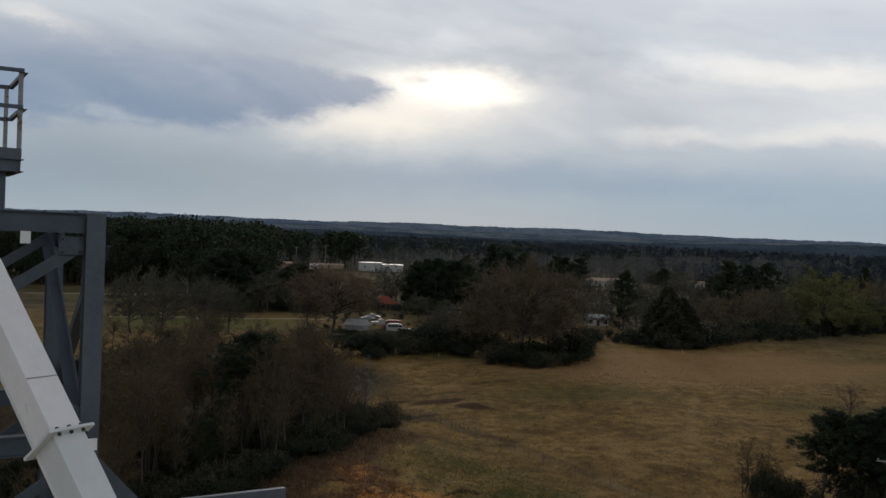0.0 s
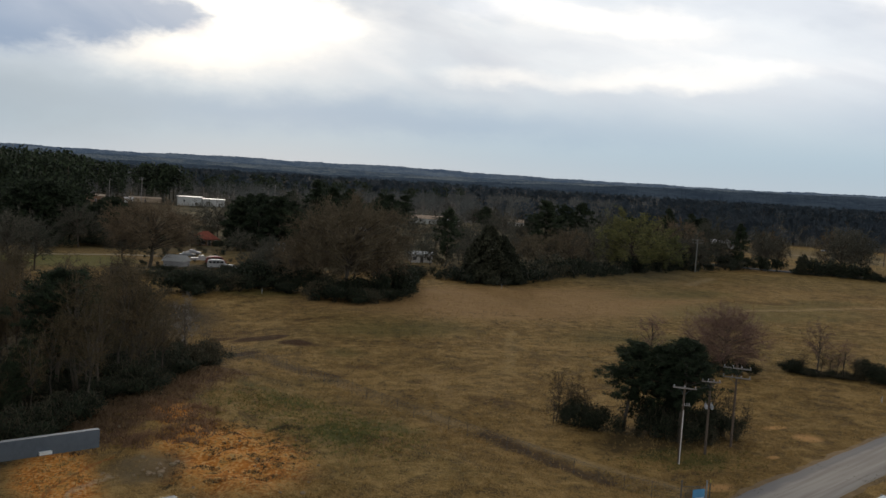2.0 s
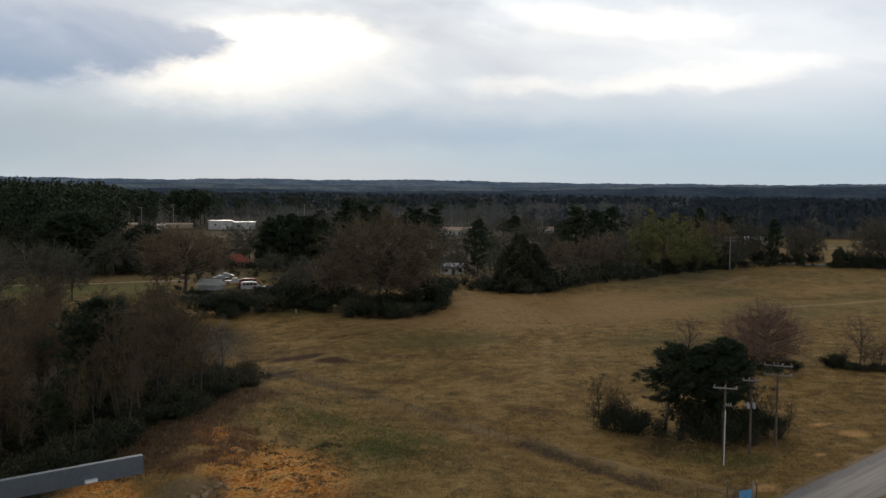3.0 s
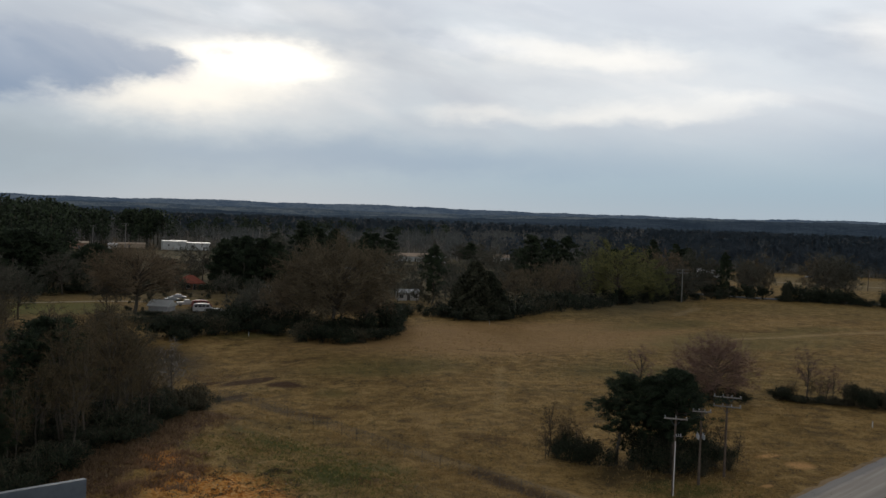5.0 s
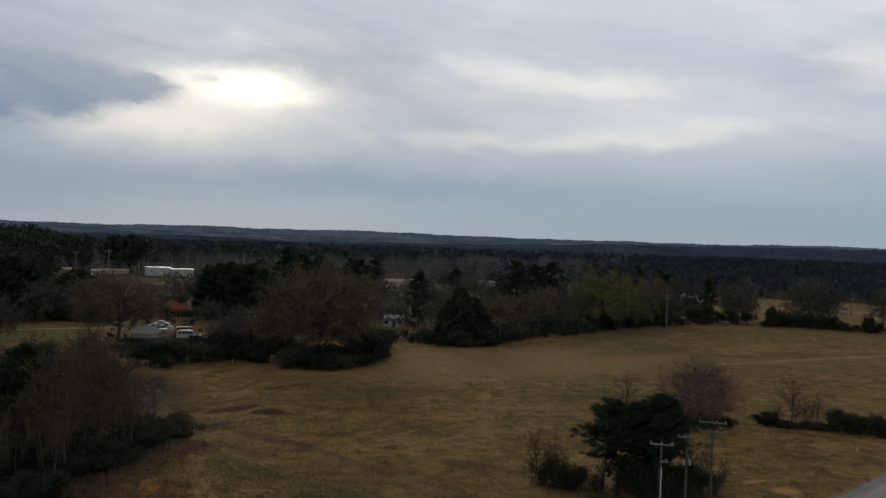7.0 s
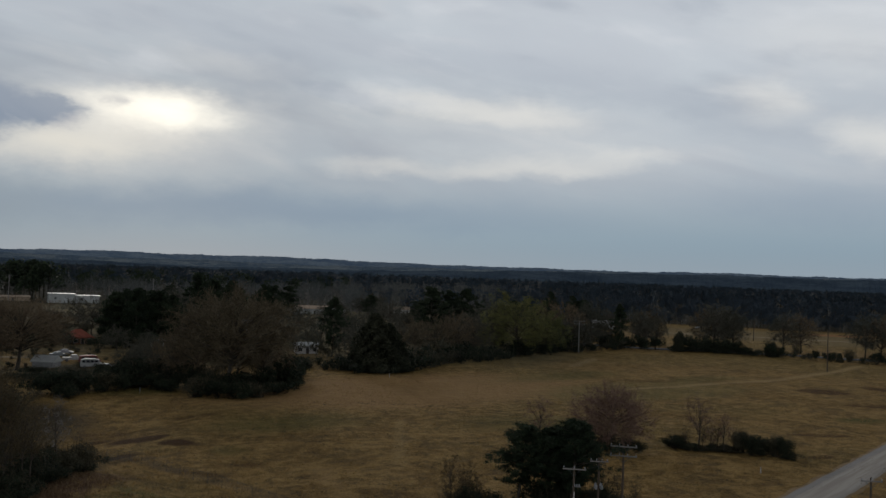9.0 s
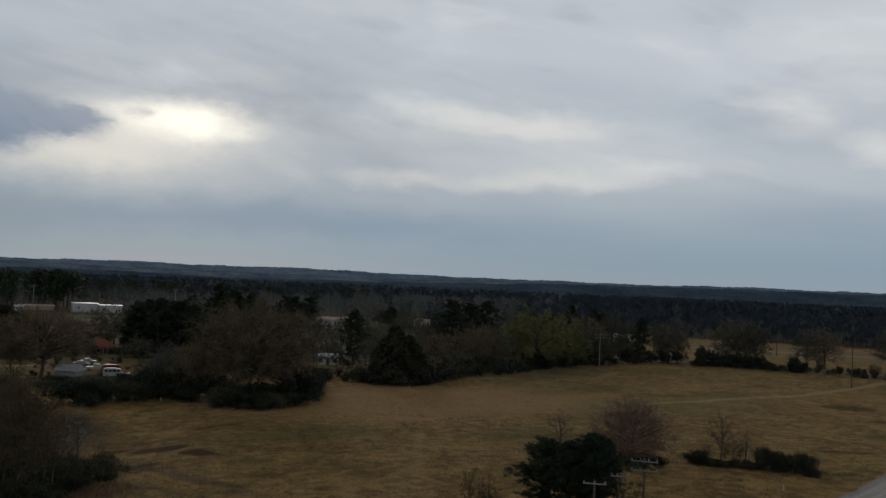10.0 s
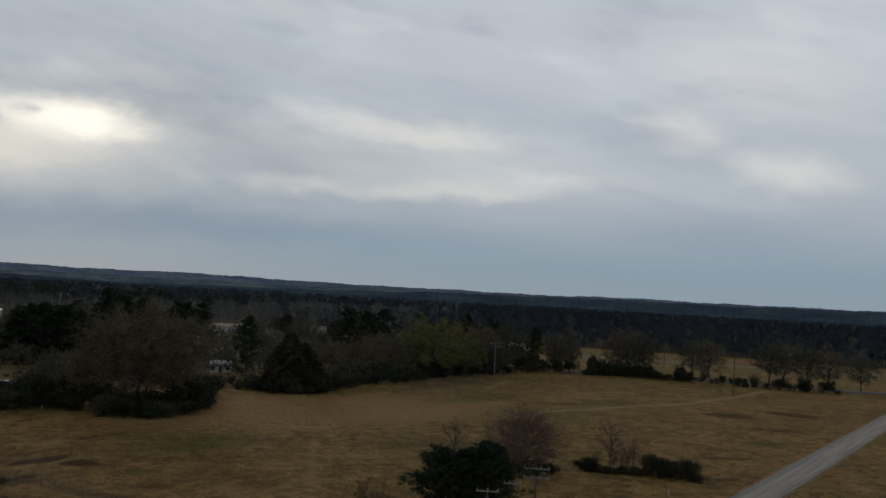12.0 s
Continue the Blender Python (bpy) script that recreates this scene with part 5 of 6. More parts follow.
for i in range(300):                       # tall pines behind it
    b = 8.8 + 26 * rng.random()
    d = 640 + 160 * rng.random()
    spots.append((*polar(b, d), rng.uniform(25, 31.5) * min(1.0, 0.86 + (b - 8.8) * 0.06), "pine" if rng.random() < 0.9 else "bare"))
for i in range(16):
    spots.append((*polar(rng.uniform(5.3, 8.0), rng.uniform(665, 700)), rng.uniform(24, 29), "pine"))
for i in range(1300):                      # woods that close the view
    b = rng.uniform(-56, 34)
    front = 612 if b < -28 else 570 if b < -12 else 655
    d = front + 420 * rng.random() ** 1.2
    x, y = polar(b, d)
    pine = patch(x, y) + rng.uniform(-0.9, 0.9) > (-1.2 if b < -24 else 0.0)
    tall = rng.uniform(12, 16.5) if b < -24 else rng.uniform(12, 22)
    spots.append((x, y, tall if pine else rng.uniform(10, 17), ("hazy_pine" if b < -12 else "pine") if pine else "bare"))
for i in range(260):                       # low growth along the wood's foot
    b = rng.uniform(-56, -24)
    spots.append((*polar(b, rng.uniform(606, 622)), rng.uniform(5, 11), "hazy_pine" if rng.random() < 0.7 else "bare"))
stand("woodland", "dark pines and bare trees of the surrounding woods", spots, near_t, (PALE_BARK, TWIG_DARK, TWIG_FAR, NEEDLE, NEEDLE_FAR), 5)
spots = []
for i in range(6400):
    b = rng.uniform(-60, 40)
    d = 950 + 1900 * rng.random() ** 1.15
    x, y = polar(b, d)
    pine = patch(x, y) + rng.uniform(-0.7, 0.7) > (-1.2 if b < -24 else -0.1)
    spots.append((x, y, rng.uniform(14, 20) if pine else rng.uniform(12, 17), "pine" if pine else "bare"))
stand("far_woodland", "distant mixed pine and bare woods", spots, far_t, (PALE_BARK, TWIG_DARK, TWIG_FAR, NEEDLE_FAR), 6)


def unit_scrub(seed, leaf):
    stems, leaves = shrub(np.random.RandomState(seed), 1.5, 1.0, leaves=520, size=0.07, stems=8)
    return [(stems, TWIG), (leaves, leaf)]


scrub_t = {"dark": [unit_scrub(s, LEAF_DARK) for s in (241, 242, 243)], "brown": [unit_scrub(s, LEAF_BROWN) for s in (244, 245, 246)]}
stand("hedge_brush", "dark and brown brush of the farther hedges", far_brush, scrub_t, (TWIG, LEAF_DARK, LEAF_BROWN), 9)
hb, hd = [p[0] for p in reversed(hedge)], [p[1] for p in reversed(hedge)]
spots = []
for i in range(400):
    b, d = rng.uniform(-28.5, 10), rng.uniform(215, 610)
    if d < np.interp(b, hb, hd) + 8 or (1.2 < b < 7.4 and d < 312) or (2.2 < b < 8.8 and d > 440) or (-11.4 < b < -8.4 and d > 330) or (b > 6 and d < 300) or (-10.8 < b < -8.4 and d < 318):
        continue
    spots.append((*polar(b, d), rng.uniform(3.0, 6.5), "dark" if rng.random() < 0.55 else "brown"))
stand("yard_scrub", "rough dark and brown scrub between the yards", spots, scrub_t, (TWIG, LEAF_DARK, LEAF_BROWN), 8)


# ---------------------------------------------------------------- steel tower, spout and beams
TU, TV = Vector((-0.515, 0.857, 0)), Vector((-0.857, -0.515, 0))     # the tower's two directions
C1 = Vector((-3.88, 10.08, 0))


def tower_at(u, v, z):
    p = C1 + TU * u + TV * v
    return Vector((p.x, p.y, z))


def build_tower():
    tower = thing("steel_tower", "grey galvanised steel tower of columns, beams and braces", "tower", C1.x, C1.y, 0)
    inv = Matrix.Translation((-C1.x, -C1.y, 0))

    def member(name, outline, p, q, up=(0, 0, 1), label="", mat=STEEL, parent=None):
        bm = section(bmesh.new(), outline, inv @ Vector(p), inv @ Vector(q), up)
        return part(name, bm, mat, parent or tower, label)

    top, low = 28.05, 25.65
    H, HB = h_outline(0.20, 0.20), h_outline(0.12, 0.22)
    corners = ((0, 0), (2.9, 0), (2.9, 3.0), (0, 3.0))
    for u, v in corners:
        col = member("column", H, tower_at(u, v, -0.2), tower_at(u, v, top), TU)
        bm = box(bmesh.new(), 0.42, 0.42, 0.03, inv @ Matrix.Translation(tower_at(u, v, 0.02)))
        part("base_plate", bm, STEEL, col)
    levels = [top, low, 23.25] + [20.0 - 3.3 * i for i in range(6)]
    for k, z in enumerate(levels):
        for (u0, v0), (u1, v1) in zip(corners, corners[1:] + corners[:1]):
            p, q = tower_at(u0, v0, z - 0.11), tower_at(u1, v1, z - 0.11)
            d = (q - p).normalized() * 0.105
            member("beam", HB, p + d, q - d)
        if k + 1 < len(levels):
            zb = levels[k + 1]
            for (u0, v0), (u1, v1) in zip(corners, corners[1:] + corners[:1]):
                a, b = tower_at(u0, v0, z - 0.36), tower_at(u1, v1, zb + 0.05)
                c, e = tower_at(u1, v1, z - 0.36), tower_at(u0, v0, zb + 0.05)
                off = (b - a).cross(Vector((0, 0, 1))).normalized() * 0.05
                member("brace", l_outline(0.13, 0.012), a + off, b + off)
                member("brace", l_outline(0.13, 0.012), c - off, e - off)
    # gusset plates under the top beam, with bolts
    for u, v, along in ((0, 0, TV), (0, 0, TU), (2.9, 0, -TU)):
        c = tower_at(u, v, top - 0.36) + along * 0.24
        m = inv @ Matrix.Translation(c) @ along.to_track_quat("X", "Z").to_matrix().to_4x4()
        g = part("gusset_plate", box(bmesh.new(), 0.24, 0.016, 0.20, m), STEEL, tower)
        for i in range(4):
            part("bolt", rod(bmesh.new(), m @ Vector((-0.09 + 0.18 * (i % 2), -0.025, -0.07 + 0.14 * (i // 2))), m @ Vector((-0.09 + 0.18 * (i % 2), 0.025, -0.07 + 0.14 * (i // 2))), 0.016, n=6), BOLT, g)
    for p in (tower_at(0.0, -0.08, 25.52), tower_at(0.0, 0.66, 27.77)):
        part("tag_plate", box(bmesh.new(), 0.10, 0.014, 0.13, inv @ Matrix.Translation(p + Vector((0.02, -0.13, 0))) @ pose(0, 0, 0, 0, 0, 31)), WHITE_STEEL, tower, "small white tag plate")
    # the lower landing: two free-ended channels, the tie between them and the short column that carries them
    zb = 24.66
    C = c_outline(0.075, 0.22, 0.012)
    e1 = tower_at(0, -2.34, zb)
    b1 = member("landing_beam", C, e1, tower_at(0, -0.11, zb), label="grey channel beam with a free end")
    part("clip_angle", box(bmesh.new(), 0.14, 0.05, 0.035, inv @ Matrix.Translation(e1 + TV * 0.62 + Vector((0.02, -0.05, -0.075))) @ pose(0, 0, 0, 0, 0, 31)), WHITE_STEEL, b1, "pale clip angle")
    e2 = Vector((-0.755, 8.97, zb))
    j2 = e2 + TV * 3.2
    member("landing_beam", C, e2, j2, label="grey channel beam with a free end")
    c5 = e2 + TV * 2.05
    col = member("column", H, Vector((c5.x, c5.y, -0.2)), Vector((c5.x, c5.y, zb - 0.11)), TU)
    part("base_plate", box(bmesh.new(), 0.42, 0.42, 0.03, inv @ Matrix.Translation((c5.x, c5.y, 0.02))), STEEL, col)
    member("tie_beam", HB, C1 - TU * 0.11 + Vector((0, 0, zb)), c5 + TU * 0.05, label="grey tie beam between the landing beams")
    for u, w in ((0.18, 0.26), (0.36, 0.20)):
        p = tower_at(-0.03, -u, zb + 0.122)
        part("splice_plate", box(bmesh.new(), w, 0.14, 0.016, inv @ Matrix.Translation(p) @ pose(0, 0, 0, 0, 0, 31)), STEEL, tower)
    knee = bmesh.new()
    a = [inv @ tower_at(-0.02, -0.11, zb + 0.12), inv @ tower_at(-0.02, -0.62, zb + 0.12), inv @ tower_at(-0.02, -0.11, zb + 0.70)]
    fr = [knee.verts.new(p) for p in a]
    bk = [knee.verts.new(p + TU * 0.016) for p in a]
    knee.faces.new(fr), knee.faces.new(list(reversed(bk)))
    for i in range(3):
        knee.faces.new((fr[i], bk[i], bk[(i + 1) % 3], fr[(i + 1) % 3]))
    bmesh.ops.recalc_face_normals(knee, faces=knee.faces[:])
    part("knee_plate", knee, STEEL, tower, "triangular grey knee plate")
    return tower


def build_platform():
    """Service platform with guard rails, on stubs above the tower's top beams."""
    o = Vector((-5.68, 12.13, 0))
    plat = thing("service_platform", "grey steel platform with rust-stained guard rails", "platform", o.x, o.y, 28.0)
    inv = Matrix.Translation((-o.x, -o.y, -28.0))

    def P(u, v, z):
        return inv @ Vector((o.x + TU.x * u + TV.x * v, o.y + TU.y * u + TV.y * v, z))

    U, V = 1.9, 2.6
    part("deck", box(bmesh.new(), V, U, 0.03, Matrix.Translation(P(U / 2, V / 2, 28.74)) @ pose(0, 0, 0, 0, 0, 31)), STEEL, plat)
    ring = ((0, 0), (U, 0), (U, V), (0, V))
    for (u0, v0), (u1, v1) in zip(ring, ring[1:] + ring[:1]):
        part("edge_channel", section(bmesh.new(), c_outline(0.07, 0.17, 0.01), P(u0, v0, 28.655), P(u1, v1, 28.655)), STEEL, plat)
        part("toe_board", section(bmesh.new(), [(-0.005, -0.06), (0.005, -0.06), (0.005, 0.06), (-0.005, 0.06)], P(u0, v0, 28.82), P(u1, v1, 28.82)), STEEL, plat)
        for z in (29.93, 29.45):
            part("guard_rail", section(bmesh.new(), l_outline(0.055, 0.008), P(u0, v0, z - 0.05), P(u1, v1, z - 0.05)), STEEL, plat)
    for u, v in (*ring, (U / 2, V), (0, V / 2)):
        part("rail_post", section(bmesh.new(), l_outline(0.06, 0.008), P(u, v, 28.74), P(u, v, 29.94), TU), RUSTY, plat, "rust-streaked rail post")
    for u, v in ((0.22, 0.22), (0.22, V - 0.3), (U - 0.2, 0.22), (U - 0.2, V - 0.3)):
        part("stub_post", section(bmesh.new(), h_outline(0.12, 0.12), P(u, v, 28.05 if u < 1 else 27.83), P(u, v, 28.57), TU), STEEL, plat)
    for v in (0.22, V - 0.3):
        part("carrier_beam", section(bmesh.new(), h_outline(0.10, 0.2), P(-1.0, v, 27.95), P(U, v, 27.95)), STEEL, plat)


def build_spout():
    a = Vector((-4.16, 8.54, 27.08))
    d = (Vector((-3.01, 7.84, 25.59)) - a).normalized()
    top, end = a - d * 1.9, a + d * ((27.08 - 0.3) / -d.z)
    spout = thing("grain_spout", "white painted square grain spout with bolted flanges", "spout", end.x, end.y, 0)
    inv = Matrix.Translation((-end.x, -end.y, 0))
    s = 0.155
    sq = [(-s, -s), (s, -s), (s, s), (-s, s)]
    side = d.cross(Vector((0, 0, 1))).normalized()
    up = side.cross(d)
    cuts = [0.0, 3.33] + [3.33 + 3.0 * i for i in range(1, 13)]
    total = (end - top).length
    cuts = [c for c in cuts if c < total - 0.5] + [total]
    for c0, c1 in zip(cuts, cuts[1:]):
        p, q = top + d * (c0 + 0.008), top + d * (c1 - 0.008)
        sec = part("duct", section(bmesh.new(), sq, inv @ p, inv @ q), WHITE_STEEL, spout)
        for w in (-s + 0.01, s - 0.01):
            e = section(bmesh.new(), [(-0.006, -0.02), (0.006, -0.02), (0.006, 0.02), (-0.006, 0.02)], inv @ (p + side * w * 1.03 - up * (s - 0.01)), inv @ (q + side * w * 1.03 - up * (s - 0.01)))
            part("seam", e, WHITE_STEEL, sec)
        f = bmesh.new()
        frame_m = Matrix.Translation(inv @ (top + d * c1)) @ Matrix((side, up, -d)).transposed().to_4x4()
        for cx, cy, w, h in ((0, s + 0.035, 2 * s + 0.15, 0.07), (0, -s - 0.035, 2 * s + 0.15, 0.07), (s + 0.035, 0, 0.07, 2 * s), (-s - 0.035, 0, 0.07, 2 * s)):
            box(f, w, h, 0.03, frame_m @ Matrix.Translation((cx, cy, 0)), 0.004)
        fl = part("flange", f, WHITE_STEEL, spout, "bolted white flange")
        if c1 < 8:
            for i in range(3):
                for cx, cy in ((-0.12 + 0.12 * i, s + 0.04), (-s - 0.04, -0.12 + 0.12 * i)):
                    part("bolt", rod(bmesh.new(), frame_m @ Vector((cx, cy, -0.04)), frame_m @ Vector((cx, cy, 0.04)), 0.016, n=6), BOLT, fl)
    crack = bmesh.new()
    section(crack, [(-s * 0.98, s - 0.002), (s * 0.98, s - 0.002), (s * 0.98, s + 0.003), (-s * 0.98, s + 0.003)], inv @ (top + d * 2.74), inv @ (top + d * 2.75))
    part("joint_line", crack, RUSTY, spout, "thin rusty joint line across the duct")
    part("footing", box(bmesh.new(), 1.2, 1.2, 0.5, Matrix.Translation((0, 0, 0.15))), CONCRETE, spout, "concrete footing block")


def build_conveyors():
    """Two covered conveyors side by side, white sheet steel with rust, on trestles."""
    far = (Vector((6.85, 8.86, 0)), Vector((7.36, 8.80, 0)))
    ax = -TV
    for k, f in enumerate(far):
        length = 9.0
        con = thing("covered_conveyor", "white sheet-steel conveyor cover with rust stains", "conveyor", f.x, f.y, 0, group="covered conveyors")
        wdir = Vector((0.515, -0.857, 0))
        z1, w, h = 24.80, 0.36, 0.42

        def Q(s, c, z):
            return Vector(((-ax * s + wdir * c).x, (-ax * s + wdir * c).y, z))

        for i in range(3):
            c = (Q(i * 3.0, w / 2, z1 - h / 2) + Q(i * 3.0 + 2.97, w / 2, z1 - h / 2)) / 2
            m = Matrix.Translation(c) @ pose(0, 0, 0, 0, 0, 31)
            part("cover", box(bmesh.new(), 2.97, w, h, m, 0.012), WHITE_RUST, con)
            part("joint_strip", box(bmesh.new(), 0.05, w + 0.03, h + 0.02, Matrix.Translation(Q(i * 3.0 + 2.985, w / 2, z1 - h / 2)) @ pose(0, 0, 0, 0, 0, 31)), RUSTY, con)
        part("end_plate", box(bmesh.new(), 0.03, w + 0.05, h + 0.05, Matrix.Translation(Q(-0.02, w / 2, z1 - h / 2 - 0.03)) @ pose(0, 0, 0, 0, 0, 31)), RUSTY, con, "rust-brown end plate")
        for s in (0.5, 8.3):
            for c in (0.04, w - 0.04):
                part("trestle_leg", section(bmesh.new(), h_outline(0.1, 0.1), Q(s, c, -0.2), Q(s, c, z1 - h), TU), STEEL, con)
            part("trestle_beam", section(bmesh.new(), h_outline(0.1, 0.12), Q(s, -0.1, z1 - h - 0.06), Q(s, w + 0.1, z1 - h - 0.06)), STEEL, con)


build_tower()
build_platform()
build_spout()
build_conveyors()


# ---------------------------------------------------------------- poles
def pole(x, y, h, label, wood=POLE_WOOD, arms=1, arm_turn=0.0, insul=3, pots=0, conduit=False, lean=0.0, arm_w=2.4, r=0.15):
    z = ground_at(x, y)
    ob = thing("utility_pole", label, "utility pole", x, y, z, 0, "utility poles")
    tip = Vector((math.sin(radians(lean)) * h, 0, h))
    part("post", rod(bmesh.new(), (0, 0, -0.3), tip, r, r * 0.68, 12), wood, ob)
    turn = Matrix.Rotation(radians(arm_turn), 4, "Z")
    for a in range(arms):
        za = h - 0.35 - 1.05 * a
        c = tip * (za / h)
        arm = part("crossarm", box(bmesh.new(), arm_w, 0.11, 0.13, Matrix.Translation(c + turn @ Vector((0, -r - 0.02, 0))) @ turn, 0.01), POLE_GREY, ob)
        for sgn in (-1, 1):
            part("brace_strap", rod(bmesh.new(), c + turn @ Vector((sgn * arm_w * 0.28, -r, 0)), c + turn @ Vector((0, -r, -0.75)), 0.018, n=5), STEEL, arm)
        for i in range(insul):
            u = -arm_w / 2 + 0.12 + (arm_w - 0.24) * i / max(1, insul - 1)
            p = c + turn @ Vector((u, -r - 0.02, 0.06))
            bm = rod(bmesh.new(), p, p + Vector((0, 0, 0.12)), 0.03, n=8)
            rod(bm, p + Vector((0, 0, 0.10)), p + Vector((0, 0, 0.16)), 0.075, 0.05, 8)
            rod(bm, p + Vector((0, 0, 0.16)), p + Vector((0, 0, 0.24)), 0.055, 0.03, 8)
            part("insulator", bm, CERAMIC, arm)
    for i in range(pots):
        a = i * 2 * math.pi / pots + 0.5
        zc = h - 3.1
        c = tip * (zc / h) + Vector((math.cos(a) * 0.42, math.sin(a) * 0.42, 0))
        bm = rod(bmesh.new(), c - Vector((0, 0, 0.24)), c + Vector((0, 0, 0.18)), 0.13, n=12)
        rod(bm, c + Vector((0, 0, 0.18)), c + Vector((0, 0, 0.25)), 0.13, 0.06, 12)
        rod(bm, c + Vector((0, 0, 0.25)), c + Vector((0, 0, 0.40)), 0.035, n=6)
        can = part("cutout_can", bm, CERAMIC, ob, "grey equipment can")
        part("hanger", rod(bmesh.new(), tip * (zc / h), c, 0.03, n=6), STEEL, can)
    if conduit:
        part("conduit", rod(bmesh.new(), (-0.05, -r - 0.07, 0), (-0.03, -r - 0.05, h * 0.68), 0.055, n=8), PVC, ob, "pale plastic conduit up the pole")
        part("cable_bracket", box(bmesh.new(), 0.9, 0.1, 0.08, Matrix.Translation((0.25, -r, h * 0.74)) @ turn), POLE_GREY, ob)
        for i in range(3):
            part("arrester", rod(bmesh.new(), (0.05 + 0.25 * i, -r, h * 0.74), (0.05 + 0.25 * i, -r, h * 0.74 + 0.28), 0.05, n=6), CERAMIC, ob)
    return ob


pole(43.2, 87.3, 8.4, "wooden utility pole with pale conduit and a crossarm", arms=1, arm_turn=-25, insul=3, conduit=True)
pole(47.7, 90.4, 8.4, "wooden utility pole carrying grey equipment cans", arms=1, arm_turn=-20, insul=4, pots=4, arm_w=2.0)
pole(51.9, 92.6, 9.3, "wooden utility pole with double crossarms", arms=2, arm_turn=-30, insul=4, arm_w=3.0)
pole(*polar(-26.35, 347), 12.2, "tall pale utility pole at the field's edge", POLE_GREY, 2, -10, 3, arm_w=4.2, r=0.2)
pole(*polar(-40.65, 326), 13.4, "tall dark wooden pole alone in the field", POLE_WOOD, 0, r=0.19)
pole(*polar(-43.07, 103.5), 9.0, "wooden utility pole with a crossarm beside the road", POLE_WOOD, 1, -20, 3, arm_w=2.2)
pole(*polar(9.3, 600), 15.0, "tall pale utility pole near distant sheds", POLE_GREY, 1, 0, 3, arm_w=3.4, r=0.22)
pole(*polar(7.5, 600), 17.0, "tall pale utility pole near distant sheds", POLE_GREY, 2, 0, 3, arm_w=4.0, r=0.24)
pole(*polar(-0.3, 620), 17.0, "tall pale utility pole behind dark pines", POLE_GREY, 2, 0, 3, arm_w=4.0, r=0.24)
pole(*polar(-36.6, 470), 10.0, "dark wooden pole in the far pasture", POLE_WOOD, 0, r=0.2)


def wire(label, p, q, sag, r=0.022):
    p, q = Vector(p), Vector(q)
    ob = thing("power_line", label, "power line", p.x, p.y, p.z, group="power lines")
    pts = [(q - p) * (i / 16) - Vector((0, 0, sag * 4 * (i / 16) * (1 - i / 16))) for i in range(17)]
    segs = [(np.array(a), np.array(b), r, r, 4) for a, b in zip(pts, pts[1:])]
    part("cable", tri_mesh("cable", *tubes(segs), BOLT), BOLT, ob)


fx, fy = polar(-26.35, 347)
fz = ground_at(fx, fy)
lx, ly = polar(-40.65, 326)
ex_, ey_ = polar(-20.2, 318)
for du, dz in ((-1.9, 11.95), (0.0, 11.95), (1.9, 11.95)):
    wire("thin dark wire between utility poles", (fx + du, fy - 0.2, fz + dz), (ex_ + du, ey_, 11.0), 1.6)
wire("thin dark wire along the far road", (fx, fy - 0.2, fz + 9.0), (lx, ly, ground_at(lx, ly) + 8.8), 1.2)
for (x0, y0, z0), (x1, y1, z1) in (((43.2, 87.3, 8.2), (47.7, 90.4, 8.2)), ((47.7, 90.4, 8.2), (51.9, 92.6, 9.0))):
    for k in (-0.9, 0.9):
        wire("thin dark wire between utility poles", (x0 + k, y0 - 0.3 - 0.3 * k, ground_at(x0, y0) + z0), (x1 + k, y1 - 0.3 - 0.3 * k, ground_at(x1, y1) + z1), 0.25, 0.012)


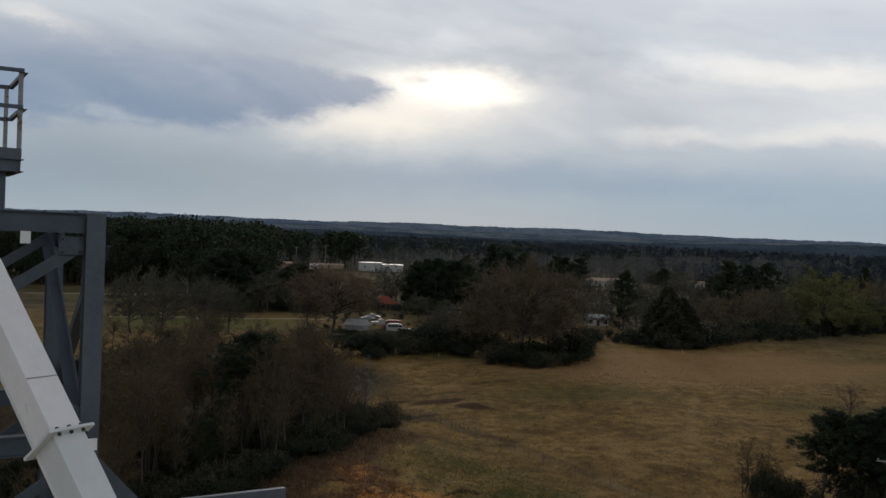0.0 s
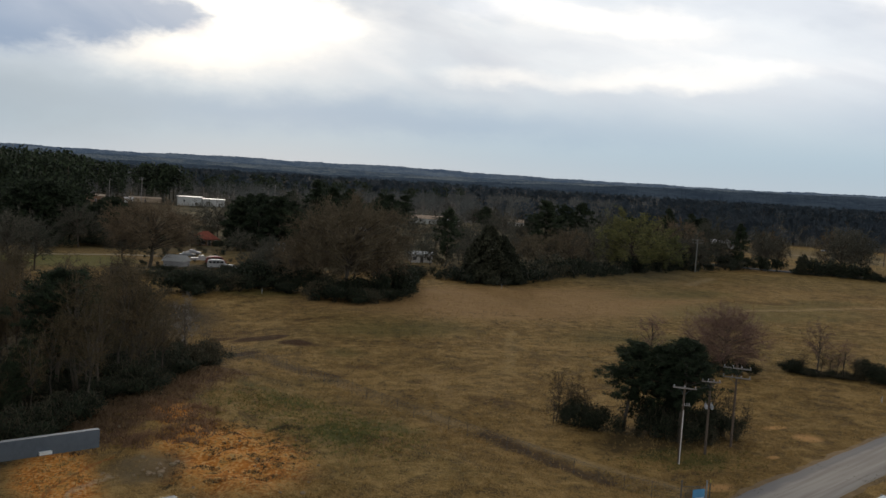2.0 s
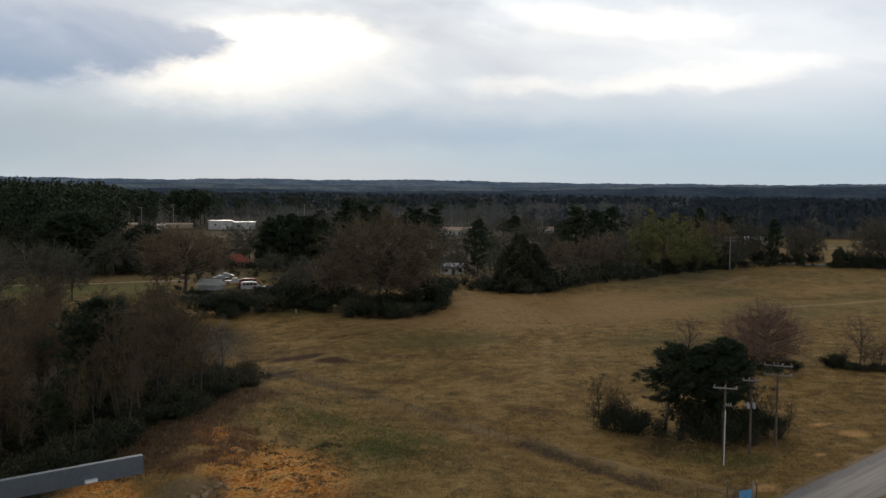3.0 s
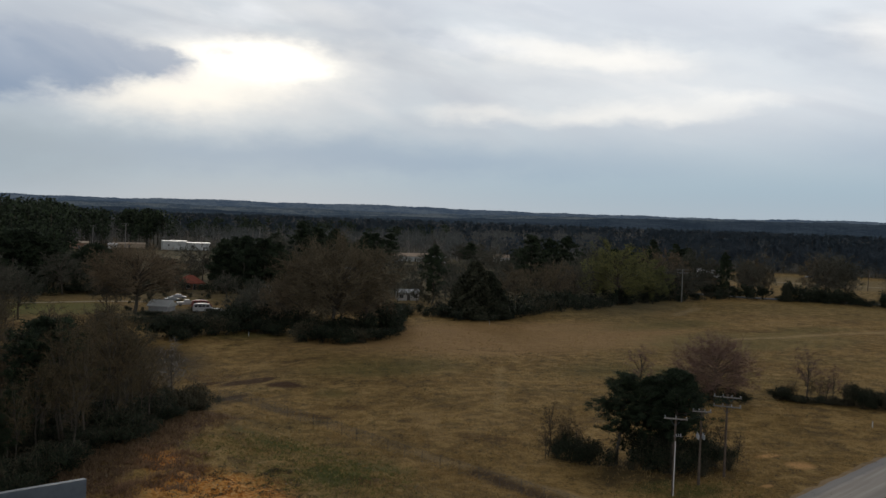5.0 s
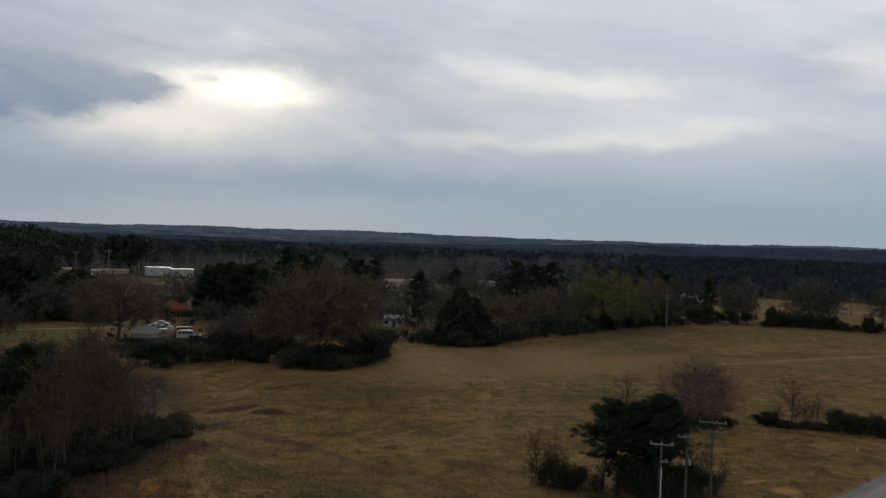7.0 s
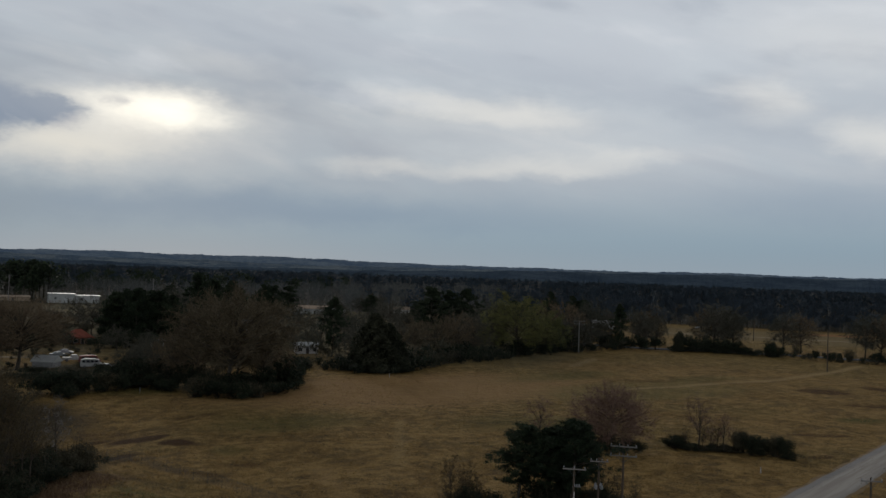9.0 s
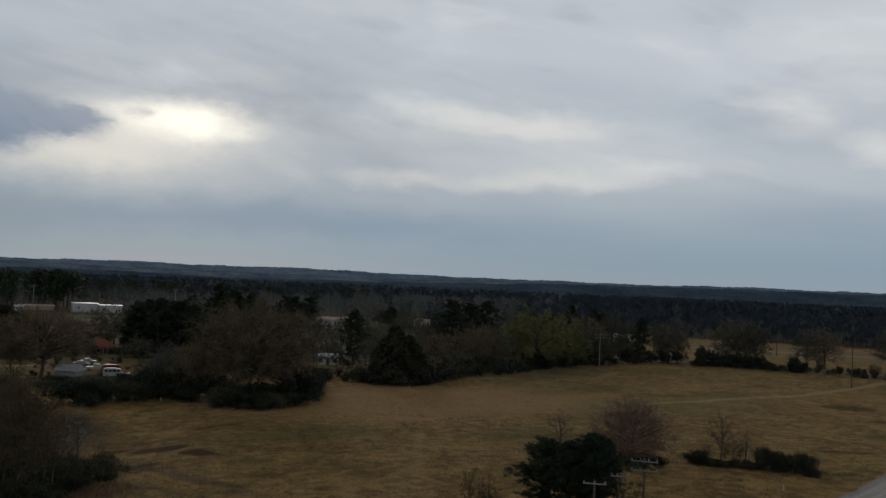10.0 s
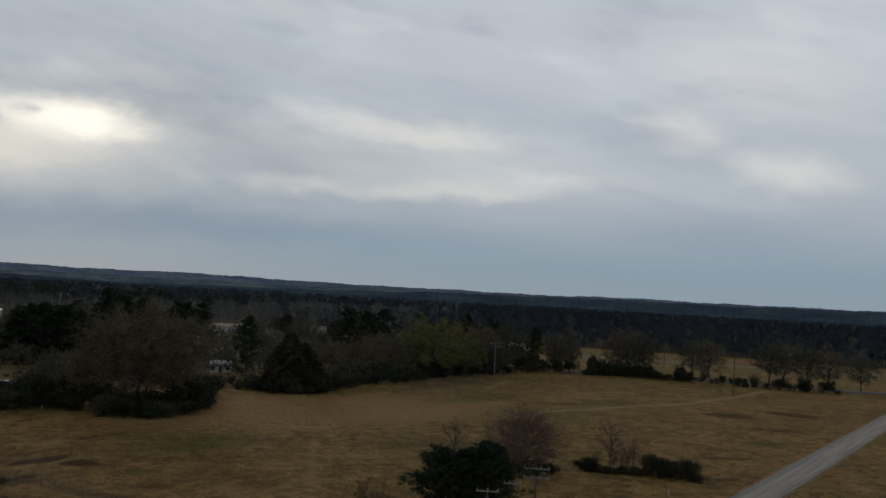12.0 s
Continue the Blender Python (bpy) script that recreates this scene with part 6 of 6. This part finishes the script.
# ---------------------------------------------------------------- fence, gate and sign
def build_fence():
    a, b = Vector(FENCE[:2]), Vector(FENCE[2:])
    fence = thing("chain_link_fence", "low grey chain-link fence along a dirt track", "fence", a.x, a.y, 0)
    n = 26
    tops = []
    for i in range(n + 1):
        p = a + (b - a) * (i / n)
        z = ground_at(p.x, p.y)
        part("post", rod(bmesh.new(), (p.x - a.x, p.y - a.y, z - 0.2), (p.x - a.x, p.y - a.y, z + 1.55), 0.026, n=8), WIRE, fence)
        tops.append(Vector((p.x - a.x, p.y - a.y, z)))
    for p, q in zip(tops, tops[1:]):
        part("top_rail", rod(bmesh.new(), p + Vector((0, 0, 1.5)), q + Vector((0, 0, 1.5)), 0.012, n=6), WIRE, fence)
        segs = []
        m = 22
        d = (q - p) / m
        for k in range(-11, m):
            for up in (True, False):
                k0, k1 = max(k, 0), min(k + 11, m)
                if k1 <= k0:
                    continue
                z0, z1 = (k0 - k) / 11 * 1.4, (k1 - k) / 11 * 1.4
                if not up:
                    z0, z1 = 1.4 - z0, 1.4 - z1
                segs.append((np.array(p + d * k0 + Vector((0, 0, 0.08 + z0))), np.array(p + d * k1 + Vector((0, 0, 0.08 + z1))), 0.0035, 0.0035, 3))
        tagged(part("mesh_panel", tri_mesh("mesh_panel", *tubes(segs), WIRE), WIRE, fence), kind="stuff")
    # gate by the road
    g0, g1 = b, Vector((40.0, 74.9))
    gate = thing("chain_link_gate", "closed chain-link gate with a blue sign", "gate", g0.x, g0.y, ground_at(g0.x, g0.y))
    L = (g1 - g0).length
    yaw = math.atan2(g1.y - g0.y, g1.x - g0.x)
    M = Matrix.Rotation(yaw, 4, "Z")
    for u in (0.0, L):
        part("gate_post", rod(bmesh.new(), M @ Vector((u, 0, -0.2)), M @ Vector((u, 0, 2.35)), 0.075, n=10), RUSTY if u else WIRE, gate)
    for z in (0.15, 1.75):
        part("gate_rail", rod(bmesh.new(), M @ Vector((0.1, 0, z)), M @ Vector((L - 0.1, 0, z)), 0.03, n=6), WIRE, gate)
    segs = []
    for i in range(60):
        u = 0.1 + (L - 0.2) * i / 59
        for du in (0.35, -0.35):
            if 0.1 <= u + du * 1.55 <= L - 0.1:
                segs.append((np.array(M @ Vector((u, 0, 0.17))), np.array(M @ Vector((u + du * 1.55, 0, 1.73))), 0.006, 0.006, 3))
    tagged(part("mesh_panel", tri_mesh("mesh_panel", *tubes(segs), WIRE), WIRE, gate), kind="stuff")
    sx, sy = 38.9, 74.2
    sign = thing("site_sign", "blue and white board fixed by the gate", "sign", sx, sy, ground_at(sx, sy), 12)
    for u in (-0.6, 0.6):
        part("sign_post", rod(bmesh.new(), (u, 0.04, -0.2), (u, 0.04, 1.75), 0.035, n=8), WIRE, sign)
    part("board", box(bmesh.new(), 1.35, 0.03, 0.85, Matrix.Translation((0, 0, 1.35)), 0.008), SIGN_BLUE, sign)
    lower = part("notice", box(bmesh.new(), 0.85, 0.03, 0.62, Matrix.Translation((0.12, -0.034, 0.72)), 0.008), SIGN_WHITE, sign, "white notice panel")
    for i, w in enumerate((0.6, 0.5, 0.55)):
        part("text_bar", box(bmesh.new(), w, 0.006, 0.06, Matrix.Translation((0.12, -0.053, 0.88 - 0.15 * i))), SIGN_BLUE, lower)
    bx, by = 40.7, 75.6
    bol = thing("bollard", "yellow-topped marker post beside the gate", "bollard", bx, by, ground_at(bx, by))
    part("post", rod(bmesh.new(), (0, 0, -0.2), (0, 0, 1.9), 0.06, n=10), WIRE, bol)
    part("cap", rod(bmesh.new(), (0, 0, 1.9), (0, 0, 2.2), 0.08, 0.05, n=10), YELLOW, bol)


build_fence()
for b, d, h in ((-37.2, 142.5, 0.8), (-14.7, 241, 1.0), (0.2, 206, 1.0)):
    x, y = polar(b, d)
    mk = thing("marker_post", "small white marker post in the grass", "post", x, y, ground_at(x, y), group="marker posts")
    part("post", rod(bmesh.new(), (0, 0, -0.2), (0, 0, h), 0.05, n=8), SIGN_WHITE, mk)
    part("cap", rod(bmesh.new(), (0, 0, h), (0, 0, h + 0.12), 0.075, 0.03, n=8), RUSTY, mk)


# ---------------------------------------------------------------- buildings
def house(name, label, b, d, w, dep, wall_h, roof_h, wall_m, roof_m, turn=0.0, hip=0.0, windows=4, over=0.4, category="house", door=True):
    """Walls with window openings set in, a pitched or hipped roof with eaves, a door."""
    x, y = polar(b, d)
    ob = thing(name, label, category, x, y, ground_at(x, y), b + turn)
    part("wall", box(bmesh.new(), w, dep, wall_h + 0.2, Matrix.Translation((0, 0, wall_h / 2 - 0.1))), wall_m, ob)
    bm = bmesh.new()
    a, c, t = w / 2 + over, dep / 2 + over, 0.16
    e = a - hip * a if hip else a
    low = [bm.verts.new(p) for p in ((-a, -c, wall_h), (a, -c, wall_h), (a, c, wall_h), (-a, c, wall_h))]
    eave = [bm.verts.new((v.co.x, v.co.y, wall_h + t)) for v in low]
    r0, r1 = bm.verts.new((-e, 0, wall_h + t + roof_h)), bm.verts.new((e, 0, wall_h + t + roof_h))
    bm.faces.new(list(reversed(low)))
    for i in range(4):
        bm.faces.new((low[i], low[(i + 1) % 4], eave[(i + 1) % 4], eave[i]))
    bm.faces.new((eave[0], eave[1], r1, r0)), bm.faces.new((eave[2], eave[3], r0, r1))
    bm.faces.new((eave[1], eave[2], r1)), bm.faces.new((eave[3], eave[0], r0))
    part("roof", bm, roof_m, ob)
    for i in range(windows):
        u = -w / 2 + w * (i + 0.5) / windows
        if door and i == windows // 2:
            dr = part("door", box(bmesh.new(), 0.95, 0.08, 2.05, Matrix.Translation((u, -dep / 2 - 0.02, 1.02))), ROOF_DARK, ob)
            part("door_frame", box(bmesh.new(), 1.15, 0.05, 2.15, Matrix.Translation((u, -dep / 2 - 0.012, 1.07))), SIDING, dr)
            continue
        wn = part("window", box(bmesh.new(), 1.15, 0.06, 1.15, Matrix.Translation((u, -dep / 2 - 0.02, wall_h * 0.55))), WINDOW, ob)
        for du, dv, sw, sh in ((0, 0.62, 1.4, 0.1), (0, -0.62, 1.4, 0.1), (0.64, 0, 0.1, 1.16), (-0.64, 0, 0.1, 1.16), (0, 0, 0.05, 1.14)):
            part("frame", box(bmesh.new(), sw, 0.09, sh, Matrix.Translation((u + du, -dep / 2 - 0.03, wall_h * 0.55 + dv))), SIDING, wn)
    return ob


house("warehouse", "long white metal warehouse beyond the woods", 4.75, 626, 15, 14, 5.6, 0.35, SIDING, ROOF_WHITE, 4, windows=2, category="warehouse")
house("warehouse", "lower white metal shed beside the warehouse", 3.35, 630, 14, 12, 4.6, 0.3, SIDING, ROOF_WHITE, 4, windows=2, category="warehouse")
house("brick_building", "low brown brick building with tan roof", 10.2, 615, 14, 10, 3.6, 1.0, BRICK, ROOF_TAN, 0, windows=4, category="building")
house("long_shed", "long low shed with pale tan roof", 7.3, 640, 20, 9, 2.6, 0.8, ROOF_TAN, ROOF_TAN, 3, windows=1, category="shed")
house("long_shed", "small white shed among distant trees", 8.2, 625, 5, 5, 2.6, 0.8, SIDING, ROOF_WHITE, 3, windows=2, category="shed", door=False)
house("red_roof_house", "small house with a red hipped roof", 3.75, 328, 7, 7, 2.0, 2.6, BRICK, ROOF_RED, 25, 0.75, windows=3)
house("farm_shed", "low shed with a white and grey sheet roof", 5.35, 257, 5.4, 4.4, 1.4, 1.5, ROOF_GREY, SIDING, -28, windows=0, category="shed", door=False)
house("white_shed", "small white shed with dark doorway", -0.65, 316, 3.8, 3.4, 2.1, 0.7, SIDING, ROOF_GREY, 10, windows=2, category="shed")
house("white_house", "small white house with a pale metal roof", -9.5, 304, 7.0, 6.0, 2.5, 0.9, SIDING, ROOF_WHITE, 8, windows=3)
house("long_house", "long low house with tan roof and white walls", -9.6, 560, 22, 9, 3.0, 1.8, SIDING, ROOF_TAN, 5, windows=4)
house("long_house", "low house with a white roof behind trees", -11.3, 545, 9, 7, 2.8, 1.2, SIDING, ROOF_WHITE, -5, windows=3)
house("yard_house", "white house seen through oak branches", -5.2, 395, 11, 8, 3.0, 1.6, SIDING, ROOF_GREY, 5, windows=4)
house("yard_house", "white house behind bare trees", -15.3, 590, 10, 8, 3.0, 1.6, SIDING, ROOF_TAN, 0, windows=4)
house("yard_house", "pale house behind dark pines", -18.9, 505, 8, 7, 3.0, 1.4, SIDING, ROOF_WHITE, 0, windows=3)
house("yard_house", "pale roofed house by the far road", -27.8, 520, 12, 8, 2.8, 1.4, SIDING, ROOF_WHITE, 0, windows=4)


# ---------------------------------------------------------------- vehicles
def car(label, b, d, turn, paint, kind="sedan", category="car", at=None):
    x, y = at or polar(b, d)
    prof = {"sedan": ((-2.3, 0.35), (2.25, 0.35), (2.3, 0.75), (1.15, 0.95), (0.55, 1.42), (-0.95, 1.45), (-1.6, 1.0), (-2.25, 0.95)),
            "pickup": ((-2.7, 0.45), (2.7, 0.45), (2.7, 1.05), (1.35, 1.15), (0.85, 1.8), (-0.45, 1.85), (-0.6, 1.15), (-2.7, 1.12)),
            "van": ((-2.7, 0.4), (2.65, 0.4), (2.75, 1.0), (2.2, 1.35), (1.7, 2.15), (0.6, 2.4), (-1.6, 2.4), (-2.5, 2.15), (-2.7, 1.4))}[kind]
    w = {"sedan": 0.88, "pickup": 0.95, "van": 1.05}[kind]
    ob = thing("van" if kind == "van" else "pickup_truck" if kind == "pickup" else "car", label, category, x, y, ground_at(x, y) + (0.3 if d > 380 else 0), b + turn, "parked vehicles")
    bm = bmesh.new()
    L = [bm.verts.new((u, -w * (0.86 if z > 1.2 else 1), z)) for u, z in prof]
    R = [bm.verts.new((u, w * (0.86 if z > 1.2 else 1), z)) for u, z in prof]
    n = len(prof)
    bm.faces.new(L), bm.faces.new(list(reversed(R)))
    for i in range(n):
        bm.faces.new((L[i], R[i], R[(i + 1) % n], L[(i + 1) % n]))
    bmesh.ops.recalc_face_normals(bm, faces=bm.faces[:])
    bmesh.ops.bevel(bm, geom=bm.edges[:], offset=0.05, segments=2, affect="EDGES")
    body = part("body", bm, paint, ob)
    glass = {"sedan": ((-0.85, 1.2, 0.75), (0.2, 1.2, 0.7)), "pickup": ((0.2, 1.48, 0.8),), "van": ((-1.9, 1.75, 0.7), (-0.9, 1.75, 0.8), (0.1, 1.75, 0.8), (1.1, 1.7, 0.8))}[kind]
    hh = 0.36 if kind == "sedan" else 0.45 if kind == "pickup" else 0.6
    for u, z, ww in glass:
        for sgn in (-1, 1):
            part("window", box(bmesh.new(), ww, 0.02, hh, Matrix.Translation((u, sgn * w * 0.905, z)) @ pose(0, 0, 0, 8 * sgn if kind != "van" else 2 * sgn, 0, 0)), WINDOW, body)
    part("windscreen", box(bmesh.new(), 0.03, w * 1.4, 0.5, Matrix.Translation({"sedan": (0.9, 0, 1.2), "pickup": (1.14, 0, 1.48), "van": (2.0, 0, 1.75)}[kind]) @ pose(0, 0, 0, 0, -40, 0)), WINDOW, body)
    ax = 1.4 if kind == "sedan" else 1.7
    for u in (-ax, ax):
        for sgn in (-1, 1):
            wheel = part("wheel", rod(bmesh.new(), (u, sgn * (w - 0.2), 0.33), (u, sgn * (w + 0.01), 0.33), 0.33, n=16), RUBBER, ob)
            part("rim", rod(bmesh.new(), (u, sgn * (w - 0.02), 0.33), (u, sgn * (w + 0.02), 0.33), 0.19, n=12), PAINT_SILVER, wheel)
    for sgn in (-1, 1):
        part("headlight", box(bmesh.new(), 0.06, 0.3, 0.14, Matrix.Translation((prof[2][0] - 0.02, sgn * w * 0.7, prof[2][1] - 0.12)), 0.01), CERAMIC, body)
    return ob


car("white van with dark windows parked in a yard", 2.95, 254, 4, PAINT_WHITE, "van", "van")
car("white pickup truck parked in a cluttered yard", 3.95, 270, 8, PAINT_WHITE, "pickup", "pickup truck")
car("silver car parked in a cluttered yard", 4.75, 283, 15, PAINT_SILVER)
car("silver car parked in a cluttered yard", 4.4, 292, -10, PAINT_SILVER)
car("faded red van behind a white one", 3.05, 262, 10, PAINT_RED, "van", "van")
car("small white car half hidden by brush", 2.1, 252, 60, PAINT_WHITE)
car("white pickup truck on the far road", -31.9, 398, -120, PAINT_WHITE, "pickup", "pickup truck", at=(213, 318.5))
car("white car on the far road", -36.5, 380, 15, PAINT_WHITE, at=(226, 310.2))
car("white car in the yard of a distant house", -33.5, 560, 15, PAINT_WHITE)
car("silver car beside a distant house", -8.9, 530, 0, PAINT_SILVER)


# ---------------------------------------------------------------- rocks and grass
rng = random.Random(9)
for i in range(34):
    if i < 12:
        x, y = -8.6 + rng.gauss(0, 1.3), 82.2 + rng.gauss(0, 1.0)
    else:
        x, y = rng.uniform(-14, 6), rng.uniform(74, 96)
    s = rng.uniform(0.16, 0.42) if i < 12 else rng.uniform(0.12, 0.28)
    bm = bmesh.new()
    bmesh.ops.create_icosphere(bm, subdivisions=1, radius=s)
    for v in bm.verts:
        v.co *= rng.uniform(0.7, 1.2)
        v.co.z *= 0.7
    rk = new("rock", bpy.data.meshes.new("rock"))
    bm.to_mesh(rk.data)
    bm.free()
    rk.data.materials.append(ROCK)
    rk.location = (x, y, ground_at(x, y) + s * 0.15)
    tagged(rk, "pale angular rock on orange clay", "rock", "rocks on the clay bank")


def tufts(name, label, material, places, size, blades, seed):
    r = np.random.RandomState(seed)
    P = np.repeat(places, blades, 0)
    n = len(P)
    P = P + np.concatenate([r.normal(size=(n, 2)) * size * 0.35, np.zeros((n, 1))], 1)
    D = np.concatenate([r.normal(size=(n, 2)) * 0.55, np.ones((n, 1))], 1)
    D /= np.linalg.norm(D, axis=1, keepdims=True)
    V, F = slivers(r, P, D, size * r.uniform(0.6, 1.4, n), np.full(n, size * 0.22))
    ob = new(name, tri_mesh(name, V, F, material))
    tagged(ob, label, "grass", kind="stuff")


def scatter(n, seed, test, dmin, dmax, b0=14.0, b1=-52.0):
    r = np.random.RandomState(seed)
    b, d = np.radians(r.uniform(b1, b0, n)), dmin * (dmax / dmin) ** r.uniform(size=n)
    x, y = -np.sin(b) * d, np.cos(b) * d
    keep = test(x, y, r)
    x, y = x[keep], y[keep]
    return np.stack([x, y, height(x, y) - 0.03], -1)


def lumpy(x, y, f, p):
    return np.sin(x * f + p) * np.sin(y * f * 0.8 + 2 * p) + 0.7 * np.sin(x * f * 2.3 - y * f * 1.7 + p)


def on_field(x, y, r):
    q, _ = beside(x, y, *ROAD_L)
    s, _ = beside(x, y, *WOOD_EDGE)
    road = (q > -1.5) & (q < ROAD_W + 1.5) & (x > 10)
    clay = np.exp(-(((x + 5) / 9) ** 2 + ((y - 88) / 16) ** 2)) > r.uniform(0.15, 0.9, len(x))
    wood = (s < 1) & (y < 150)
    mud = (((x + 0.3) / 5) ** 2 + ((y - 158.1) / 4) ** 2 < 1) | (((x - 5.3) / 4) ** 2 + ((y - 149.8) / 3.4) ** 2 < 1)
    return ~road & ~clay & ~wood & ~mud & (lumpy(x, y, 0.21, 1.0) > r.uniform(-1.6, 0.9, len(x)))


def on_green(x, y, r):
    g = np.exp(-(((x - 9) / 8) ** 2 + ((y - 95) / 11) ** 2)) + np.exp(-(((x - 1) / 8) ** 2 + ((y - 107) / 6) ** 2)) + 0.8 * np.exp(-(((x - 45) / 8) ** 2 + ((y - 88) / 4) ** 2))
    return g > r.uniform(0.2, 1.0, len(x))


def on_bank(x, y, r):
    s, k = beside(x, y, *WOOD_EDGE)
    return (s > -3) & (s < 6.5 * r.uniform(0.1, 1.2, len(x))) & (k > 0.10) & (k < 0.92)


def on_weeds(x, y, r):
    f, k = beside(x, y, *FENCE)
    strip = (np.abs(f) < 3.0) & (k > 0) & (k < 1)
    return strip & on_field(x, y, r)


tufts("dry_grass", "tussocks of dry tan winter grass", STRAW, scatter(56000, 1, on_field, 66, 330), 0.32, 4, 2)
tufts("green_grass", "tussocks of fresh green grass", STRAW_GREEN, scatter(60000, 3, on_green, 66, 150), 0.30, 4, 4)
tufts("bank_weeds", "reddish brown dead weeds on the bank", BRUSH, scatter(30000, 5, on_bank, 60, 150, 22, -2), 0.55, 5, 6)
tufts("fence_weeds", "dry dead weeds along the fence", STRAW, scatter(22000, 7, on_weeds, 66, 200), 0.32, 4, 8)


def clumps(n, seed, box_, per, spread):
    """Places gathered in small clumps inside a box of the plan."""
    r = np.random.RandomState(seed)
    c = np.stack([r.uniform(box_[0], box_[1], n), r.uniform(box_[2], box_[3], n)], -1)
    p = np.repeat(c, per, 0) + r.normal(size=(n * per, 2)) * np.array([spread * 1.5, spread])
    return np.concatenate([p, height(p[:, 0], p[:, 1])[:, None] - 0.02], 1)


tufts("clay_weeds", "small dark weed clumps on bare clay", LEAF_BROWN, clumps(120, 11, (-8, 5, 78, 96), 12, 0.22), 0.22, 4, 12)
tufts("gully_weeds", "dark brush in the gullies of the bank", BRUSH, clumps(40, 13, (-12, -5, 88, 104), 22, 0.5), 0.5, 4, 14)
tufts("field_weeds", "scattered dark dead weeds in the dry field", LEAF_BROWN, clumps(650, 15, (-4, 120, 78, 190), 12, 0.75), 0.26, 3, 16)
